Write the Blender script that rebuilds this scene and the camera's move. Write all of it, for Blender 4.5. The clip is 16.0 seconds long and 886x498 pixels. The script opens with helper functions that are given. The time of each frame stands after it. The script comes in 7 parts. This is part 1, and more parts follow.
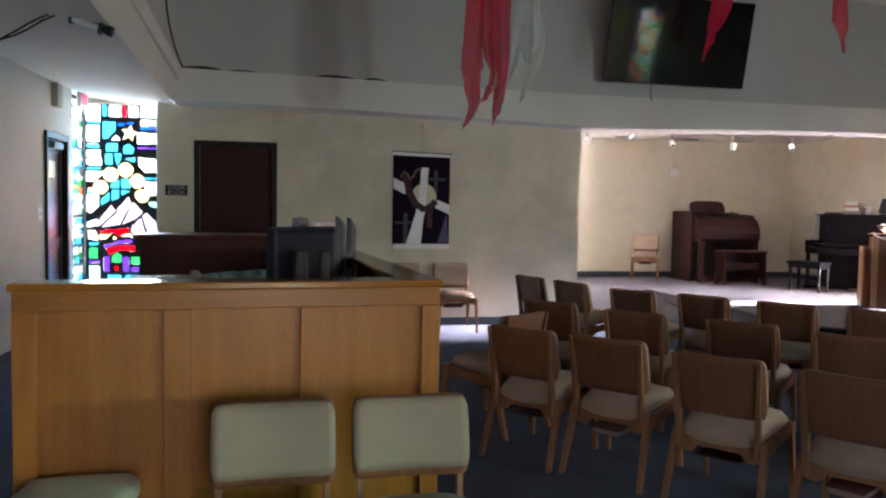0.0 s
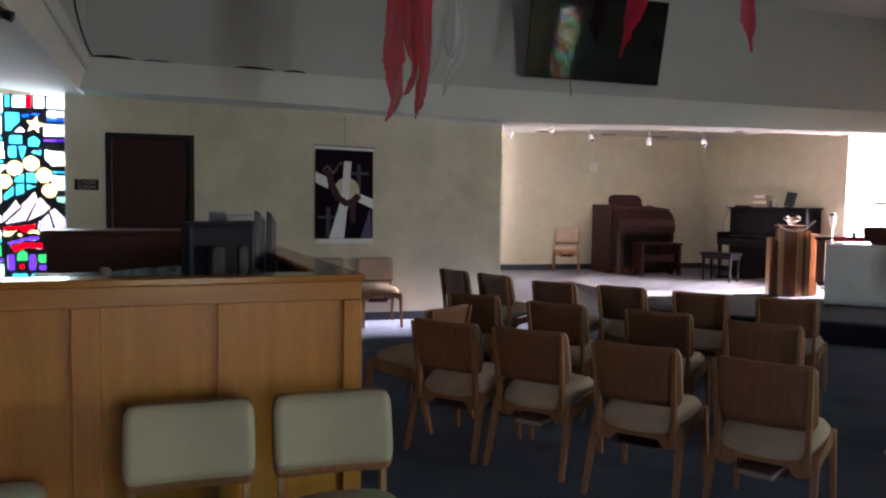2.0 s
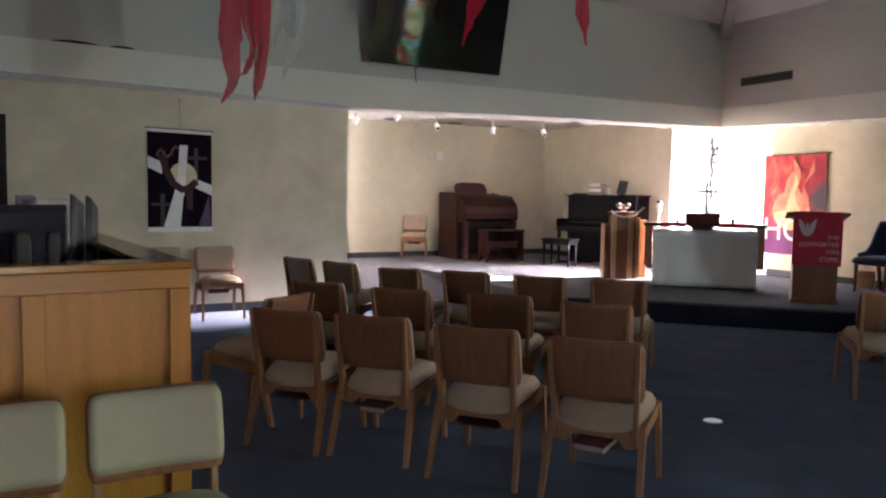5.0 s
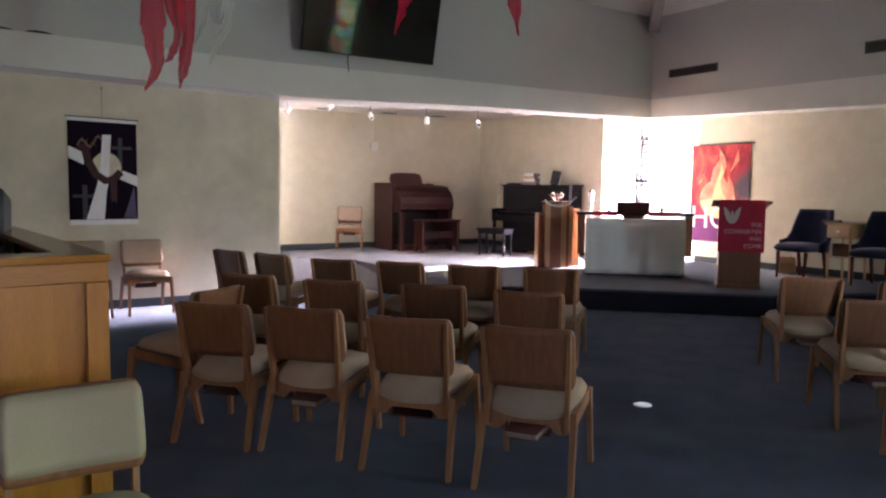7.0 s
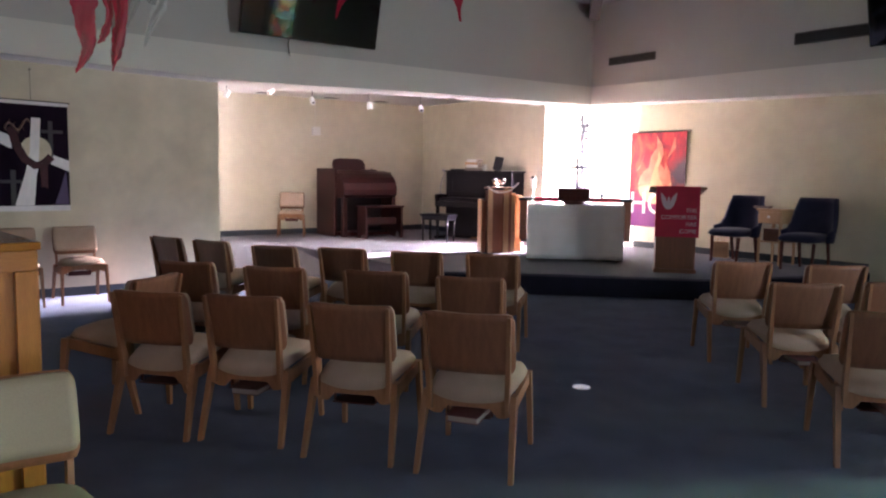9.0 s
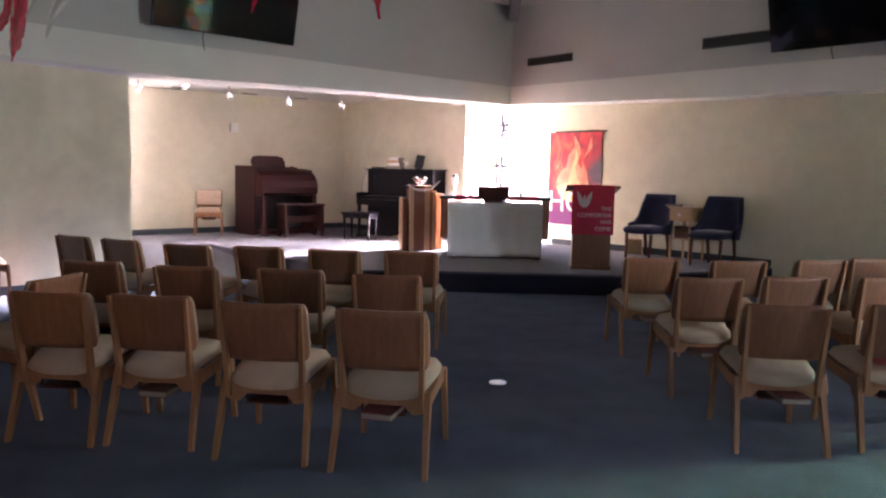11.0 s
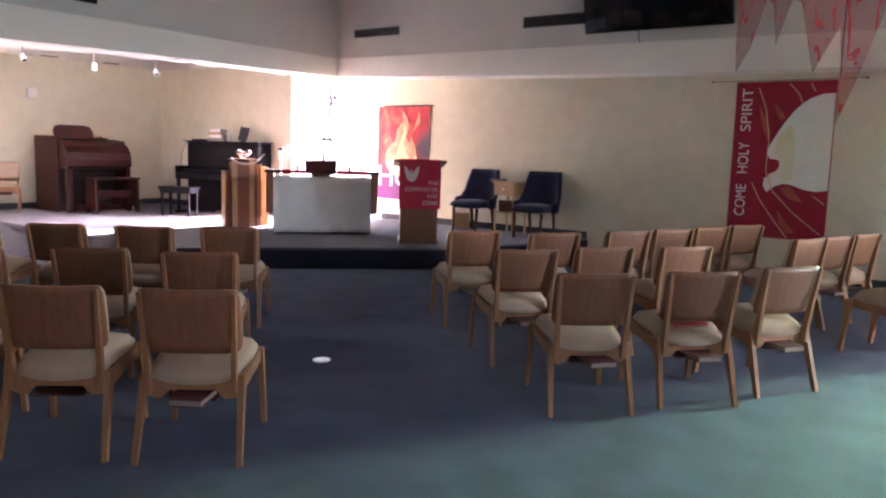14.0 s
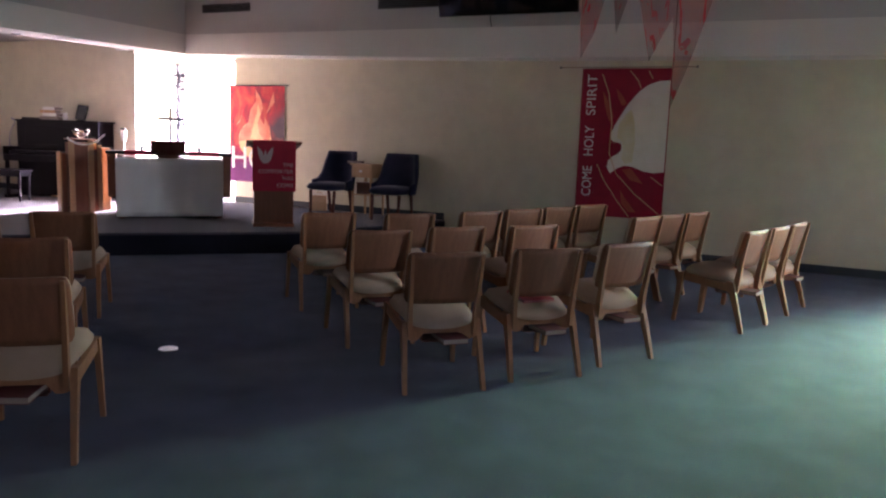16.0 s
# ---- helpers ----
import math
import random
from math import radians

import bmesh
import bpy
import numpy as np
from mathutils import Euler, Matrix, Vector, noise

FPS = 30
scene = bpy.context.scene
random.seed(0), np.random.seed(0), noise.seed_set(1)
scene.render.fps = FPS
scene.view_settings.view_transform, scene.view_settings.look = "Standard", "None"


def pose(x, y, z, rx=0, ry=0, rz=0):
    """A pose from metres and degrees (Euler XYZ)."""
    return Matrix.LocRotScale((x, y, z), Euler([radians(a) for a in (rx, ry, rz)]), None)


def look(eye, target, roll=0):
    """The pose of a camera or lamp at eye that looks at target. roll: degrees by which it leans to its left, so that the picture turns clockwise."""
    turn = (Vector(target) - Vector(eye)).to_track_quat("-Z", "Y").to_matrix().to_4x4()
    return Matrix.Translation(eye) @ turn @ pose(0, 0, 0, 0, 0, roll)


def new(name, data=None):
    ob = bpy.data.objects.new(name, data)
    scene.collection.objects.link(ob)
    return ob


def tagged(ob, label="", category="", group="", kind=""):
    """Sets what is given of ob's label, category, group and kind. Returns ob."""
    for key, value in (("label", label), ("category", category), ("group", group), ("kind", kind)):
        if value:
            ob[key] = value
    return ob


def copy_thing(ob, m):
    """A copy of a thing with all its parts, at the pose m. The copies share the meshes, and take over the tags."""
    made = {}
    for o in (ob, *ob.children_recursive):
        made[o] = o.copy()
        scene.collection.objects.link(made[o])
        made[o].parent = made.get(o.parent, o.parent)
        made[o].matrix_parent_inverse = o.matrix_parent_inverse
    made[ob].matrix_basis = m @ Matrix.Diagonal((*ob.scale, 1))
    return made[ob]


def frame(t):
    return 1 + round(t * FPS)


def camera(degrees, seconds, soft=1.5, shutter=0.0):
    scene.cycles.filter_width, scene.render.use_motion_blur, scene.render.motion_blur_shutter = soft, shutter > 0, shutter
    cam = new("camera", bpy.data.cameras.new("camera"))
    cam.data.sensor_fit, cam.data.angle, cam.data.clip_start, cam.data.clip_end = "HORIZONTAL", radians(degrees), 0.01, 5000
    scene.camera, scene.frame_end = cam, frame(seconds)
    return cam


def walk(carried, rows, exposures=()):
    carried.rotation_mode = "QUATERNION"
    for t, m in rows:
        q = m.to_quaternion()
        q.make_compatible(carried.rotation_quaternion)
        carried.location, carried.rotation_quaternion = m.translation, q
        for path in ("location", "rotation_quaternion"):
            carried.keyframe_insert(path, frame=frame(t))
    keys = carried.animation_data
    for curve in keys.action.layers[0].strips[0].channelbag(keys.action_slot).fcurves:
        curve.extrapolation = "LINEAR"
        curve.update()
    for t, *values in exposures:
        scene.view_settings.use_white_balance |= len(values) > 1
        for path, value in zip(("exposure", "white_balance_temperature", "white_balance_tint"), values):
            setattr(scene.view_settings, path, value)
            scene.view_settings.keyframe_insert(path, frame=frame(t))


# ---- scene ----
cam = camera(60.0, 16.0, soft=2.2)
PATH = [
    (0, (-3.893, -3.602, 1.464), (-3.529, -1.638, 1.358), 1.0),
    (0.5, (-3.897, -3.6, 1.467), (-3.48, -1.647, 1.36), 1.0),
    (1, (-3.893, -3.596, 1.463), (-3.435, -1.653, 1.351), 1.0),
    (1.5, (-3.886, -3.589, 1.458), (-3.378, -1.658, 1.342), 1.0),
    (2, (-3.876, -3.586, 1.458), (-3.322, -1.667, 1.341), 0.8),
    (2.5, (-3.865, -3.571, 1.452), (-3.271, -1.664, 1.336), 0.6),
    (3, (-3.848, -3.558, 1.446), (-3.191, -1.672, 1.329), 0.7),
    (3.5, (-3.834, -3.541, 1.448), (-3.122, -1.676, 1.324), 0.7),
    (4, (-3.82, -3.533, 1.439), (-3.003, -1.712, 1.307), 0.9),
    (4.5, (-3.813, -3.533, 1.435), (-2.948, -1.735, 1.297), 1.0),
    (5, (-3.803, -3.53, 1.433), (-2.889, -1.756, 1.293), 0.9),
    (5.2, (-3.8, -3.521, 1.432), (-2.864, -1.76, 1.289), 0.9),
    (7.5, (-3.754, -3.517, 1.425), (-2.674, -1.842, 1.259), 0.6),
    (8, (-3.749, -3.518, 1.426), (-2.64, -1.862, 1.253), 0.6),
    (8.5, (-3.741, -3.52, 1.424), (-2.606, -1.884, 1.238), 0.6),
    (9, (-3.759, -3.538, 1.431), (-2.586, -1.931, 1.234), 0.8),
    (11.5, (-3.706, -3.581, 1.424), (-2.338, -2.137, 1.213), 1.2),
    (12, (-3.688, -3.579, 1.42), (-2.271, -2.186, 1.19), 1.4),
    (12.5, (-3.663, -3.578, 1.417), (-2.191, -2.244, 1.187), 1.5),
    (13, (-3.656, -3.586, 1.416), (-2.139, -2.304, 1.183), 1.7),
    (13.5, (-3.641, -3.601, 1.415), (-2.077, -2.376, 1.178), 1.8),
    (14, (-3.6, -3.577, 1.411), (-1.991, -2.415, 1.16), 1.7),
    (14.5, (-3.607, -3.604, 1.408), (-1.959, -2.501, 1.146), 1.9),
    (15, (-3.596, -3.61, 1.405), (-1.893, -2.598, 1.129), 2.1),
    (15.5, (-3.579, -3.618, 1.396), (-1.832, -2.686, 1.116), 2.2),
    (16, (-3.565, -3.625, 1.395), (-1.778, -2.773, 1.113), 2.1),
]
walk(cam, [(t, look(eye, target, roll)) for t, eye, target, roll in PATH], exposures=[(0.0, 4.87, 6100, 30), (2.5, 4.54, 6100, 29), (3.5, 4.75, 6100, 29), (4.0, 5.22, 6100, 26), (4.5, 5.2, 6100, 26), (5.0, 4.93, 6150, 28), (8.5, 5.08, 6100, 35), (9.0, 5.07, 6100, 37), (11.5, 5.2, 6150, 37), (12.5, 5.13, 6150, 40), (13.5, 5.47, 6150, 37), (14.5, 5.67, 6000, 43), (15.5, 5.12, 6050, 42), (16.0, 4.5, 6100, 43)])
# ---- light ----
SUN_DIR = Vector((-1.0, -0.008, -0.275)).normalized()     # the way in which sunlight travels
world = bpy.data.worlds.new("sky")
scene.world = world
world.use_nodes = True
_wn = world.node_tree.nodes
_sky = _wn.new("ShaderNodeTexSky")
_sky.sky_type = "NISHITA"
_sky.sun_disc = False
_sky.sun_elevation = radians(15.4)
_sky.sun_rotation = radians(90.0)
_wn["Background"].inputs["Strength"].default_value = 0.06
world.node_tree.links.new(_sky.outputs["Color"], _wn["Background"].inputs["Color"])

_sun = bpy.data.lights.new("sun", "SUN")
_sun.energy, _sun.angle, _sun.color = 4.0, radians(6.0), (1.0, 0.95, 0.88)
sun = new("sun", _sun)
sun.matrix_world = look((0, 0, 0), SUN_DIR)


def window_light(name, centre, target, w, h, watts, colour, spread=180):
    data = bpy.data.lights.new(name, "AREA")
    data.shape, data.size, data.size_y, data.energy, data.color = "RECTANGLE", w, h, watts, colour
    data.spread = radians(spread)
    ob = new(name, data)
    ob.matrix_world = look(centre, target)
    return ob


K = 0.08
window_light("sky_light_altar_east", (7.1, 5.05, 0.9), (1.4, 8.9, 0.75), 1.5, 1.3, 500 * K, (1.0, 0.96, 0.92), 72)
window_light("sky_light_altar_north", (6.08, 6.75, 1.4), (5.3, 0, 1.2), 0.9, 2.5, 20 * K, (1.0, 0.93, 0.86))
window_light("sky_light_west", (-6.1, 7.0, 1.5), (-5.3, 0, 1.3), 1.0, 2.5, 84 * K, (0.9, 1.0, 0.94))
window_light("sky_light_west_side", (-7.0, 6.2, 1.5), (6.4, 0.5, 2.7), 0.6, 2.5, 24 * K, (1.0, 0.98, 0.97), 100)
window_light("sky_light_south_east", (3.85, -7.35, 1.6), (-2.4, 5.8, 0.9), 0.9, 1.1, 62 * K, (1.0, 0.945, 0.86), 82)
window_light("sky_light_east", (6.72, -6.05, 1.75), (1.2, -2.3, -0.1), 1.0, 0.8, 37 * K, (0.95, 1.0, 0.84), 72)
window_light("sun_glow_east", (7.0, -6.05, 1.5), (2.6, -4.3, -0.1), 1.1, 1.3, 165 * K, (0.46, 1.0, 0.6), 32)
window_light("sky_light_entrance", (-2.95, -5.75, 1.35), (-3.65, 0, 0.9), 0.6, 0.7, 2.2 * K, (1.0, 0.92, 0.82), 90)


# ---- materials ----
def material(name, colour, rough=0.7, metal=0.0, second=None, scale=4.0, amount=0.5, bump=0.0, bump_scale=60.0, grain=0.0, stretch=None, spec=0.5, per_object=0.0, sheen=0.0):
    """Principled material with broad variation between two colours, fine grain and relief, in object space metres."""
    m = bpy.data.materials.new(name)
    m.use_nodes = True
    nt = m.node_tree
    n, l = nt.nodes, nt.links
    p = n["Principled BSDF"]
    p.inputs["Roughness"].default_value, p.inputs["Metallic"].default_value = rough, metal
    p.inputs["Specular IOR Level"].default_value = spec
    p.inputs["Sheen Weight"].default_value = sheen
    co = n.new("ShaderNodeTexCoord")
    mp = n.new("ShaderNodeMapping")
    l.new(co.outputs["Object"], mp.inputs["Vector"])
    if stretch:
        mp.inputs["Scale"].default_value = stretch
    second = second or tuple(c * 0.8 for c in colour)
    tex = n.new("ShaderNodeTexNoise")
    tex.inputs["Scale"].default_value, tex.inputs["Detail"].default_value = scale, 5
    l.new(mp.outputs["Vector"], tex.inputs["Vector"])
    ramp = n.new("ShaderNodeValToRGB")
    ramp.color_ramp.elements[0].position, ramp.color_ramp.elements[1].position = 0.5 - amount / 2, 0.5 + amount / 2
    ramp.color_ramp.elements[0].color, ramp.color_ramp.elements[1].color = (*second, 1), (*colour, 1)
    l.new(tex.outputs["Fac"], ramp.inputs["Fac"])
    out = ramp.outputs["Color"]
    if grain or bump:
        fine = n.new("ShaderNodeTexNoise")
        fine.inputs["Scale"].default_value, fine.inputs["Detail"].default_value = bump_scale, 4
        l.new(mp.outputs["Vector"], fine.inputs["Vector"])
    if grain:
        mul = n.new("ShaderNodeMix")
        mul.data_type, mul.blend_type = "RGBA", "MULTIPLY"
        mul.inputs["Factor"].default_value = grain
        l.new(out, mul.inputs["A"])
        gr = n.new("ShaderNodeValToRGB")
        gr.color_ramp.elements[0].position, gr.color_ramp.elements[1].position = 0.35, 0.65
        gr.color_ramp.elements[0].color = (0.45, 0.45, 0.45, 1)
        l.new(fine.outputs["Fac"], gr.inputs["Fac"])
        l.new(gr.outputs["Color"], mul.inputs["B"])
        out = mul.outputs["Result"]
    if per_object:
        info = n.new("ShaderNodeObjectInfo")
        rng = n.new("ShaderNodeMapRange")
        rng.inputs["To Min"].default_value, rng.inputs["To Max"].default_value = 1 - per_object, 1 + per_object
        l.new(info.outputs["Random"], rng.inputs["Value"])
        hs = n.new("ShaderNodeHueSaturation")
        l.new(rng.outputs["Result"], hs.inputs["Value"])
        l.new(out, hs.inputs["Color"])
        out = hs.outputs["Color"]
    l.new(out, p.inputs["Base Color"])
    if bump:
        b = n.new("ShaderNodeBump")
        b.inputs["Strength"].default_value, b.inputs["Distance"].default_value = bump, 0.01
        l.new(fine.outputs["Fac"], b.inputs["Height"])
        l.new(b.outputs["Normal"], p.inputs["Normal"])
    return m


def glass(name, colour, rough=0.02, scatter=0.0):
    """Thin coloured pane: light passes with the pane's colour, with a faint gloss."""
    m = bpy.data.materials.new(name)
    m.use_nodes = True
    n, l = m.node_tree.nodes, m.node_tree.links
    n.remove(n["Principled BSDF"])
    tr, gl, mix = n.new("ShaderNodeBsdfTransparent"), n.new("ShaderNodeBsdfGlossy"), n.new("ShaderNodeMixShader")
    mix.inputs["Fac"].default_value = 0.05
    tr.inputs["Color"].default_value = (*colour, 1)
    gl.inputs["Roughness"].default_value = rough
    l.new(tr.outputs["BSDF"], mix.inputs[1])
    l.new(gl.outputs["BSDF"], mix.inputs[2])
    out = mix
    if scatter:
        tl, out = n.new("ShaderNodeBsdfTranslucent"), n.new("ShaderNodeMixShader")
        tl.inputs["Color"].default_value = (*colour, 1)
        out.inputs["Fac"].default_value = scatter
        l.new(mix.outputs["Shader"], out.inputs[1])
        l.new(tl.outputs["BSDF"], out.inputs[2])
    l.new(out.outputs["Shader"], n["Material Output"].inputs["Surface"])
    return m


M_WALL = material("cream_wall_paint", (0.635, 0.584, 0.455), 0.85, second=(0.55, 0.505, 0.385), scale=1.8, amount=0.6, bump=0.2, bump_scale=5, grain=0.12)
M_TROWEL = material("trowelled_cream_wall", (0.66, 0.6, 0.465), 0.85, second=(0.49, 0.45, 0.345), scale=2.2, amount=0.5, bump=0.25, bump_scale=6, grain=0.12)
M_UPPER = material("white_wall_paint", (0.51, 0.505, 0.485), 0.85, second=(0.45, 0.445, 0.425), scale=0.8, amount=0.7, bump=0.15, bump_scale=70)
M_SOFFIT = material("soffit_paint", (0.7, 0.685, 0.64), 0.85, second=(0.63, 0.615, 0.57), scale=1.2, amount=0.6, bump=0.2, bump_scale=70)
M_LIP = material("white_soffit_paint", (0.76, 0.745, 0.7), 0.85, second=(0.7, 0.685, 0.64), scale=1.2, amount=0.6, bump=0.15, bump_scale=70)
M_CARPET = material("blue_green_carpet", (0.057, 0.08, 0.148), 0.97, second=(0.036, 0.052, 0.1), scale=3.4, amount=0.3, bump=0.6, bump_scale=300, grain=0.5, spec=0.1, sheen=0.12)
M_DAIS = material("grey_blue_carpet", (0.06, 0.053, 0.077), 0.97, second=(0.043, 0.038, 0.058), scale=2.5, amount=0.7, bump=0.6, bump_scale=420, grain=0.35, spec=0.1, sheen=0.25)
M_BASE = material("black_blue_baseboard", (0.03, 0.04, 0.055), 0.6, second=(0.022, 0.03, 0.042), scale=5)
M_OAK = material("oak_veneer", (0.47, 0.192, 0.028), 0.4, second=(0.34, 0.124, 0.016), scale=3, amount=0.6, stretch=(9, 9, 0.7), bump=0.08, bump_scale=40, grain=0.3)
M_OAK_H = material("oak_rail", (0.44, 0.182, 0.028), 0.36, second=(0.31, 0.115, 0.015), scale=3, amount=0.6, stretch=(0.7, 9, 9), bump=0.08, bump_scale=40, grain=0.3)
M_OAK_CAP = material("varnished_oak_cap", (0.4, 0.18, 0.034), 0.17, second=(0.29, 0.118, 0.019), scale=3, amount=0.6, stretch=(0.7, 9, 9), bump=0.03, bump_scale=40, grain=0.25)
M_CHAIRWOOD = material("chair_wood", (0.33, 0.155, 0.072), 0.56, second=(0.21, 0.094, 0.043), scale=4, amount=0.6, stretch=(7, 7, 1.0), grain=0.3, bump_scale=40, per_object=0.12)
M_CHAIRBACK = material("chair_back_veneer", (0.24, 0.1, 0.048), 0.58, second=(0.155, 0.06, 0.03), scale=4, amount=0.6, stretch=(9, 9, 0.9), grain=0.3, bump_scale=40, per_object=0.15)
M_CUSHION = material("oatmeal_cushion_fabric", (0.48, 0.362, 0.28), 0.95, second=(0.39, 0.29, 0.222), scale=8, amount=0.6, bump=0.35, bump_scale=500, grain=0.3, spec=0.15, per_object=0.07)
M_SAGE = material("sage_vinyl", (0.32, 0.27, 0.205), 0.6, second=(0.27, 0.23, 0.175), scale=5, amount=0.6, bump=0.1, bump_scale=200, grain=0.15, spec=0.3)
M_DOOR = material("dark_maroon_door_veneer", (0.042, 0.008, 0.01), 0.45, second=(0.028, 0.005, 0.006), scale=3, stretch=(8, 8, 0.8), grain=0.3, bump_scale=40, spec=0.25)
M_DARKWOOD = material("dark_stained_wood", (0.095, 0.02, 0.015), 0.42, spec=0.3, second=(0.06, 0.012, 0.01), scale=3, amount=0.6, stretch=(8, 8, 0.8), grain=0.3, bump_scale=40)
M_BLACK = material("black_plastic", (0.009, 0.009, 0.011), 0.4, spec=0.25, second=(0.016, 0.016, 0.018))
M_BLACKGLOSS = material("black_screen_glass", (0.004, 0.004, 0.005), 0.05, spec=0.32, second=(0.007, 0.007, 0.008))
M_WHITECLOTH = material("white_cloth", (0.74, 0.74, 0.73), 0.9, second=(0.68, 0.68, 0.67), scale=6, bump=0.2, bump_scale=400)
M_RED = material("crimson_cloth", (0.33, 0.008, 0.035), 0.85, second=(0.25, 0.006, 0.026), scale=5, bump=0.3, bump_scale=400)
M_NAVY = material("navy_velvet", (0.019, 0.02, 0.055), 0.85, second=(0.013, 0.014, 0.04), scale=6, spec=0.2, sheen=0.14)
M_GREYMETAL = material("grey_metal", (0.16, 0.15, 0.145), 0.5, metal=0.4)


# ---- mesh helpers ----
def finish(bm, smooth=False):
    bmesh.ops.recalc_face_normals(bm, faces=bm.faces[:])
    if smooth:
        for fc in bm.faces:
            fc.smooth = True
    return bm


def part(name, bm, mat, parent=None, label="", smooth=False):
    """One mesh object from a bmesh, under a thing or a part."""
    finish(bm, smooth)
    me = bpy.data.meshes.new(name)
    bm.to_mesh(me)
    bm.free()
    for m in (mat if isinstance(mat, (list, tuple)) else [mat]):
        me.materials.append(m)
    ob = new(name, me)
    if parent:
        ob.parent = parent
    if label:
        tagged(ob, label)
    return ob


def bx(bm, x0, x1, y0, y1, z0, z1, bevel=0.0, m=None, seg=1):
    """A box, bevelled, added to bm; m moves it."""
    g = bmesh.ops.create_cube(bm, size=1.0)
    vs = g["verts"]
    bmesh.ops.transform(bm, matrix=Matrix.Translation(((x0 + x1) / 2, (y0 + y1) / 2, (z0 + z1) / 2)) @ Matrix.Diagonal((x1 - x0, y1 - y0, z1 - z0, 1)), verts=vs)
    if bevel:
        es = list({e for v in vs for e in v.link_edges})
        r = bmesh.ops.bevel(bm, geom=es, offset=bevel, segments=seg, affect="EDGES", profile=0.5)
        vs = list({v for fc in r["faces"] for v in fc.verts} | {v for v in vs if v.is_valid})
    if m is not None:
        bmesh.ops.transform(bm, matrix=m, verts=vs)
    return bm


def box(*a, **k):
    return bx(bmesh.new(), *a, **k)


def cyl(bm, p0, p1, r0, r1=None, seg=12, caps=True):
    """A tapered round bar from p0 to p1."""
    p0, p1 = Vector(p0), Vector(p1)
    d = p1 - p0
    g = bmesh.ops.create_cone(bm, cap_ends=caps, segments=seg, radius1=r0, radius2=r0 if r1 is None else r1, depth=d.length)
    bmesh.ops.transform(bm, matrix=Matrix.Translation((p0 + p1) / 2) @ d.to_track_quat("Z", "Y").to_matrix().to_4x4(), verts=g["verts"])
    return bm


def bar(bm, p0, p1, w0, d0, w1=None, d1=None, side=(1, 0, 0)):
    """A tapered square bar from p0 to p1; side gives the way of its width."""
    p0, p1 = Vector(p0), Vector(p1)
    w1, d1 = w0 if w1 is None else w1, d0 if d1 is None else d1
    up = (p1 - p0).normalized()
    sx = (Vector(side) - up * up.dot(Vector(side))).normalized()
    sy = up.cross(sx)
    ring = []
    for p, w, d in ((p0, w0, d0), (p1, w1, d1)):
        ring.append([bm.verts.new(p + sx * a * w / 2 + sy * b * d / 2) for a, b in ((-1, -1), (1, -1), (1, 1), (-1, 1))])
    for i in range(4):
        bm.faces.new((ring[0][i], ring[0][(i + 1) % 4], ring[1][(i + 1) % 4], ring[1][i]))
    bm.faces.new(ring[0][::-1])
    bm.faces.new(ring[1])
    return bm


def prism(bm, pts, z0, z1):
    """An upright prism over the plan pts."""
    lo = [bm.verts.new((x, y, z0)) for x, y in pts]
    hi = [bm.verts.new((x, y, z1)) for x, y in pts]
    k = len(pts)
    for i in range(k):
        bm.faces.new((lo[i], lo[(i + 1) % k], hi[(i + 1) % k], hi[i]))
    bm.faces.new(lo[::-1])
    bm.faces.new(hi)
    return bm


def thing(name, label, category, m=None, group=""):
    ob = new(name)
    tagged(ob, label, category, group)
    if m is not None:
        ob.matrix_basis = m
    return ob


def setting(name, bm, mat, label, category, smooth=False):
    return tagged(part(name, bm, mat, None, "", smooth), label, category, kind="structure")


# ---- the setting ----
N, E, W, S = 5.81, 6.38, -6.5, -6.9       # inner faces of the walls
SOFFIT, EAVE = 2.52, 4.1     # soffit, foot of the roof
DAIS, ALC_E, ALC_N, ALC_W, ALC_Z = 0.25, 5.42, 9.8, -0.38, 2.8
CN, CW = (5.9, 5.55), (-5.3, 5.2)         # bulkhead corners at the altar and at the stained glass
CS, CSW = (5.9, -5.1), (-4.66, -5.1)

setting("ground", box(-90, 90, -90, 90, -0.5, -0.42), material("dry_grass_ground", (0.2, 0.19, 0.11), 0.95), "dry grass ground outside the building", "ground")
SP, S0 = -5.3, -7.1
setting("floor", prism(bmesh.new(), [(W - 0.2, SP - 0.2), (0.4, SP - 0.2), (0.4, S0), (E + 0.2, S0), (E + 0.2, ALC_N + 0.3), (W - 0.2, ALC_N + 0.3)], -0.3, 0.0), M_CARPET, "worn blue-green low pile carpet floor", "floor")
_b = bmesh.new()
prism(_b, [(1.5, ALC_N), (1.5, 3.95), (2.36, 3.27), (3.86, 1.8), (5.1, 1.36), (E, 1.1), (E, 6.15), (ALC_E, 6.15), (ALC_E, ALC_N)], 0.0, DAIS)
_es = [e for e in _b.edges if all(v.co.z > 0.1 for v in e.verts)]
bmesh.ops.bevel(_b, geom=_es, offset=0.025, segments=3, affect="EDGES", profile=0.5)
setting("platform", _b, M_DAIS, "low carpeted platform under the altar", "platform")
# riser turned from the windows: its shade is put into the colour
M_RISER = material("shaded_riser_carpet", (0.022, 0.02, 0.034), 0.98, second=(0.015, 0.014, 0.024), scale=3, amount=0.7, bump=0.6, bump_scale=420, grain=0.3, spec=0.05)
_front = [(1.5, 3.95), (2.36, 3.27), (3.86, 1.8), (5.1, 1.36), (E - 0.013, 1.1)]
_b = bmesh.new()
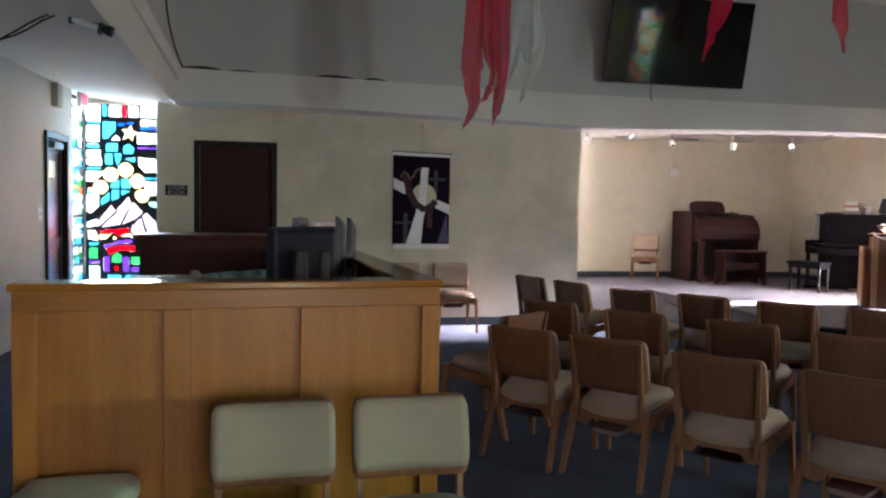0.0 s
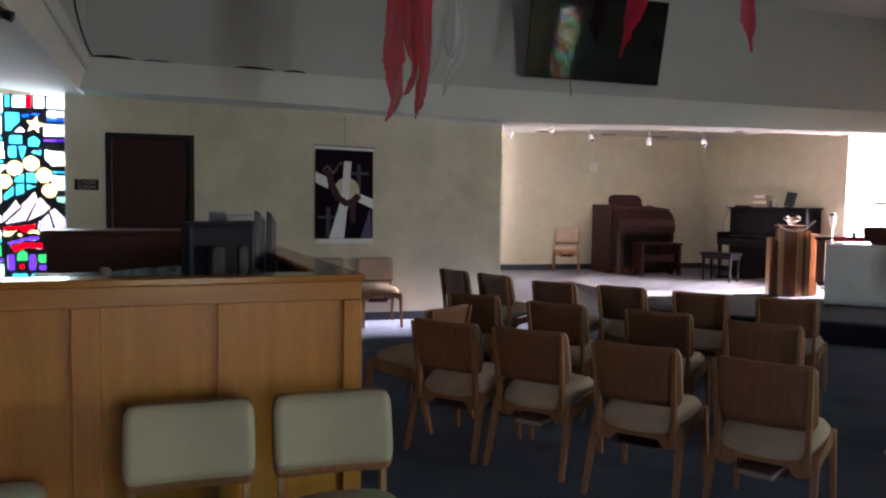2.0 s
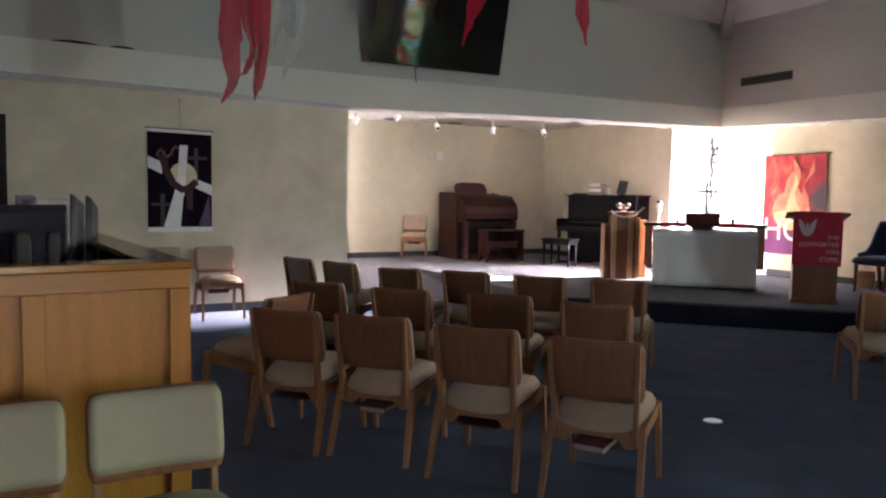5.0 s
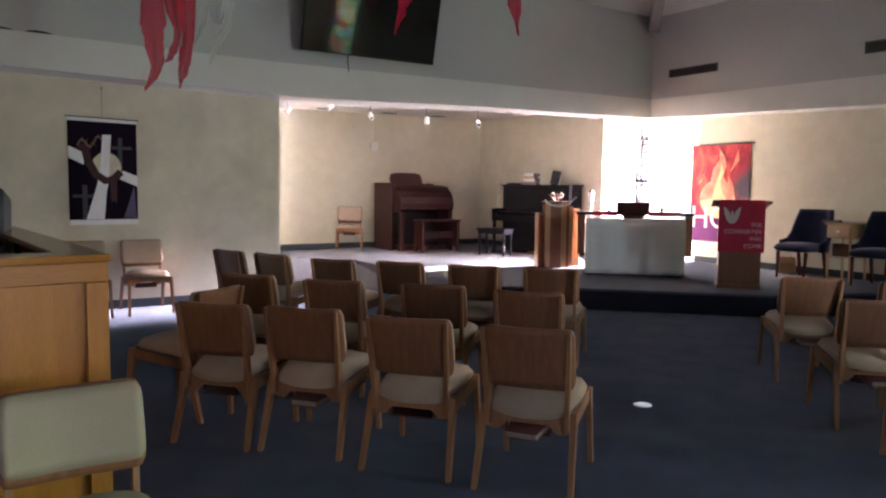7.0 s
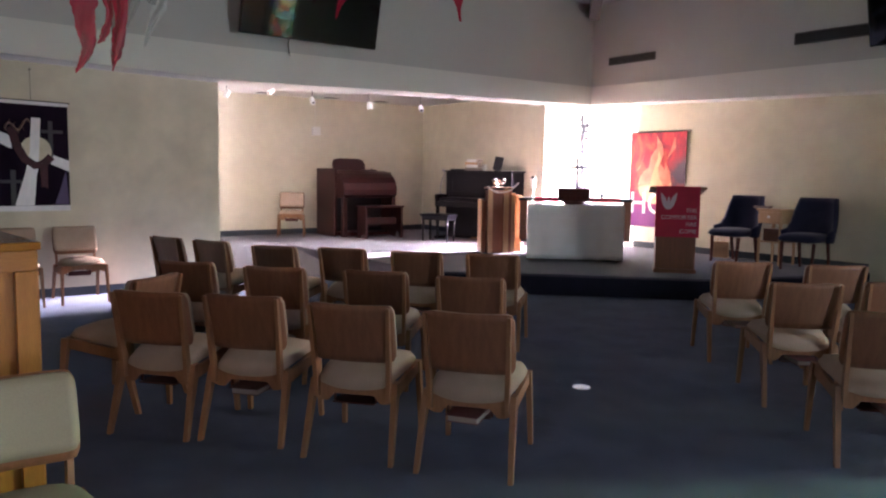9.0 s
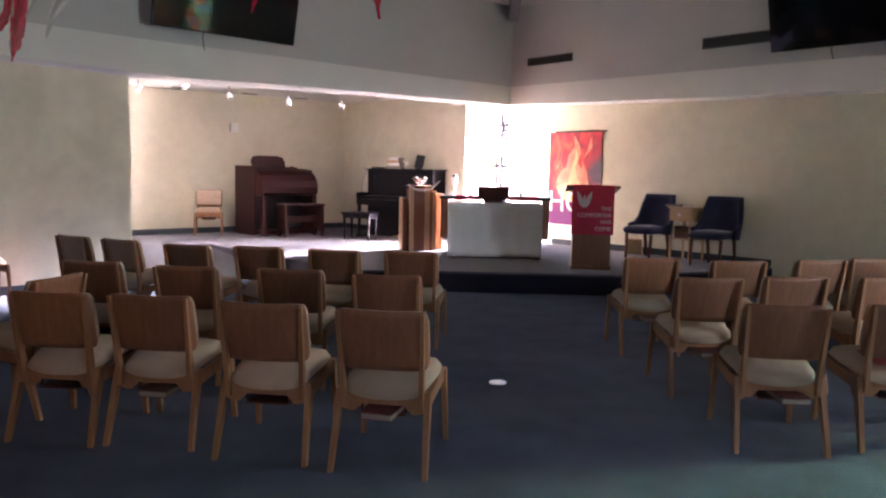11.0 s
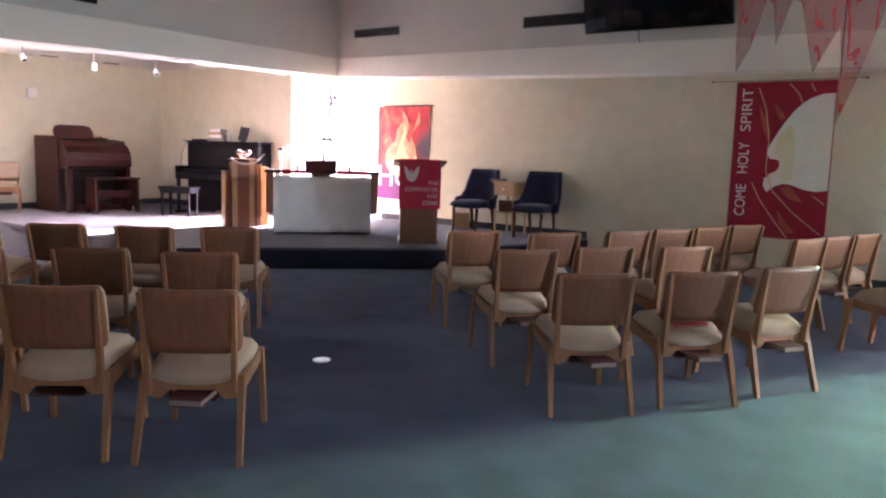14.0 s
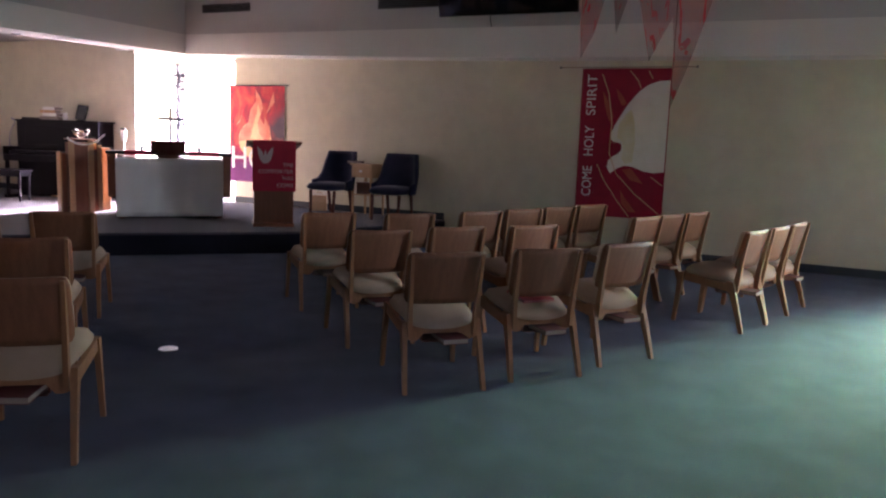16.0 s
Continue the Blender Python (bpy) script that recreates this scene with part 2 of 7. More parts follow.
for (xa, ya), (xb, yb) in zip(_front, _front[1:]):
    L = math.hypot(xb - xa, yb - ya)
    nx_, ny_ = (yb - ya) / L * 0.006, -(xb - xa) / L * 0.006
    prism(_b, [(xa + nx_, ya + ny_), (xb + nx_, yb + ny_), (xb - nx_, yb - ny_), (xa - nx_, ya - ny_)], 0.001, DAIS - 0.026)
setting("platform_riser", _b, M_RISER, "carpeted riser of the platform, darkened for shade", "riser")
_b = bmesh.new()
v = [_b.verts.new(p) for p in ((ALC_W, 6.0, 0.003), (1.497, 6.0, 0.003), (1.497, 7.9, DAIS), (ALC_W, 7.9, DAIS), (ALC_W, 6.0, -0.05), (1.497, 6.0, -0.05), (1.497, 7.9, -0.05), (ALC_W, 7.9, -0.05))]
for q in ((0, 1, 2, 3), (4, 7, 6, 5), (0, 4, 5, 1), (1, 5, 6, 2), (2, 6, 7, 3), (3, 7, 4, 0)):
    _b.faces.new([v[i] for i in q])
setting("ramp", _b, M_DAIS, "grey-blue carpeted ramp rising into the alcove", "ramp")
setting("alcove_floor", box(ALC_W, 1.497, 7.904, ALC_N, 0.0, DAIS), M_DAIS, "raised grey-blue carpet floor of the alcove", "floor")

# north wall with the choir room door opening
SX0, SX1, SP, OP0, OP1 = 3.35, 4.95, -5.3, -3.9, -2.7
DX0, DX1, DZ = -5.07, -4.24, 2.19
TOPZ = SOFFIT + 0.3
setting("wall_north_left", box(-5.535, DX0, N, N + 0.18, 0, TOPZ), M_WALL, "cream painted wall beside the door", "wall")
setting("wall_north_lintel", box(DX0, DX1, N, N + 0.18, DZ, TOPZ), M_WALL, "cream painted wall over the door", "wall")
setting("wall_north_right", box(DX1, ALC_W, N, N + 0.18, 0, TOPZ), M_TROWEL, "cream painted wall with faint trowel marks", "wall")
setting("wall_alcove_west", box(ALC_W - 0.18, ALC_W, N + 0.18, ALC_N + 0.2, 0, ALC_Z + 0.2), M_WALL, "cream painted side wall of the alcove", "wall")
setting("wall_alcove_north", box(ALC_W, ALC_E, ALC_N, ALC_N + 0.2, 0, ALC_Z + 0.2), M_WALL, "cream painted back wall of the alcove", "wall")
setting("wall_alcove_east", prism(bmesh.new(), [(ALC_E, 6.14), (ALC_E + 0.2, 6.45), (ALC_E + 0.2, ALC_N + 0.2), (ALC_E, ALC_N + 0.2)], 0, ALC_Z + 0.2), M_WALL, "cream painted wall behind the piano", "wall")
setting("ceiling_alcove", box(ALC_W, ALC_E, N + 0.2, ALC_N, ALC_Z, ALC_Z + 0.15), M_LIP, "off-white alcove ceiling", "ceiling")
EW0 = 4.95
SE0, SE1 = -6.8, -5.3
setting("wall_east", box(E, E + 0.2, SE1, EW0, 0, TOPZ), M_WALL, "cream painted wall behind the altar chairs", "wall")
WY0, WY1 = 4.95, 5.72
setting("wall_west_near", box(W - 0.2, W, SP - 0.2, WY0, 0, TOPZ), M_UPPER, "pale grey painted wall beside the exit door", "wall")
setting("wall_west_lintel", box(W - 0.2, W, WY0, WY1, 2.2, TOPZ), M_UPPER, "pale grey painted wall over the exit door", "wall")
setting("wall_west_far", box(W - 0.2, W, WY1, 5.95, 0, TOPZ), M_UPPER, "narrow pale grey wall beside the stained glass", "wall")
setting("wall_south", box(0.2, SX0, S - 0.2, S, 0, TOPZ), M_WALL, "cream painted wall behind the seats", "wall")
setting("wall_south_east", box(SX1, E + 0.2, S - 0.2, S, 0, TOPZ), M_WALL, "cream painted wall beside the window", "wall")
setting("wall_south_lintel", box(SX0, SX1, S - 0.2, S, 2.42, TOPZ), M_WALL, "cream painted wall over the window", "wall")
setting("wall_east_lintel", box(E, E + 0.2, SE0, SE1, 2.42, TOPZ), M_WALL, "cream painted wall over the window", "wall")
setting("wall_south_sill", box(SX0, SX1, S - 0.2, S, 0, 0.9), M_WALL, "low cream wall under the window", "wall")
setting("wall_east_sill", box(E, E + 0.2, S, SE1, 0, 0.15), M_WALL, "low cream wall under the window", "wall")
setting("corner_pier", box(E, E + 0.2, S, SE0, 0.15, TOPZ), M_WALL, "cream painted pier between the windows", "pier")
setting("wall_return", box(0.2, 0.4, S, SP - 0.2, 0, TOPZ), M_WALL, "cream painted wall beside the entrance", "wall")
for nm, x0, x1, z0 in (("a", W, OP0, 0), ("b", OP1, 0.4, 0), ("lintel", OP0, OP1, 2.15)):
    setting("wall_entrance_" + nm, box(x0, x1, SP - 0.2, SP, z0, TOPZ), M_WALL, "cream painted wall at the entrance", "wall")
setting("wall_choir_room", box(-5.9, -3.6, N + 1.4, N + 1.5, 0, 2.6), M_WALL, "dim wall of the room behind the door", "wall")


def slab(pts, dz):
    """A thin slab over four points in space, dz thick upwards."""
    b = bmesh.new()
    lo = [b.verts.new(p) for p in pts]
    hi = [b.verts.new((p[0], p[1], p[2] + dz)) for p in pts]
    for i in range(4):
        b.faces.new((lo[i], lo[(i + 1) % 4], hi[(i + 1) % 4], hi[i]))
    b.faces.new(lo[::-1])
    b.faces.new(hi)
    return b


def fascia(p, q, zp, zq, tp, tq, out, t=0.12, lean=0.0):
    """A bulkhead from p to q in plan with its underside at zp and zq and its top at tp and tq; out is the way outwards."""
    b = bmesh.new()
    pts = []
    for (x, y), z, top in ((p, zp, tp), (q, zq, tq)):
        for o in (0, t):
            pts.append([(x + out[0] * o, y + out[1] * o, z), (x + out[0] * (o - lean), y + out[1] * (o - lean), top)])
    vs = [[b.verts.new(c) for c in r] for r in pts]
    a, c, d, e = vs
    for f in ((a[0], d[0], d[1], a[1]), (c[0], c[1], e[1], e[0]), (a[0], a[1], c[1], c[0]), (d[0], e[0], e[1], d[1]), (a[0], c[0], e[0], d[0]), (a[1], d[1], e[1], c[1])):
        b.faces.new(f)
    return b


def sagging(p, q, out, stations, t=0.12, lean=0.0):
    """A bulkhead from p to q whose underside and top follow stations (share of the way, underside, top)."""
    b = bmesh.new()
    rings = []
    for u, z, top in stations:
        x, y = p[0] + (q[0] - p[0]) * u, p[1] + (q[1] - p[1]) * u
        rings.append([(x, y, z), (x + out[0] * t, y + out[1] * t, z), (x + out[0] * (t - lean), y + out[1] * (t - lean), top), (x - out[0] * lean, y - out[1] * lean, top)])
    vs = [[b.verts.new(c) for c in r] for r in rings]
    for a, c in zip(vs, vs[1:]):
        for i in range(4):
            b.faces.new((a[i], a[(i + 1) % 4], c[(i + 1) % 4], c[i]))
    b.faces.new(vs[0][::-1])
    b.faces.new(vs[-1])
    return b


NORTH_EDGE = [(0.0, 2.6, 2.94), (0.18, 2.565, 2.915), (0.3, 2.53, 2.89), (0.43, 2.49, 2.875), (0.52, 2.5, 2.878), (0.62, 2.535, 2.885), (0.75, 2.56, 2.885), (1.0, 2.595, 2.895)]
EAST_EDGE = [(0.0, 2.595, 2.895), (0.2, 2.54, 2.878), (0.4, 2.49, 2.865), (0.58, 2.465, 2.852), (0.76, 2.452, 2.842), (1.0, 2.445, 2.835)]
for nm, p, q, edge, out in (("north", CW, CN, NORTH_EDGE, (0, 1)), ("east", CN, CS, EAST_EDGE, (1, 0)), ("south", CSW, CS, [(0, 2.5, 2.9), (1, 2.445, 2.835)], (0, -1)), ("west", CW, CSW, [(0, 2.6, 2.94), (1, 2.5, 2.9)], (-1, 0))):
    setting("bulkhead_" + nm, sagging(p, q, out, edge, lean=0.11 if nm == "west" else 0.0), M_SOFFIT, "off-white painted bulkhead", "bulkhead")
    sh, ext = (0.03 if nm != "west" else -0.08), 0.16 if out[0] == 0 else 0.025
    p2, q2 = (p[0] + out[0] * sh, p[1] + out[1] * sh), (q[0] + out[0] * sh, q[1] + out[1] * sh)
    if out[0] == 0:
        p2, q2 = (p2[0] - ext, p2[1]), (q2[0] + ext, q2[1])
    else:
        p2 = (p2[0], p2[1] + 0.028)
    setting("high_wall_" + nm, fascia(p2, q2, 2.8, 2.8, EAVE + 0.3, EAVE + 0.3, out), M_UPPER, "pale grey high wall over the bulkhead", "wall")


def lip(p, q, edge, back, axis, gap=0.124):
    """The soffit behind a bulkhead: from its underside to a line at back on the given axis, 6 cm thick."""
    b = bmesh.new()
    rings = []
    for u, z, _ in edge:
        x, y = p[0] + (q[0] - p[0]) * u, p[1] + (q[1] - p[1]) * u
        f = (x, y + gap) if axis == "y" else (x + gap, y)
        k = (x, back) if axis == "y" else (back, y)
        rings.append([(*f, z + 0.004), (*k, z + 0.004), (*k, z + 0.064), (*f, z + 0.064)])
    return loft_rings(b, rings)


def loft_rings(b, rings):
    vs = [[b.verts.new(c) for c in r] for r in rings]
    for a, c in zip(vs, vs[1:]):
        for i in range(4):
            b.faces.new((a[i], a[(i + 1) % 4], c[(i + 1) % 4], c[i]))
    b.faces.new(vs[0][::-1])
    b.faces.new(vs[-1])
    return b


setting("soffit_north_west", slab([(W - 0.2, 5.36, 2.77), (CW[0] - 0.05, 5.3, 2.61), (CW[0] - 0.05, 6.7, 2.61), (W - 0.2, 6.7, 2.77)], 0.06), M_SOFFIT, "off-white textured soffit over the stained glass", "ceiling")
setting("soffit_north", lip(CW, CN, NORTH_EDGE, 6.06, "y"), M_LIP, "off-white soffit along the wall and alcove", "ceiling")
setting("soffit_corner", box(ALC_E - 0.1, E + 0.2, N - 0.24, 6.45, 2.602, 2.65), M_SOFFIT, "off-white soffit over the corner window", "ceiling")
setting("soffit_east", lip(CN, CS, EAST_EDGE, E + 0.2, "x"), M_SOFFIT, "off-white soffit along the wall", "ceiling")
setting("soffit_south_east", box(CS[0] + 0.13, E + 0.2, S, CS[1] - 0.004, 2.45, 2.51), M_SOFFIT, "off-white soffit in the corner", "ceiling")
setting("soffit_west", slab([(CW[0] - 0.1, 5.4, 2.6), (CSW[0] - 0.1, S, 2.52), (W - 0.2, S, 2.72), (W - 0.2, 5.355, 2.76)], 0.06), M_SOFFIT, "off-white textured soffit", "ceiling")
setting("soffit_south", slab([(CSW[0] - 0.1, CS[1] - 0.1, 2.52), (CS[0] + 0.1, CS[1] - 0.1, 2.42), (CS[0] + 0.1, S, 2.42), (CSW[0] - 0.1, S, 2.52)], 0.06), M_SOFFIT, "off-white soffit along the wall", "ceiling")
# roof: four slopes up to a peak
_b = bmesh.new()
_c = [_b.verts.new((x, y, EAVE)) for x, y in ((-5.6, 5.9), (6.2, 5.9), (6.2, -6.9), (-5.6, -6.9))]
_t = _b.verts.new((0.3, -0.5, 6.6))
for i in range(4):
    _b.faces.new((_c[i], _c[(i + 1) % 4], _t))
_c2 = [_b.verts.new((x, y, EAVE + 0.2)) for x, y in ((-5.6, 5.9), (6.2, 5.9), (6.2, -6.9), (-5.6, -6.9))]
_t2 = _b.verts.new((0.3, -0.5, 6.8))
for i in range(4):
    _b.faces.new((_c2[i], _t2, _c2[(i + 1) % 4]))
    _b.faces.new((_c[i], _c2[i], _c2[(i + 1) % 4], _c[(i + 1) % 4]))
setting("ceiling", _b, M_UPPER, "pale sloping roof ceiling", "ceiling")
M_BEAM = material("grey_timber", (0.3, 0.28, 0.26), 0.75, second=(0.22, 0.2, 0.18), scale=3, stretch=(6, 6, 1), grain=0.3, bump_scale=30)
for (x, y), dark in (((5.86, 5.5), 1), ((-5.25, 5.15), 0)):
    _b = bmesh.new()
    bar(_b, (x, y, EAVE - 0.03), (0.3, -0.5, 6.35), 0.16, 0.22, side=(0.7, -0.7, 0))
    setting("hip_beam", _b, M_BEAM, "grey timber hip beam of the roof", "beam")

for nm, a in (("north_a", (-5.535, DX0 - 0.07, N - 0.012, N)), ("north_b", (DX1 + 0.07, ALC_W, N - 0.012, N)), ("east", (E - 0.012, E, S, 1.09)), ("west", (W, W + 0.012, SP, WY0 - 0.06))):
    setting("baseboard_" + nm, box(*a, 0, 0.1, bevel=0.003), M_BASE, "dark blue vinyl baseboard", "baseboard")
for nm, a in (("alcove_north", (ALC_W, ALC_E, ALC_N - 0.012, ALC_N)), ("alcove_east", (ALC_E - 0.012, ALC_E, 6.3, ALC_N)), ("platform_east", (E - 0.012, E, 1.12, EW0))):
    setting("baseboard_" + nm, box(*a, DAIS, DAIS + 0.1, bevel=0.003), M_BASE, "dark blue vinyl baseboard", "baseboard")


# ---- windows ----
M_FRAME = material("white_window_frame", (0.7, 0.69, 0.66), 0.5)
M_CLEAR = glass("clear_pane", (0.96, 0.97, 0.96))
M_DARKFRAME = material("dark_bronze_frame", (0.014, 0.012, 0.012), 0.45, spec=0.25)


def plain_window(name, m, w, z0, z1, label):
    """A tall clear window, w wide, in the plane y = 0 of m."""
    o = tagged(new(name), label, "window", kind="structure")
    o.matrix_basis = m
    b = bmesh.new()
    for x in (-w / 2 + 0.02, w / 2 - 0.02):
        bx(b, x - 0.02, x + 0.02, -0.03, 0.03, z0, z1, 0.003)
    for z in (z0 + 0.02, z1 - 0.02):
        bx(b, -w / 2 + 0.04, w / 2 - 0.04, -0.03, 0.03, z - 0.02, z + 0.02, 0.003)
    part("window_frame", b, M_FRAME, o)
    p = part("pane", box(-w / 2 + 0.04, w / 2 - 0.04, -0.003, 0.003, z0 + 0.04, z1 - 0.04), M_CLEAR, o)
    p.visible_shadow = False
    return o


plain_window("window_1", pose(E + 0.1, (EW0 + 6.15) / 2, 0, 0, 0, 90), 6.15 - EW0, 0.27, 2.56, "tall clear window full of white daylight")
plain_window("window_2", pose((ALC_E + 0.02 + E) / 2, 6.2, 0), E - ALC_E - 0.04, 0.27, 2.56, "narrow clear window beside the altar corner")
setting("corner_post", box(E - 0.02, E + 0.12, 6.15, 6.25, 0.0, 2.57, bevel=0.004), M_FRAME, "white corner post between the windows", "post")

GLASSES = {}
def coloured(key):
    cols = dict(w=(0.9, 0.97, 0.95), c=(0.15, 0.62, 0.85), b=(0.06, 0.25, 0.75), y=(1.0, 0.86, 0.55), g=(0.1, 0.6, 0.3), r=(0.75, 0.03, 0.08), m=(0.6, 0.05, 0.3), v=(0.3, 0.16, 0.72), p=(0.86, 0.8, 0.97), k=(0.62, 0.92, 0.85), o=(0.95, 0.45, 0.3))
    if key not in GLASSES:
        GLASSES[key] = glass("stained_glass_" + key, cols[key], 0.02, 0.045)
    return GLASSES[key]


def stained_window(name, m, w, z0, z1, shapes, label, cell=0.0125):
    """Slab glass in a black matrix: shapes in units of the width and height, (kind, colour, ...)."""
    o = tagged(new(name), label, "window", kind="structure")
    o.matrix_basis = m
    h = z1 - z0
    nx, nz = max(4, int(w / cell)), int(h / cell)
    taken = np.zeros((nx, nz), bool)
    cx = (np.arange(nx) + 0.5) / nx
    cz = (np.arange(nz) + 0.5) / nz
    gx, gz = np.meshgrid(cx, cz, indexing="ij")
    for kind, col, *a in shapes:
        if kind == "rect":
            x0, y0, x1, y1 = a
            k = 0.012
            pts = [(x0 + k, y0), (x1 - k, y0), (x1, y0 + k * w / h), (x1, y1 - k * w / h), (x1 - k, y1), (x0 + k, y1), (x0, y1 - k * w / h), (x0, y0 + k * w / h)]
        elif kind == "disc":
            x, y, r = a
            pts = [(x + r * math.cos(2 * math.pi * i / 18), y + r * w / h * math.sin(2 * math.pi * i / 18)) for i in range(18)]
        else:
            pts = a[0]
        inside = np.zeros_like(taken)
        k = len(pts)
        for i in range(k):
            (xa, ya), (xb, yb) = pts[i], pts[(i + 1) % k]
            if ya != yb:
                cr = ((ya > gz) != (yb > gz)) & (gx < (xb - xa) * (gz - ya) / (yb - ya) + xa)
                inside ^= cr
        taken |= inside
        b = bmesh.new()
        f = [b.verts.new(((x - 0.5) * w, 0.004, z0 + y * h)) for x, y in pts]
        g = [b.verts.new(((x - 0.5) * w, 0.016, z0 + y * h)) for x, y in pts]
        b.faces.new(f)
        b.faces.new(g[::-1])
        for i in range(k):
            b.faces.new((f[i], g[i], g[(i + 1) % k], f[(i + 1) % k]))
        # grow a little so that the pane's rim hides behind the matrix
        c = Vector((sum(x for x, _ in pts) / k, 0, sum(y for _, y in pts) / k))
        cw = Vector(((c.x - 0.5) * w, 0, z0 + c.z * h))
        for vv in b.verts:
            dx, dz = vv.co.x - cw.x, vv.co.z - cw.z
            L = math.hypot(dx, dz) + 1e-6
            vv.co.x += dx / L * 0.006
            vv.co.z += dz / L * 0.006
        part("pane", b, coloured(col), o)
    b = bmesh.new()
    grid = {}
    def vert(i, j, y):
        if (i, j, y) not in grid:
            grid[i, j, y] = b.verts.new(((i / nx - 0.5) * w, y, z0 + j / nz * h))
        return grid[i, j, y]
    for i in range(nx):
        for j in range(nz):
            if not taken[i, j]:
                b.faces.new((vert(i, j, 0.0), vert(i + 1, j, 0.0), vert(i + 1, j + 1, 0.0), vert(i, j + 1, 0.0)))
                b.faces.new((vert(i, j, 0.022), vert(i, j + 1, 0.022), vert(i + 1, j + 1, 0.022), vert(i + 1, j, 0.022)))
                for di, dj, e in ((-1, 0, ((i, j), (i, j + 1))), (1, 0, ((i + 1, j + 1), (i + 1, j))), (0, -1, ((i + 1, j), (i, j))), (0, 1, ((i, j + 1), (i + 1, j + 1)))):
                    ii, jj = i + di, j + dj
                    if not (0 <= ii < nx and 0 <= jj < nz) or taken[ii, jj]:
                        (p0, q0), (p1, q1) = e
                        b.faces.new((vert(p0, q0, 0.0), vert(p1, q1, 0.0), vert(p1, q1, 0.022), vert(p0, q0, 0.022)))
    part("matrix", b, M_BLACK, o, "black cast matrix between the panes")
    return o


def poly(*c):
    return [(c[i], c[i + 1]) for i in range(0, len(c), 2)]


def star(x, y, r, asp):
    return [(x + (r if i % 2 == 0 else r * 0.45) * math.sin(math.pi * i / 5 + 0.2), y + asp * (r if i % 2 == 0 else r * 0.45) * math.cos(math.pi * i / 5 + 0.2)) for i in range(10)]


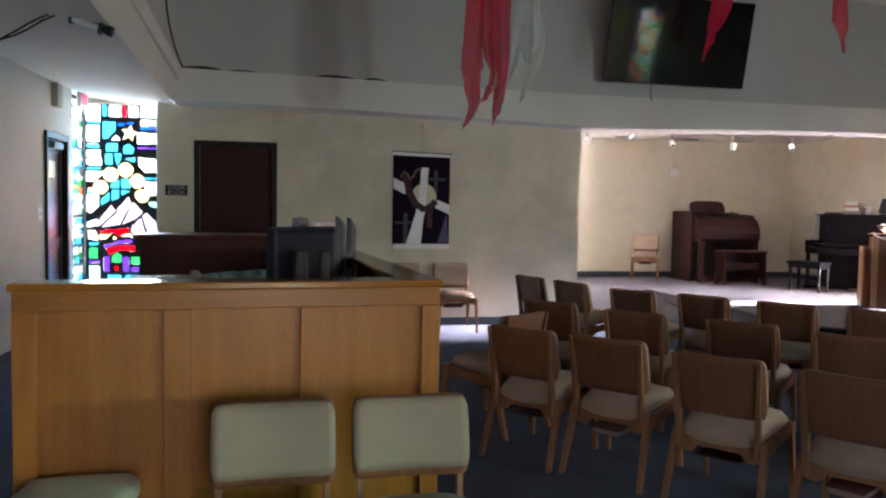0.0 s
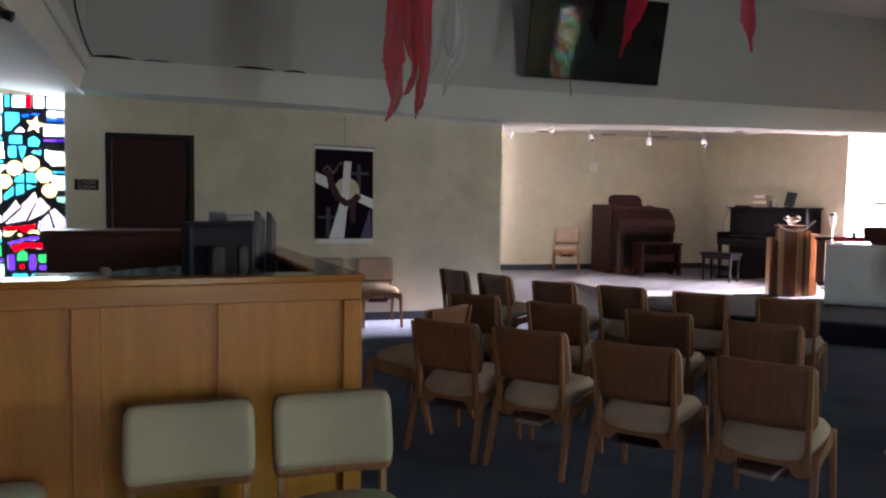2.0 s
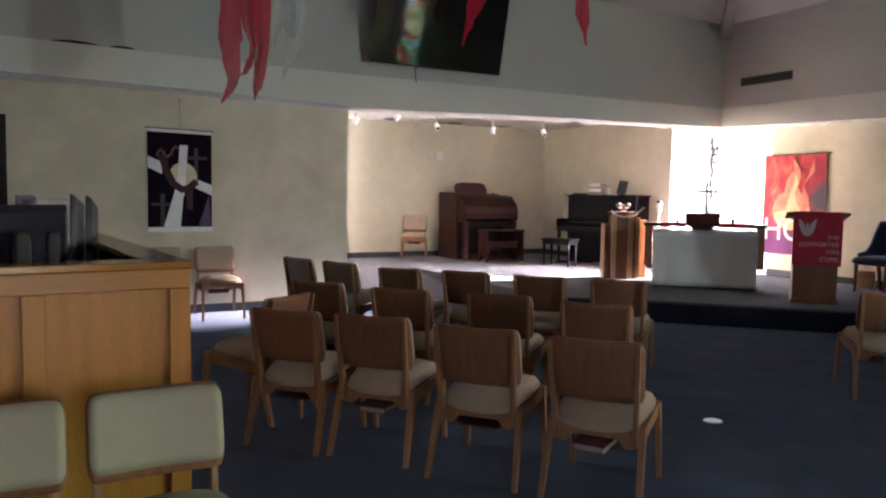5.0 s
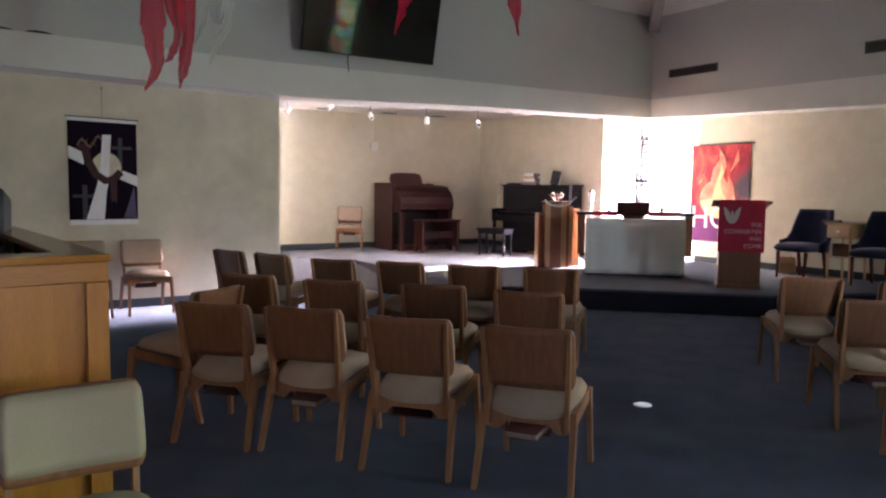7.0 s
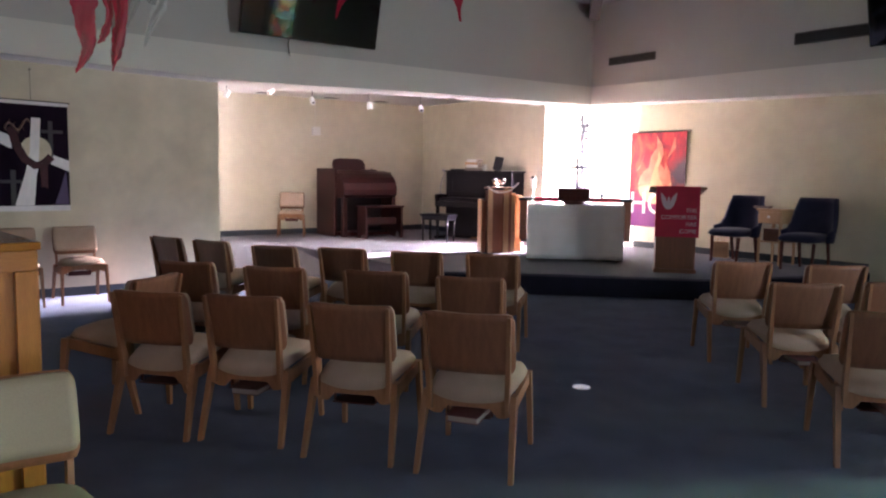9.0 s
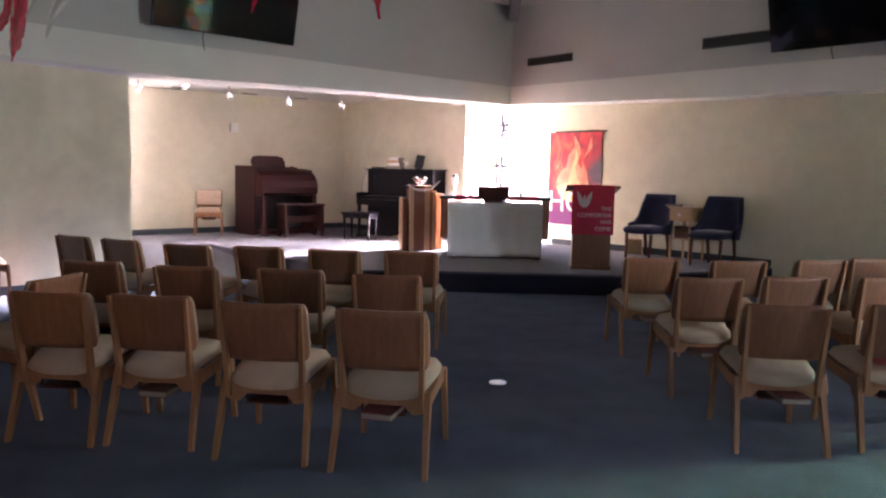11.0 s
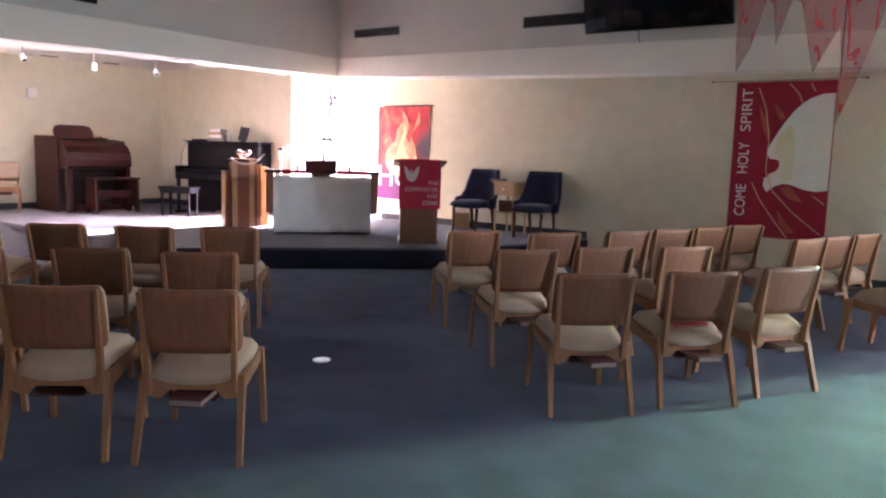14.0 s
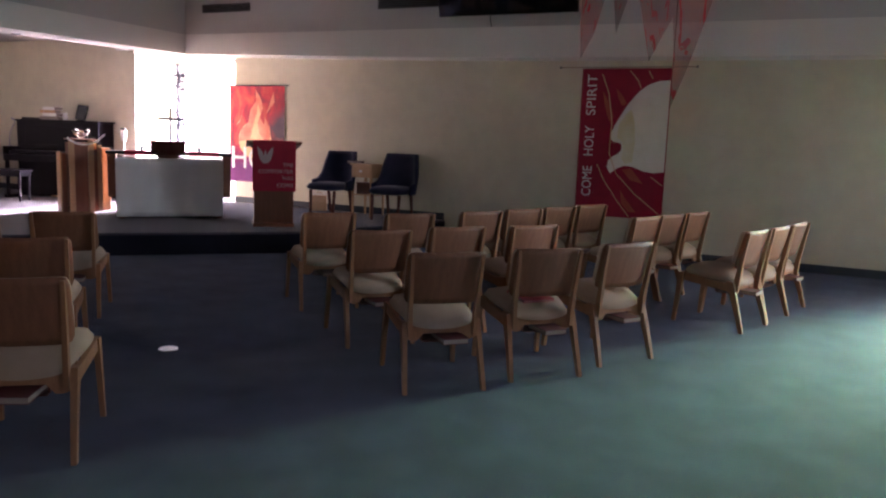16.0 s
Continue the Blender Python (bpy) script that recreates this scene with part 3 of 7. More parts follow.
NATIVITY = [
    ("rect", "w", 0.0, 0.94, 0.22, 0.995), ("rect", "c", 0.24, 0.93, 0.3, 0.995), ("rect", "w", 0.34, 0.93, 0.5, 0.995), ("rect", "r", 0.52, 0.93, 0.57, 0.995), ("rect", "w", 0.6, 0.93, 0.75, 0.995), ("rect", "w", 0.78, 0.93, 1.0, 0.995),
    ("rect", "w", 0.02, 0.905, 0.22, 0.935), ("rect", "c", 0.02, 0.89, 0.22, 0.9), ("rect", "w", 0.78, 0.885, 1.0, 0.92), ("rect", "b", 0.78, 0.862, 0.98, 0.88),
    ("rect", "w", 0.02, 0.79, 0.2, 0.88), ("rect", "c", 0.02, 0.757, 0.2, 0.777), ("rect", "w", 0.02, 0.708, 0.22, 0.745), ("rect", "w", 0.02, 0.66, 0.23, 0.7), ("rect", "c", 0.02, 0.637, 0.22, 0.65),
    ("poly", "c", poly(0.24, 0.81, 0.3, 0.805, 0.43, 0.86, 0.43, 0.905, 0.24, 0.905)), ("rect", "b", 0.46, 0.88, 0.55, 0.9), ("rect", "b", 0.58, 0.89, 0.69, 0.905), ("poly", "p", poly(0.36, 0.805, 0.5, 0.8, 0.44, 0.83)),
    ("poly", "y", star(0.62, 0.842, 0.13, 0.38)), ("rect", "w", 0.73, 0.785, 0.98, 0.85), ("rect", "v", 0.73, 0.755, 0.99, 0.77),
    ("rect", "c", 0.29, 0.74, 0.46, 0.785), ("poly", "c", poly(0.53, 0.73, 0.66, 0.73, 0.69, 0.76, 0.6, 0.787, 0.53, 0.765)), ("rect", "c", 0.28, 0.665, 0.38, 0.73), ("rect", "c", 0.41, 0.705, 0.5, 0.73), ("poly", "c", poly(0.41, 0.7, 0.5, 0.7, 0.45, 0.66)), ("poly", "c", poly(0.54, 0.7, 0.7, 0.71, 0.7, 0.68)),
    ("poly", "w", poly(0.75, 0.71, 0.99, 0.7, 0.99, 0.63, 0.84, 0.625, 0.75, 0.66)),
    ("disc", "y", 0.35, 0.612, 0.105), ("disc", "y", 0.565, 0.638, 0.105), ("disc", "y", 0.21, 0.54, 0.105), ("disc", "y", 0.73, 0.575, 0.105), ("disc", "y", 0.8, 0.495, 0.1),
    ("poly", "w", poly(0.02, 0.57, 0.12, 0.57, 0.24, 0.61, 0.24, 0.63, 0.02, 0.625)), ("rect", "r", 0.02, 0.528, 0.1, 0.534), ("rect", "c", 0.02, 0.505, 0.18, 0.517),
    ("poly", "c", poly(0.35, 0.56, 0.47, 0.585, 0.47, 0.535, 0.35, 0.535)), ("poly", "c", poly(0.5, 0.585, 0.6, 0.585, 0.64, 0.535, 0.5, 0.535)), ("poly", "c", poly(0.36, 0.525, 0.47, 0.525, 0.47, 0.48, 0.37, 0.465)), ("poly", "c", poly(0.5, 0.525, 0.64, 0.52, 0.5, 0.495)), ("poly", "c", poly(0.22, 0.475, 0.33, 0.515, 0.33, 0.465, 0.22, 0.44)),
    ("poly", "w", poly(0.83, 0.575, 0.98, 0.575, 0.98, 0.495, 0.9, 0.495, 0.82, 0.55)), ("poly", "k", poly(0.88, 0.46, 0.99, 0.47, 0.98, 0.42, 0.9, 0.435)), ("rect", "c", 0.84, 0.588, 0.98, 0.6),
    ("poly", "w", poly(0.02, 0.5, 0.18, 0.5, 0.18, 0.43, 0.06, 0.39, 0.02, 0.41)),
    ("poly", "p", poly(0.2, 0.36, 0.36, 0.44, 0.42, 0.41, 0.2, 0.325)), ("poly", "p", poly(0.44, 0.42, 0.6, 0.485, 0.64, 0.45, 0.48, 0.335, 0.22, 0.315, 0.44, 0.4)), ("poly", "p", poly(0.67, 0.46, 0.8, 0.405, 0.72, 0.37, 0.52, 0.335)),
    ("poly", "w", poly(0.02, 0.345, 0.17, 0.365, 0.19, 0.325, 0.02, 0.315)), ("poly", "p", poly(0.8, 0.385, 0.86, 0.4, 0.98, 0.31, 0.98, 0.275, 0.88, 0.28)), ("poly", "p", poly(0.7, 0.34, 0.78, 0.37, 0.84, 0.28, 0.66, 0.275)), ("poly", "p", poly(0.66, 0.335, 0.69, 0.33, 0.65, 0.285, 0.63, 0.29)),
    ("poly", "w", poly(0.03, 0.3, 0.13, 0.3, 0.18, 0.26, 0.16, 0.24, 0.03, 0.25)), ("rect", "c", 0.04, 0.215, 0.18, 0.232),
    ("poly", "r", poly(0.18, 0.3, 0.4, 0.305, 0.6, 0.315, 0.6, 0.295, 0.46, 0.265, 0.4, 0.29, 0.2, 0.285)), ("poly", "y", poly(0.19, 0.275, 0.36, 0.28, 0.28, 0.25, 0.19, 0.245)), ("poly", "y", poly(0.5, 0.28, 0.64, 0.285, 0.66, 0.262, 0.5, 0.265)), ("poly", "y", poly(0.38, 0.268, 0.46, 0.255, 0.38, 0.248)),
    ("poly", "v", poly(0.24, 0.215, 0.5, 0.245, 0.66, 0.25, 0.66, 0.23, 0.45, 0.225, 0.26, 0.2)), ("poly", "r", poly(0.28, 0.195, 0.45, 0.215, 0.7, 0.215, 0.7, 0.18, 0.5, 0.19, 0.34, 0.165)),
    ("poly", "g", poly(0.05, 0.2, 0.16, 0.205, 0.17, 0.14, 0.04, 0.145)), ("rect", "v", 0.04, 0.115, 0.2, 0.13), ("rect", "k", 0.04, 0.03, 0.2, 0.1), ("rect", "v", 0.25, 0.07, 0.34, 0.15), ("poly", "g", poly(0.37, 0.12, 0.5, 0.12, 0.5, 0.16, 0.43, 0.178, 0.37, 0.16)), ("rect", "r", 0.4, 0.075, 0.46, 0.1), ("rect", "v", 0.52, 0.07, 0.6, 0.15), ("rect", "g", 0.64, 0.11, 0.78, 0.155), ("rect", "v", 0.64, 0.07, 0.75, 0.095), ("rect", "c", 0.3, 0.03, 0.5, 0.05), ("rect", "g", 0.82, 0.05, 0.97, 0.2), ("rect", "r", 0.84, 0.215, 0.97, 0.26), ("rect", "c", 0.55, 0.02, 0.78, 0.05),
]
def widened(shapes, k):
    """The same panes drawn into a window 1 / k wider, the outermost ones reaching to its edge."""
    fx = lambda x: 0.99 if x >= 0.96 else x * k
    out = []
    for kind, col, *a in shapes:
        if kind == "rect":
            out.append((kind, col, fx(a[0]), a[1], fx(a[2]), a[3]))
        elif kind == "disc":
            out.append((kind, col, a[0] * k, a[1], a[2] * k))
        else:
            out.append((kind, col, [(fx(x), z) for x, z in a[0]]))
    return out


stained_window("window_3", pose(-6.045, 6.5, 0, 0, 0, 0), 0.92, 0.456, 2.67, widened(NATIVITY, 0.902), "stained glass window with a star, discs and a white mountain")


def scatter_panes(seed, nx, nz, keys):
    """A loose patchwork of panes."""
    rnd = random.Random(seed)
    out = []
    z = 0.01
    for j in range(nz):
        dz = 0.98 / nz
        x = 0.02
        while x < 0.95:
            dx = min(rnd.uniform(0.6, 1.5) / nx, 0.98 - x)
            if dx > 0.35 / nx:
                out.append(("poly", rnd.choice(keys), poly(x + 0.01, z + 0.006 + rnd.uniform(0, 0.006), x + dx - 0.02, z + 0.004 + rnd.uniform(0, 0.008), x + dx - 0.015, z + dz - 0.008, x + 0.012, z + dz - 0.006 - rnd.uniform(0, 0.006))))
            x += dx
        z += dz
    return out


stained_window("window_4", pose(W - 0.02, 6.22, 0, 0, 0, 90), 0.52, 0.1, 2.72, scatter_panes(4, 2.2, 22, "wwwkkgcwwco"), "narrow stained glass strip in pale green and white")
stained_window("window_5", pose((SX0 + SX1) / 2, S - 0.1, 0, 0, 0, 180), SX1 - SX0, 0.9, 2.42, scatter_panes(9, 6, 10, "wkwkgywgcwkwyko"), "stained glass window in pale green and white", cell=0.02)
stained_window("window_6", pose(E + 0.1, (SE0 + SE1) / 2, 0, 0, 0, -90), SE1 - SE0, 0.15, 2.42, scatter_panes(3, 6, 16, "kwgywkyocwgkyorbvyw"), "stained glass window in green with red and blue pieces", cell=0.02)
plain_window("window_7", pose((OP0 + OP1) / 2, SP - 0.1, 0), OP1 - OP0, 0.0, 2.15, "glazed entrance panel in the wall behind the desk")
for nm, a in (("jamb_a", (-5.582, -5.5, 5.992, 6.52)), ("jamb_b", (-6.54, -6.505, 6.48, 6.56))):
    setting("window_" + nm, box(*a, 0, 2.62), M_FRAME, "pale painted window jamb", "jamb")

setting("window_apron", box(-6.5045, -5.5825, 6.47, 6.56, 0, 0.452), M_WALL, "cream painted wall under the stained glass", "wall")
setting("window_head", box(-6.5045, -5.5825, 6.47, 6.56, 2.674, TOPZ), M_WALL, "cream painted wall over the stained glass", "wall")

# choir room door
_d = tagged(new("door_1"), "dark wooden choir room door, shut, in a black frame", "door", kind="structure")
_d.matrix_basis = pose(DX0, N, 0)
w = DX1 - DX0
part("door_leaf", box(0.005, w - 0.005, 0.03, 0.07, 0.01, DZ - 0.03, bevel=0.004), M_DOOR, _d)
_b = bmesh.new()
for x in (-0.06, w - 0.003):
    bx(_b, x, x + 0.063, -0.02, 0.1, 0, DZ + 0.02, 0.004)
bx(_b, 0.003, w - 0.003, -0.02, 0.1, DZ - 0.04, DZ + 0.02, 0.004)
part("door_frame", _b, M_DARKFRAME, _d)
_b = bmesh.new()
cyl(_b, (0.07, 0.03, 1.0), (0.07, -0.03, 1.0), 0.012)
bx(_b, 0.06, 0.17, -0.045, -0.03, 0.99, 1.01, 0.004)
part("door_handle", _b, M_GREYMETAL, _d, "grey metal lever handle")
# exit door in the west wall, ajar in its dark frame
_d = tagged(new("door_2"), "dark bronze glazed exit door in a narrow frame", "door", kind="structure")
_d.matrix_basis = pose(W, WY0, 0, 0, 0, 90)
w = WY1 - WY0
_b = bmesh.new()
for x in (0, w - 0.06):
    bx(_b, x, x + 0.06, -0.03, 0.12, 0, 2.2, 0.004)
bx(_b, 0.06, w - 0.06, -0.03, 0.12, 2.13, 2.2, 0.004)
part("door_frame", _b, M_DARKFRAME, _d)
_b = bmesh.new()
for x in (0.063, w - 0.143):
    bx(_b, x, x + 0.08, 0.03, 0.07, 0.02, 2.125, 0.004)
for z in (0.02, 0.95, 2.0):
    bx(_b, 0.143, w - 0.143, 0.03, 0.07, z, z + 0.12, 0.004)
part("door_leaf", _b, M_DARKFRAME, _d)
part("door_pane", box(0.143, w - 0.143, 0.046, 0.054, 0.14, 2.0), M_DARKWOOD, _d)
part("door_notice", box(0.2, 0.42, 0.02, 0.029, 1.72, 1.9, bevel=0.002), M_FRAME, _d, "small white notice")
part("door_closer", box(0.2, 0.52, -0.045, 0.03, 2.03, 2.1, bevel=0.008), M_GREYMETAL, _d, "grey metal door closer")


# ---- chairs ----
def loft(b, rings, closed=True):
    """Joins rings of vertices one after another and caps the ends."""
    vs = [[b.verts.new(p) for p in r] for r in rings]
    k = len(vs[0])
    for a, c in zip(vs, vs[1:]):
        for i in range(k if closed else k - 1):
            b.faces.new((a[i], a[(i + 1) % k], c[(i + 1) % k], c[i]))
    if closed:
        b.faces.new(vs[0][::-1])
        b.faces.new(vs[-1])
    return b


def cushion(b, half_x, half_y, cx, cy, cz, thick, crown, droop=0.0, taper=0.0, n=12):
    """A stuffed pad: rounded corners, crowned top, drooping at its back edge."""
    rows = {}
    for top in (1, 0):
        for i in range(n + 1):
            for j in range(n + 1):
                u, w = i / n * 2 - 1, j / n * 2 - 1
                # squircle mapping for round corners
                k = 1 - 0.13 * (abs(u) * abs(w)) ** 2
                x = u * half_x * k * (1 - taper * (w + 1) / 2)
                y = w * half_y * k
                e = max(abs(u), abs(w))
                roll = (1 - e ** 5)
                z = thick * 0.5 * (roll ** 0.55) * (1 if top else -0.75) + crown * (1 - u * u) * (1 - w * w) * (1 if top else -0.3)
                z -= droop * max(0.0, w) ** 2 * (1 - 0.5 * u * u)
                rows[top, i, j] = b.verts.new((cx + x, cy + y, cz + z)) if (top or e < 1) else rows[1, i, j]
    for i in range(n):
        for j in range(n):
            b.faces.new((rows[1, i, j], rows[1, i + 1, j], rows[1, i + 1, j + 1], rows[1, i, j + 1]))
            q = (rows[0, i, j], rows[0, i, j + 1], rows[0, i + 1, j + 1], rows[0, i + 1, j])
            if len(set(q)) == 4:
                b.faces.new(q)
    return b


def arched_rail(b, half, y, z1, deep, mid, t=0.022):
    """A rail deeper at its ends than in its middle."""
    n = 12
    xs = [-half + 2 * half * i / n for i in range(n + 1)]
    def low(x):
        u = abs(x) / half
        return z1 - (mid + (deep - mid) * max(0.0, (u - 0.45) / 0.55) ** 1.4)
    fr = [[(x, y + s, low(x)) for x in xs] + [(x, y + s, z1) for x in reversed(xs)] for s in (-t / 2, t / 2)]
    return loft(b, fr)


def notched_rail(b, half, y, z1, deep, notch, t=0.022):
    """The broad rear rail, with a shallow notch cut into its lower edge."""
    low = z1 - deep
    line = [(-half, low + 0.012), (-half + 0.03, low), (-notch - 0.035, low), (-notch, low + 0.04), (notch, low + 0.04), (notch + 0.035, low), (half - 0.03, low), (half, low + 0.012)]
    top = [(half, z1), (half * 0.6, z1 - 0.018), (notch * 0.5, z1 - 0.03), (-notch * 0.5, z1 - 0.03), (-half * 0.6, z1 - 0.018), (-half, z1)]
    return loft(b, [[(x, y + s, z) for x, z in line + top] for s in (-t / 2, t / 2)])


def church_chair():
    """Wooden church chair: faces -y in its own space, origin on the floor under the seat."""
    c = thing("church_chair", "oak church chair with oatmeal cushion, facing the altar", "chair", group="congregation chairs")
    for sx in (-1, 1):
        b = bmesh.new()
        loft(b, [[(sx * (0.216 + dx) + a * w, y + d * t, z) for a, d in ((-1, -1), (1, -1), (1, 1), (-1, 1))]
                 for z, y, dx, w, t in ((0.0, 0.318, 0.014, 0.012, 0.015), (0.15, 0.272, 0.008, 0.0135, 0.019), (0.3, 0.222, 0.003, 0.0145, 0.026), (0.385, 0.19, 0.0, 0.0145, 0.03))])
        part("back_leg", b, M_CHAIRWOOD, c)
        b = bmesh.new()
        loft(b, [[(sx * 0.19 + sx * dx + a * w, y + d * t, z) for a, d in ((-1, -1), (1, -1), (1, 1), (-1, 1))]
                 for z, y, dx, w, t in ((0.3, 0.228, 0.0, 0.0115, 0.022), (0.42, 0.24, 0.002, 0.0115, 0.02), (0.6, 0.27, 0.008, 0.0105, 0.015), (0.776, 0.305, 0.013, 0.0095, 0.009))])
        part("back_post", b, M_CHAIRWOOD, c)
        b = bmesh.new()
        loft(b, [[(sx * (0.216 + dx) + a * w, y + d * t, z) for a, d in ((-1, -1), (1, -1), (1, 1), (-1, 1))]
                 for z, y, dx, w, t in ((0.0, -0.25, 0.012, 0.012, 0.014), (0.2, -0.232, 0.006, 0.0135, 0.018), (0.405, -0.21, 0.0, 0.0145, 0.026))])
        part("front_leg", b, M_CHAIRWOOD, c)
        b = bmesh.new()
        bar(b, (sx * 0.213, -0.183, 0.375), (sx * 0.213, 0.2, 0.335), 0.022, 0.062)
        part("side_rail", b, M_CHAIRWOOD, c)
    part("front_rail", arched_rail(bmesh.new(), 0.2, -0.212, 0.41, 0.085, 0.05), M_CHAIRWOOD, c)
    part("rear_rail", notched_rail(bmesh.new(), 0.201, 0.206, 0.37, 0.096, 0.105), M_CHAIRWOOD, c)
    b = cushion(bmesh.new(), 0.236, 0.236, 0, 0, 0, 0.092, 0.03, droop=0.052, taper=0.1)
    bmesh.ops.transform(b, matrix=pose(0, 0.012, 0.412, -4, 0, 0), verts=b.verts[:])
    part("seat", b, M_CUSHION, c, "oatmeal padded seat", smooth=True)

    def curved_panel(name, y_off, thick, mat, z0, z1, half, label, parent):
        """A panel bent round the sitter's back, leaning."""
        b = bmesh.new()
        ku, kv = 14, 8
        sides = []
        for s in (0, 1):
            g = []
            for i in range(ku + 1):
                row = []
                u = i / ku * 2 - 1
                for j in range(kv + 1):
                    q = j / kv
                    cz = abs(q * 2 - 1)
                    k = 1 - 0.035 * abs(u) ** 7 * cz ** 7 * 2
                    z = (z0 + z1) / 2 + (z1 - z0) / 2 * (q * 2 - 1) * k - 0.008 * (1 - u * u) * (q ** 4)
                    soft = 0.005 * max(abs(u) ** 9, cz ** 9)
                    lean = (z - 0.45) * 0.235 + 0.222
                    y = lean + y_off + 0.026 * (1 - u * u) + (soft if s == 0 else thick - soft)
                    row.append(b.verts.new((u * half * k, y, z)))
                g.append(row)
            sides.append(g)
        a, d = sides
        for i in range(ku):
            for j in range(kv):
                b.faces.new((a[i][j], a[i + 1][j], a[i + 1][j + 1], a[i][j + 1]))
                b.faces.new((d[i][j], d[i][j + 1], d[i + 1][j + 1], d[i + 1][j]))
            b.faces.new((a[i][0], d[i][0], d[i + 1][0], a[i + 1][0]))
            b.faces.new((a[i][kv], a[i + 1][kv], d[i + 1][kv], d[i][kv]))
        for j in range(kv):
            b.faces.new((a[0][j], a[0][j + 1], d[0][j + 1], d[0][j]))
            b.faces.new((a[ku][j], d[ku][j], d[ku][j + 1], a[ku][j + 1]))
        return part(name, b, mat, parent, label, smooth=True)
    back = curved_panel("back_panel", -0.026, 0.013, M_CHAIRBACK, 0.488, 0.793, 0.226, "brown veneered plywood back", c)
    curved_panel("back_cushion", -0.062, 0.036, M_CUSHION, 0.526, 0.788, 0.22, "oatmeal padded back cushion", back)
    b = bmesh.new()
    bx(b, -0.11, 0.11, 0.03, 0.225, 0.268, 0.274)
    for sx in (-0.11, 0.11):
        bar(b, (sx, 0.19, 0.27), (sx, 0.19, 0.345), 0.008, 0.012)
        bar(b, (sx, 0.04, 0.27), (sx, 0.04, 0.375), 0.008, 0.012)
    bx(b, -0.11, 0.11, 0.03, 0.036, 0.274, 0.32)
    part("book_rack", b, M_DARKWOOD, c, "dark book rack under the seat")
    return c


def at_back(mx, my, ang):
    """Pose of a chair whose back's top edge has its middle at (mx, my) and runs at ang degrees, seen from behind."""
    return Matrix.Translation((mx, my, 0)) @ Matrix.Rotation(radians(ang + 180), 4, "Z") @ Matrix.Translation((0, -0.3, 0))


# (x, y, angle of the back, book in the rack: 0 none, 1 dark red, 2 brown)
CHAIRS = [
    (-2.66, 0.62, -49, 0), (-2.29, 0.25, -49, 2), (-1.95, -0.28, -50, 0), (-1.60, -0.77, -52, 1),
    (-2.07, 1.88, -50, 0), (-1.66, 1.28, -48, 2), (-1.18, 0.76, -47, 1), (-0.82, 0.20, -46, 2),
    (-1.60, 3.97, -72, 0), (-1.36, 3.40, -68, 0), (-1.07, 2.64, -58, 2), (-0.64, 2.21, -56, 1), (-0.24, 1.67, -51, 0), (0.20, 1.21, -49, 1),
    (0.19, -1.87, -47, 1), (0.73, -2.28, -44, 1), (1.35, -2.62, -33, 1),
    (0.83, -1.08, -41, 1), (1.39, -1.39, -38, 2), (1.90, -1.79, -34, 1),
    (1.55, -0.18, -41, 2), (1.99, -0.68, -40, 0), (2.65, -1.04, -32, 2), (3.19, -1.24, -30, 1), (3.70, -1.43, -26, 0), (4.27, -1.60, -26, 1),
    (3.33, -2.35, -23, 2), (3.78, -2.49, -22, 1), (4.27, -2.65, -20, 0),
    (2.86, -3.29, -19, 1), (3.35, -3.44, -18, 0), (3.86, -3.57, -16, 1),
]
M_PAGES = material("book_pages", (0.3, 0.23, 0.21), 0.9, second=(0.27, 0.23, 0.2), stretch=(2, 2, 300), scale=1, grain=0.3)
M_HYMNAL = material("dark_red_book_cloth", (0.1, 0.012, 0.018), 0.6, second=(0.07, 0.008, 0.012))
M_BIBLE = material("brown_book_cloth", (0.09, 0.03, 0.025), 0.6, second=(0.06, 0.02, 0.016))
M_REDBOOK = material("bright_red_book_cloth", (0.42, 0.02, 0.03), 0.55, second=(0.34, 0.015, 0.022))


def book(label, m, cover, w=0.15, d=0.21, h=0.032, group="hymn books"):
    """A closed book lying flat, its spine towards -y."""
    o = thing("hymn_book", label, "book", m, group)
    b = bmesh.new()
    bx(b, -w / 2, w / 2, 0, d, 0, 0.003)
    bx(b, -w / 2, w / 2, 0, d, h - 0.003, h)
    bx(b, -w / 2, w / 2, 0, 0.003, 0.003, h - 0.003)
    part("cover", b, cover, o)
    part("page_block", box(-w / 2 + 0.004, w / 2 - 0.004, 0.0035, d - 0.005, 0.0034, h - 0.0034), M_PAGES, o, "cream page block")
    return o


_chair = church_chair()
_chair.matrix_basis = at_back(*CHAIRS[0][:3])
for _c in CHAIRS[1:]:
    copy_thing(_chair, at_back(*_c[:3]))
_bk = {}
_rnd = random.Random(3)
for _c in CHAIRS:
    if _c[3]:
        m = at_back(*_c[:3]) @ pose(_rnd.uniform(-0.06, 0.01), 0.12 + _rnd.uniform(0, 0.02), 0.2745, 0, 0, _rnd.uniform(-6, 6))
        if _c[3] not in _bk:
            _bk[_c[3]] = book(("dark red" if _c[3] == 1 else "brown") + " hymn book lying in a chair's book rack", m, M_HYMNAL if _c[3] == 1 else M_BIBLE)
        else:
            copy_thing(_bk[_c[3]], m)
book("bright red folder lying on a chair seat", at_back(*CHAIRS[15][:3]) @ pose(0.03, 0.0, 0.472, -8, 0, 8), M_REDBOOK, 0.22, 0.2, 0.014)
tagged(copy_thing(_chair, at_back(-2.43, 1.2, 36)), "oak church chair turned away from the altar")
for _c in ((-2.07, 5.72, 180), (-2.68, 5.72, 178)):
    tagged(copy_thing(_chair, at_back(*_c)), "oak church chair with its back to the cream wall")
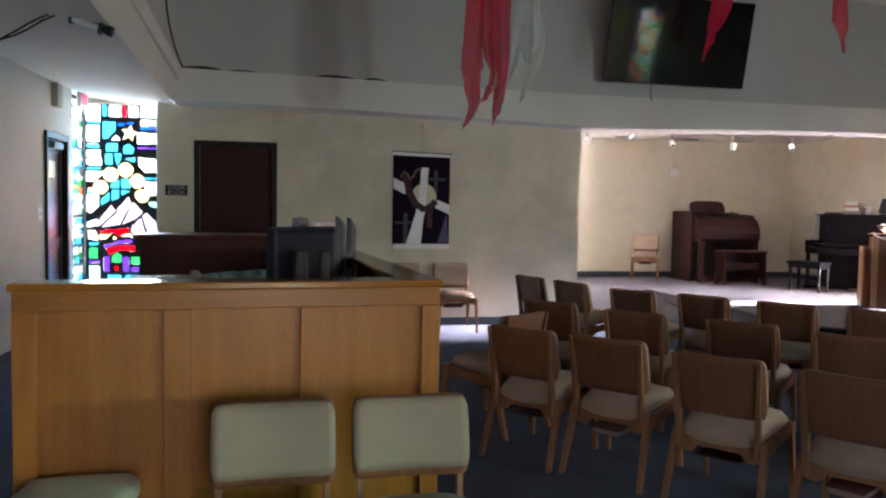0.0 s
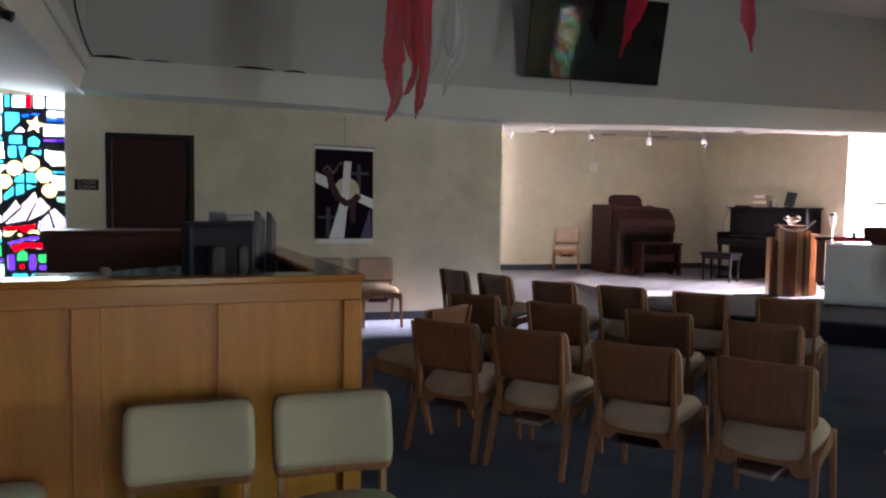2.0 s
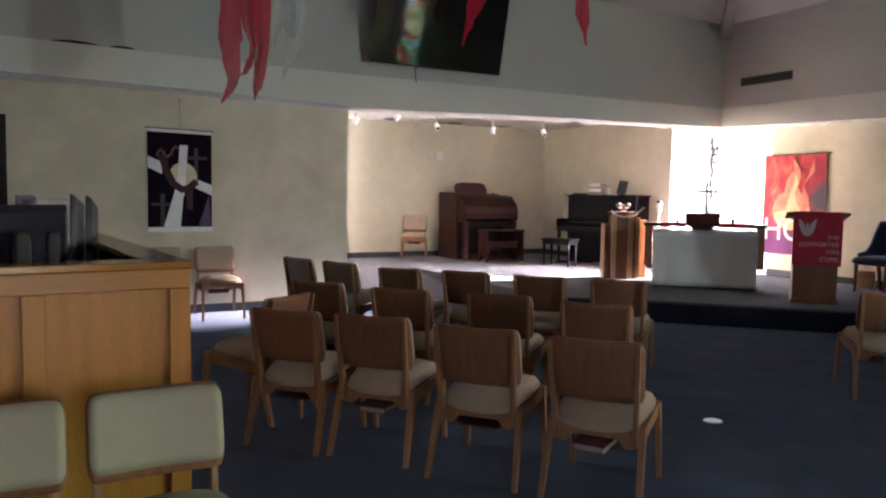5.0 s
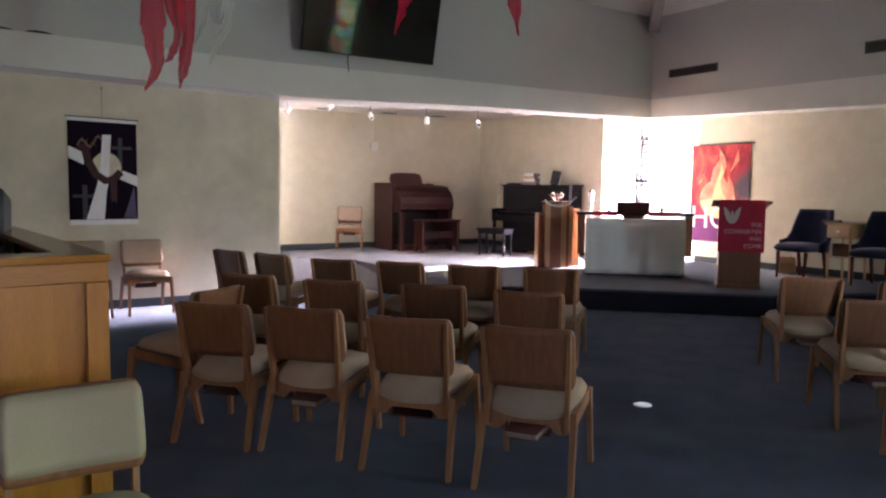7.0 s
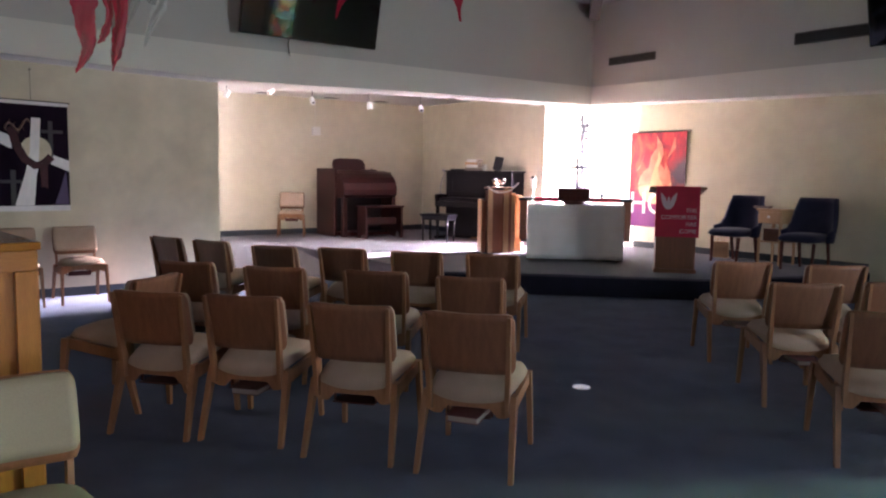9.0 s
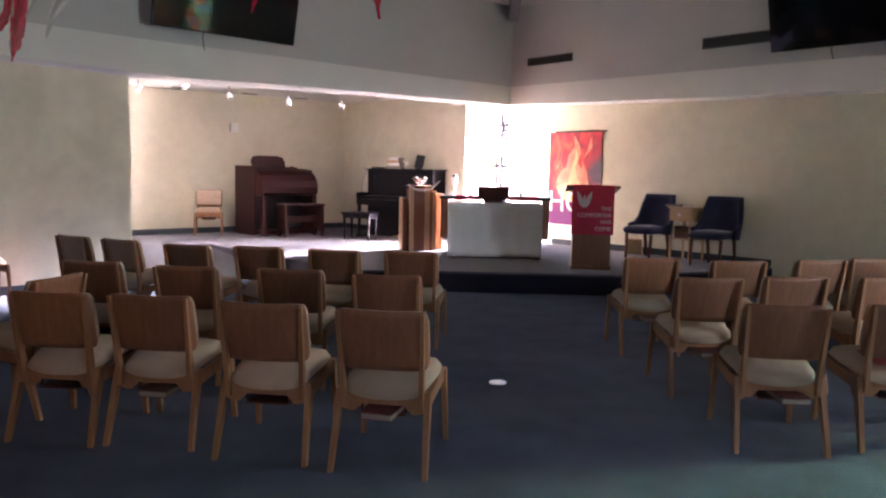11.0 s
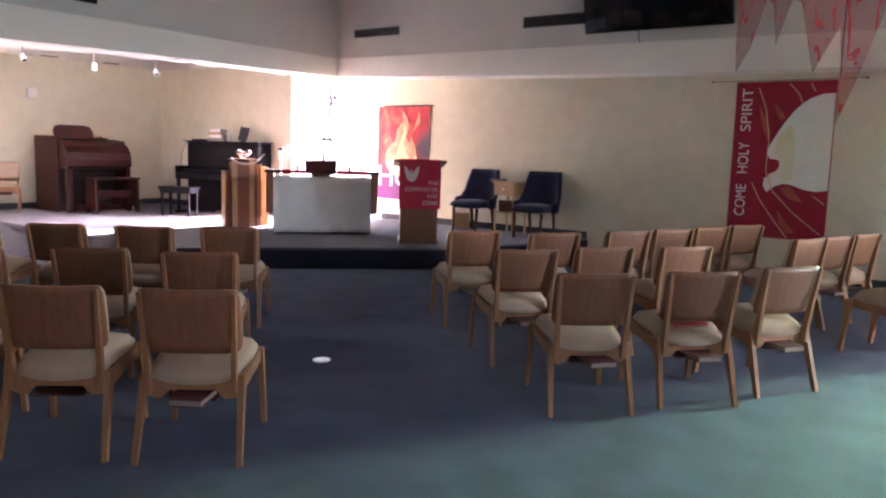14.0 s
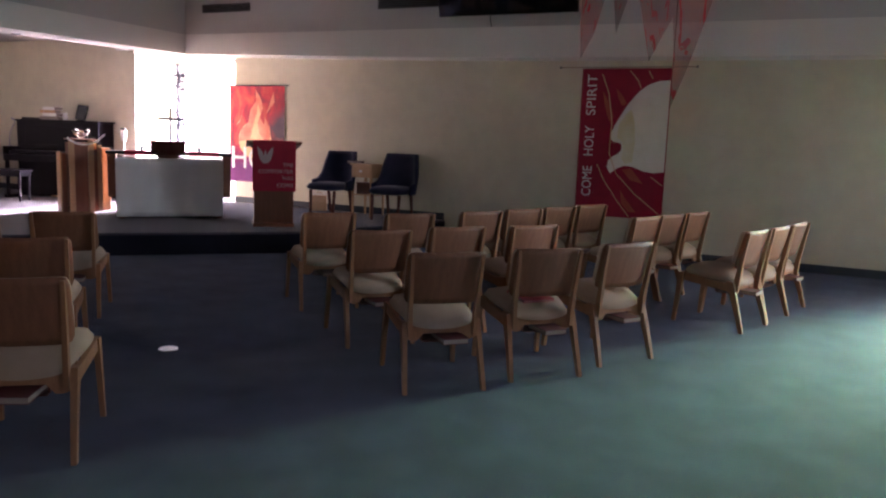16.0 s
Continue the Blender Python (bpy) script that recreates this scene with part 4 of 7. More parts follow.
for _c in ((-3.985, -0.81, 183), (-3.49, -0.775, 182)):
    _t = tagged(copy_thing(_chair, at_back(*_c) @ Matrix.Diagonal((0.97, 1, 0.972, 1))), "oak church chair with sage vinyl pads, backed against the sound desk")
    for _p in _t.children_recursive:
        if "oatmeal" in _p.data.materials[0].name:
            _p.data = _p.data.copy()
            _p.data.materials[0] = M_SAGE
tagged(copy_thing(_chair, Matrix.Translation((0, 0, DAIS)) @ at_back(2.36, 9.6, 152)), "oak church chair beside the organ")

# padded stool before the desk
M_STOOL = material("pale_green_vinyl", (0.5, 0.55, 0.47), 0.5, second=(0.44, 0.49, 0.41), scale=5)
_s = thing("stool", "pale green padded stool by the sound desk", "stool", pose(-4.67, -0.78, 0, 0, 0, 4))
part("seat", cushion(bmesh.new(), 0.215, 0.2, 0, 0, 0.425, 0.07, 0.012), M_STOOL, _s, "pale green padded seat", smooth=True)
for sx in (-1, 1):
    for sy in (-1, 1):
        _b = bmesh.new()
        bar(_b, (sx * 0.19, sy * 0.175, 0), (sx * 0.17, sy * 0.155, 0.4), 0.025, 0.025, 0.032, 0.032)
        part("leg", _b, M_CHAIRWOOD, _s)
part("rail", box(-0.185, 0.185, -0.165, 0.165, 0.365, 0.4), M_CHAIRWOOD, _s)


# ---- the sound desk ----
_d = thing("sound_desk", "golden oak panelled sound desk enclosure", "desk", pose(-3.321, -0.45, 0, 0, 0, 5.5))
LW, LS, HH = 1.61, 2.75, 1.135


def panelled(prefix, length, m, stiles):
    """Frame and panel wall along x from -length to 0, its face towards -y."""
    def put(name, b, mat):
        bmesh.ops.transform(b, matrix=m, verts=b.verts[:])
        part(name, b, mat, _d)
    put(prefix + "_backing", box(-length + 0.002, -0.002, 0.016, 0.034, 0.09, HH - 0.004), M_OAK)
    put(prefix + "_top_rail", box(-length, 0, -0.004, 0.0155, HH - 0.075, HH, bevel=0.003), M_OAK_H)
    put(prefix + "_bottom_rail", box(-length, 0, -0.004, 0.0155, 0.0, 0.13, bevel=0.003), M_OAK_H)
    for x0, x1 in stiles:
        put("stile", box(x0, x1, -0.005, 0.0155, 0.131, HH - 0.076, bevel=0.003), M_OAK)


panelled("front", LW, Matrix.Identity(4), ((-LW, -LW + 0.08), (-1.09, -0.99), (-0.575, -0.5), (-0.075, 0.0)))
panelled("side", LS, Matrix.Rotation(radians(90), 4, "Z") @ Matrix.Translation((LS, 0, 0)), ((-LS, -LS + 0.08), (-1.86, -1.78), (-0.97, -0.89), (-0.08, -0.036)))
for nm, a in (("front_cap", (-LW - 0.012, 0.012, -0.022, 0.15)), ("side_cap", (-0.15, 0.012, 0.152, LS))):
    part(nm, box(*a, HH + 0.001, HH + 0.03, bevel=0.006, seg=2), M_OAK_CAP, _d)
part("worktop", box(-LW + 0.032, -0.036, 0.036, 0.75, 0.74, 0.77), M_BLACK, _d, "black worktop inside the enclosure")
part("side_worktop", box(-0.7, -0.036, 0.752, LS - 0.05, 0.74, 0.77), M_BLACK, _d, "black worktop inside the enclosure")

_c = thing("cabinet", "dark reddish wooden cabinet behind the sound desk", "cabinet", pose(-4.58, 2.35, 0, 0, 0, 2))
part("body", box(-0.48, 0.48, 0, 0.5, 0, 1.2, bevel=0.004), M_DARKWOOD, _c)
part("top", box(-0.5, 0.5, -0.02, 0.52, 1.2, 1.235, bevel=0.006), M_DARKWOOD, _c)
part("front_panel", box(-0.42, 0.42, -0.01, 0, 0.1, 1.1, bevel=0.004), M_DARKWOOD, _c)

M_MONITOR = material("dark_grey_monitor_shell", (0.012, 0.014, 0.028), 0.3, second=(0.008, 0.009, 0.018), spec=0.32)
M_LILAC = material("lilac_grey_shell", (0.2, 0.19, 0.27), 0.4, second=(0.15, 0.14, 0.2))
M_SILVER = material("silver_grey_shell", (0.32, 0.31, 0.36), 0.4, second=(0.27, 0.26, 0.3), metal=0.2)


def monitor(m, w, h, label, shell=None, deep=1.0):
    """A flat monitor seen from behind or aside: screen towards +y."""
    o = thing("monitor", label, "monitor", m, "desk monitors")
    b = bmesh.new()
    loft(b, [[(sx * ww, y, z0 + 0.21 + h / 2 + sz * hh) for sx, sz in ((-1, -1), (1, -1), (1, 1), (-1, 1))] for y, ww, hh, z0 in ((-0.03 * deep, w * 0.43, h * 0.42, 0), (-0.022 * deep, w * 0.475, h * 0.47, 0), (0.02 - 0.02 * deep, w / 2, h / 2, 0), (0.02, w / 2, h / 2, 0))])
    part("shell", b, shell or M_MONITOR, o)
    part("screen", box(-w / 2 + 0.012, w / 2 - 0.012, 0.0202, 0.022, 0.222, 0.198 + h), M_BLACKGLOSS, o)
    b = bmesh.new()
    bx(b, -0.045, 0.045, -0.075, -0.037, 0.0, 0.34, 0.008)
    part("stand", b, M_MONITOR, o)
    b = bmesh.new()
    loft(b, [[(0.13 * math.cos(a), -0.03 + 0.1 * math.sin(a), z) for a in [2 * math.pi * i / 20 for i in range(20)]] for z in (0.0, 0.012)])
    part("foot", b, M_MONITOR, o)
    return o


monitor(pose(-3.885, 0.06, 0.771, 0, 0, 42), 0.4, 0.385, "dark flat monitor seen from behind on the sound desk")
monitor(pose(-3.89, 0.75, 0.771, 0, 0, 76), 0.26, 0.42, "small grey monitor standing behind another on the desk", M_LILAC, 0.4)
monitor(pose(-3.775, 0.5, 0.771, 0, 0, 68), 0.32, 0.41, "lilac-grey flat monitor turned sideways on the sound desk", M_SILVER, 0.4)
monitor(pose(-3.67, 0.82, 0.771, 0, 7, 83), 0.4, 0.41, "dark flat monitor turned edge-on on the sound desk", None, 0.35)
monitor(pose(-3.585, 1.2, 0.771, 0, 9, 82), 0.4, 0.395, "dark flat monitor turned edge-on on the sound desk", None, 0.35)
_o = thing("office_chair", "black office chair inside the sound desk", "chair", pose(-4.0, 0.85, 0, 0, 0, 20))
_b = bmesh.new()
for i in range(5):
    a = 2 * math.pi * i / 5
    bar(_b, (0, 0, 0.09), (0.28 * math.cos(a), 0.28 * math.sin(a), 0.06), 0.04, 0.03)
    cyl(_b, (0.28 * math.cos(a) - 0.012, 0.28 * math.sin(a), 0.03), (0.28 * math.cos(a) + 0.012, 0.28 * math.sin(a), 0.03), 0.03)
part("base", _b, M_BLACK, _o)
part("column", cyl(bmesh.new(), (0, 0, 0.08), (0, 0, 0.45), 0.025), M_GREYMETAL, _o)
part("seat", cushion(bmesh.new(), 0.24, 0.23, 0, 0, 0.48, 0.09, 0.02), M_BLACK, _o, smooth=True)
_b = cushion(bmesh.new(), 0.21, 0.22, 0, 0, 0, 0.07, 0.02)
bmesh.ops.transform(_b, matrix=pose(0, 0.24, 0.86, 82, 0, 0), verts=_b.verts[:])
part("backrest", _b, M_BLACK, _o, smooth=True)
_o = thing("mixing_console", "black sloping mixing console on the desk worktop", "mixer", pose(-4.24, -0.08, 0.771, 0, 0, 5.5))
_b = bmesh.new()
loft(_b, [[(x, y, z) for y, z in ((0.0, 0.0), (0.5, 0.0), (0.5, 0.335), (0.42, 0.345), (0.0, 0.31))] for x in (-0.42, 0.42)])
part("case", _b, M_BLACK, _o)
for i in range(8):
    for j in range(2):
        part("fader", box(-0.36 + 0.1 * i, -0.34 + 0.1 * i, 0.06 + 0.12 * j, 0.09 + 0.12 * j, 0.318 + 0.01 * j, 0.337 + 0.01 * j, bevel=0.002), M_GREYMETAL, _o)
M_SHEET = material("blue_grey_printed_paper", (0.34, 0.45, 0.45), 0.8, second=(0.1, 0.15, 0.16), scale=26, amount=0.25, stretch=(1, 0.15, 1))
_o = thing("papers", "loose printed papers lying on the mixing console", "papers", pose(-4.13, 0.0, 1.111, 0, 0, 5.5))
for i, (x, y, r, h) in enumerate(((0.0, 0.04, 12, 0.045), (0.09, 0.07, -16, 0.055), (-0.1, 0.1, 24, 0.03))):
    _b = slab([(-0.1, -0.1, 0.005 + 0.004 * i), (0.1, -0.1, 0.005 + 0.004 * i), (0.1, 0.12, h), (-0.1, 0.12, h * 0.6)], 0.0012)
    bmesh.ops.transform(_b, matrix=pose(x, y, 0, 0, 0, r), verts=_b.verts[:])
    part("sheet", _b, M_SHEET, _o)
_b = bmesh.new()
bmesh.ops.create_icosphere(_b, subdivisions=2, radius=0.028)
_r2 = random.Random(5)
for v in _b.verts:
    v.co *= _r2.uniform(0.7, 1.15)
_o = thing("crumpled_paper", "crumpled white paper on the mixing console", "paper", pose(-4.37, 0.05, 1.135))
part("ball", _b, M_PAGES, _o)
for x, w in ((-3.895, 0.075), (-3.79, 0.055)):
    _o = thing("desk_speaker", "black rounded desk speaker before the monitor", "speaker", pose(x, -0.11, 0.771, 0, 0, 5))
    _b = bmesh.new()
    loft(_b, [[(0.5 * w * k * math.copysign(abs(math.cos(a)) ** 0.5, math.cos(a)), 0.03 * math.copysign(abs(math.sin(a)) ** 0.5, math.sin(a)), z) for a in [2 * math.pi * q / 18 for q in range(18)]] for z, k in ((0.0, 1.3), (0.02, 1.2), (0.1, 0.9), (0.3, 0.95), (0.44, 1.0), (0.475, 0.93), (0.49, 0.75), (0.495, 0.3))])
    part("case", _b, M_BLACK, _o, smooth=True)
    part("base", box(-0.5 * w - 0.02, 0.5 * w + 0.02, -0.045, 0.045, 0.0, 0.012, bevel=0.004), M_BLACK, _o)


# ---- banners, signs and streamers ----
def text(body, size, mat, parent, m, align="LEFT", name="lettering", depth=0.001):
    cu = bpy.data.curves.new(name, "FONT")
    cu.body, cu.size, cu.extrude, cu.align_x = body, size, depth, align
    cu.materials.append(mat)
    ob = new(name, cu)
    ob.parent = parent
    ob.matrix_basis = m
    return ob


def flat(name, pts, mat, parent, lift=0.003, t=0.0015, label=""):
    """A flat applied shape on a banner: pts in the banner's x and z, proud of its face towards -y."""
    b = bmesh.new()
    f = [b.verts.new((x, -lift, z)) for x, z in pts]
    g = [b.verts.new((x, -lift + t, z)) for x, z in pts]
    k = len(pts)
    b.faces.new(f)
    b.faces.new(g[::-1])
    for i in range(k):
        b.faces.new((f[i], f[(i + 1) % k], g[(i + 1) % k], g[i]))
    return part(name, b, mat, parent, label)


def cloth(w, z0, z1, amp, waves=3.0, t=0.006, seed=0.0):
    """A hanging cloth, faintly rippled, that reaches from z0 to z1."""
    b = bmesh.new()
    nx, nz = 24, 12
    def pt(i, j, s):
        x, q = (i / nx - 0.5) * w, j / nz
        y = amp * (1 - q) * math.sin(x / w * waves * 2 * math.pi + seed + q) - 0.003 + s * t
        return (x, y, z0 + (z1 - z0) * q)
    g = [[[b.verts.new(pt(i, j, s)) for j in range(nz + 1)] for i in range(nx + 1)] for s in (0, 1)]
    for i in range(nx):
        for j in range(nz):
            b.faces.new((g[0][i][j], g[0][i + 1][j], g[0][i + 1][j + 1], g[0][i][j + 1]))
            b.faces.new((g[1][i][j], g[1][i][j + 1], g[1][i + 1][j + 1], g[1][i + 1][j]))
    for i in range(nx):
        for j in (0, nz):
            b.faces.new((g[0][i][j], g[1][i][j], g[1][i + 1][j], g[0][i + 1][j]))
    for j in range(nz):
        for i in (0, nx):
            b.faces.new((g[0][i][j], g[0][i][j + 1], g[1][i][j + 1], g[1][i][j]))
    return b


def ring_pts(cx, cz, rx, rz, n=24):
    return [(cx + rx * math.cos(2 * math.pi * i / n), cz + rz * math.sin(2 * math.pi * i / n)) for i in range(n)]


def ribbon(path, half):
    """A flat band along a path of (x, z), half wide."""
    up, dn = [], []
    for i, (x, z) in enumerate(path):
        a, c = path[max(0, i - 1)], path[min(len(path) - 1, i + 1)]
        dx, dz = c[0] - a[0], c[1] - a[1]
        L = math.hypot(dx, dz) or 1
        hw = half if not callable(half) else half(i / (len(path) - 1))
        up.append((x - dz / L * hw, z + dx / L * hw))
        dn.append((x + dz / L * hw, z - dx / L * hw))
    return up + dn[::-1]


M_PURPLE = material("dark_purple_banner_cloth", (0.012, 0.006, 0.015), 0.9, spec=0.06, second=(0.009, 0.005, 0.011), scale=4, bump=0.2, bump_scale=300)
M_SATIN = material("silver_white_satin", (0.8, 0.8, 0.8), 0.35, second=(0.55, 0.55, 0.58), scale=16, amount=0.8, stretch=(1, 1, 0.5), sheen=0.3)
M_DIMGREY = material("grey_applique", (0.045, 0.044, 0.05), 0.8, second=(0.045, 0.043, 0.05), scale=8)
M_IVORY = material("ivory_applique", (0.6, 0.54, 0.4), 0.6, second=(0.48, 0.42, 0.3), scale=9)
M_MAROON = material("maroon_satin", (0.06, 0.006, 0.014), 0.55, spec=0.3, second=(0.018, 0.003, 0.006), scale=14, amount=0.7)
M_THORN = material("brown_thorn_cord", (0.14, 0.08, 0.06), 0.8)
M_ROD = material("dark_rod", (0.03, 0.025, 0.022), 0.4)

o = thing("lent_banner", "dark purple banner with white cross and draped maroon cloth", "banner", pose(-2.435, N - 0.012, 0))
part("cloth", cloth(0.71, 1.0, 2.13, 0.006, 2.0), M_PURPLE, o)
flat("top_hem", [(-0.36, 2.105), (0.36, 2.09), (0.36, 2.135), (-0.36, 2.155)], M_SATIN, o, 0.012)
flat("fringe", [(-0.355, 0.955)] + [(-0.355 + 0.71 * i / 40, 0.955 + (0.008 if i % 2 else 0)) for i in range(1, 40)] + [(0.355, 0.955), (0.355, 1.02), (-0.355, 1.015)], M_SATIN, o, 0.012, label="white satin fringe")
flat("circle", ring_pts(0.03, 1.6, 0.155, 0.165), M_IVORY, o, 0.013)
flat("grey_cross", [(0.155, 1.5), (0.2, 1.5), (0.2, 1.8), (0.3, 1.8), (0.3, 1.835), (0.2, 1.835), (0.2, 1.93), (0.155, 1.93), (0.155, 1.835), (0.08, 1.835), (0.08, 1.8), (0.155, 1.8)], M_DIMGREY, o, 0.0125)
flat("grey_cross", [(-0.22, 1.02), (-0.17, 1.02), (-0.17, 1.26), (-0.08, 1.26), (-0.08, 1.295), (-0.17, 1.295), (-0.17, 1.4), (-0.22, 1.4), (-0.22, 1.295), (-0.32, 1.295), (-0.32, 1.26), (-0.22, 1.26)], M_DIMGREY, o, 0.0125)
flat("upright", [(-0.185, 1.02), (0.0, 1.02), (0.03, 1.35), (0.05, 1.42), (0.085, 1.96), (-0.005, 1.96), (-0.03, 1.6), (-0.07, 1.4)], M_SATIN, o, 0.015)
flat("left_arm", [(-0.355, 1.7), (-0.2, 1.625), (-0.2, 1.76), (-0.355, 1.83)], M_SATIN, o, 0.015)
flat("right_arm", [(0.17, 1.47), (0.355, 1.385), (0.355, 1.505), (0.2, 1.565)], M_SATIN, o, 0.015)
flat("drape", ribbon([(-0.2, 1.86), (-0.16, 1.68), (-0.08, 1.52), (0.02, 1.45), (0.1, 1.47), (0.18, 1.55)], 0.042), M_MAROON, o, 0.018, label="maroon draped cloth")
flat("drape_end", [(0.06, 1.47), (0.14, 1.5), (0.135, 1.2), (0.1, 1.23), (0.075, 1.21)], M_MAROON, o, 0.0185)
flat("purple_drape", [(0.2, 1.03), (0.34, 1.03), (0.32, 1.4), (0.26, 1.2)], material("violet_satin", (0.06, 0.03, 0.12), 0.5, second=(0.04, 0.02, 0.08), scale=12, amount=0.8), o, 0.013)
_b = bmesh.new()
for i in range(9):
    a, c = i / 9, (i + 1) / 9
    p = lambda q: (-0.26 + 0.24 * q, -0.02 - 0.01 * math.sin(q * 19), 1.84 + 0.05 * math.sin(q * 9) + 0.06 * q)
    cyl(_b, p(a), p(c), 0.011, seg=6)
    m = p(a)
    cyl(_b, m, (m[0] + 0.03, m[1] - 0.004, m[2] + 0.045 * (1 if i % 2 else -1)), 0.006, 0.001, seg=5)
part("thorn_crown", _b, M_THORN, o, "crown of twisted thorns")
part("rod", cyl(bmesh.new(), (-0.375, -0.006, 2.15), (0.375, -0.006, 2.13), 0.008), M_ROD, o)
_b = bmesh.new()
cyl(_b, (0, 0.002, 2.14), (0, 0.002, 2.47), 0.0025, seg=6)
cyl(_b, (0, -0.01, 2.47), (0, 0.012, 2.47), 0.012, seg=8)
part("cord", _b, M_GREYMETAL, o)

# flame banner behind the lectern
def flame_material():
    m = bpy.data.materials.new("printed_flame_cloth")
    m.use_nodes = True
    n, l = m.node_tree.nodes, m.node_tree.links
    co = n.new("ShaderNodeTexCoord")
    mp = n.new("ShaderNodeMapping")
    mp.inputs["Scale"].default_value = (2.2, 1, 1.1)
    l.new(co.outputs["Object"], mp.inputs["Vector"])
    no = n.new("ShaderNodeTexNoise")
    no.inputs["Scale"].default_value, no.inputs["Detail"].default_value, no.inputs["Distortion"].default_value = 2.1, 6, 1.2
    l.new(mp.outputs["Vector"], no.inputs["Vector"])
    rp = n.new("ShaderNodeValToRGB")
    e = rp.color_ramp.elements
    e[0].position, e[0].color = 0.3, (0.1, 0.01, 0.03, 1)
    e[1].position, e[1].color = 0.72, (0.62, 0.13, 0.06, 1)
    k = e.new(0.5)
    k.color = (0.5, 0.02, 0.035, 1)
    l.new(no.outputs["Fac"], rp.inputs["Fac"])
    # violet foot of the print
    sp = n.new("ShaderNodeSeparateXYZ")
    l.new(co.outputs["Object"], sp.inputs["Vector"])
    mr = n.new("ShaderNodeMapRange")
    mr.inputs["From Min"].default_value, mr.inputs["From Max"].default_value = 0.85, 1.25
    l.new(sp.outputs["Z"], mr.inputs["Value"])
    mx = n.new("ShaderNodeMix")
    mx.data_type = "RGBA"
    mx.inputs["A"].default_value = (0.14, 0.015, 0.13, 1)
    l.new(mr.outputs["Result"], mx.inputs["Factor"])
    l.new(rp.outputs["Color"], mx.inputs["B"])
    # blue-black smoke printed beside the globe
    ds = n.new("ShaderNodeVectorMath")
    ds.operation = "DISTANCE"
    ds.inputs[1].default_value = (0.52, 0, 1.42)
    l.new(co.outputs["Object"], ds.inputs[0])
    ad = n.new("ShaderNodeMath")
    ad.operation = "MULTIPLY_ADD"
    ad.inputs[1].default_value = 0.5
    l.new(no.outputs["Fac"], ad.inputs[0])
    l.new(ds.outputs["Value"], ad.inputs[2])
    sm = n.new("ShaderNodeMapRange")
    sm.inputs["From Min"].default_value, sm.inputs["From Max"].default_value = 0.4, 0.62
    l.new(ad.outputs["Value"], sm.inputs["Value"])
    m2 = n.new("ShaderNodeMix")
    m2.data_type = "RGBA"
    m2.inputs["A"].default_value = (0.09, 0.055, 0.08, 1)
    l.new(sm.outputs["Result"], m2.inputs["Factor"])
    l.new(mx.outputs["Result"], m2.inputs["B"])
    l.new(m2.outputs["Result"], n["Principled BSDF"].inputs["Base Color"])
    n["Principled BSDF"].inputs["Roughness"].default_value = 0.8
    return m


M_FLAME1 = material("orange_print", (0.78, 0.36, 0.22), 0.8, second=(0.58, 0.08, 0.05), scale=6, amount=0.6)
M_FLAME2 = material("yellow_print", (0.82, 0.56, 0.3), 0.8, second=(0.74, 0.34, 0.17), scale=6, amount=0.7)
M_LETTER = material("white_lettering", (0.75, 0.73, 0.72), 0.7)
o = thing("flame_banner", "red printed banner with a flame over a golden globe", "banner", pose(E - 0.014, 4.5, 0, 0, 0, -90))
part("cloth", cloth(1.1, 0.6, 2.13, 0.006, 2.5), flame_material(), o)
flat("globe", ring_pts(-0.03, 1.28, 0.33, 0.3), M_FLAME2, o, 0.0115, label="golden printed globe")
flat("flame", [(-0.36, 1.25), (-0.3, 1.45), (-0.16, 1.56), (-0.12, 1.75), (0.0, 1.9), (-0.02, 2.08), (0.1, 1.93), (0.13, 1.78), (0.07, 1.64), (0.16, 1.52), (0.17, 1.64), (0.27, 1.5), (0.29, 1.35), (0.2, 1.2), (0.05, 1.42), (-0.12, 1.28)], M_FLAME1, o, 0.014, label="orange printed flame")
flat("flame", [(-0.12, 1.3), (-0.05, 1.55), (0.02, 1.72), (0.03, 1.86), (0.09, 1.7), (0.03, 1.56), (0.06, 1.38)], M_FLAME2, o, 0.0165)
flat("flame", [(-0.42, 1.5), (-0.32, 1.62), (-0.26, 1.8), (-0.3, 1.66), (-0.34, 1.55)], M_FLAME1, o, 0.0115)
flat("flame", [(0.2, 1.7), (0.36, 1.88), (0.34, 2.05), (0.28, 1.9)], M_FLAME1, o, 0.0115)
text("HO", 0.5, M_LETTER, o, pose(-0.53, -0.016, 0.82, 90, 0, 0))
part("rod", cyl(bmesh.new(), (-0.58, -0.004, 2.14), (0.62, -0.004, 2.14), 0.01), M_ROD, o)

# dove banner
o = thing("dove_banner", "crimson banner with a white dove and upright lettering", "banner", pose(E - 0.014, -1.37, 0, 0, 0, -90))
part("cloth", cloth(1.13, 0.48, 2.37, 0.008, 2.2), M_RED, o)
for word, z, stretch in (("COME", 0.73, 0.8), ("HOLY", 1.25, 0.84), ("SPIRIT", 1.77, 1.12)):
    text(word, 0.176, M_LETTER, o, pose(-0.365, -0.02, z, 90, -90, 0) @ Matrix.Diagonal((stretch, 1, 1, 1)))
M_DOVE = material("white_felt", (0.72, 0.7, 0.66), 0.9, second=(0.64, 0.6, 0.53), scale=7, amount=0.7)
M_GOLDCORD = material("gold_cord", (0.6, 0.42, 0.22), 0.6)
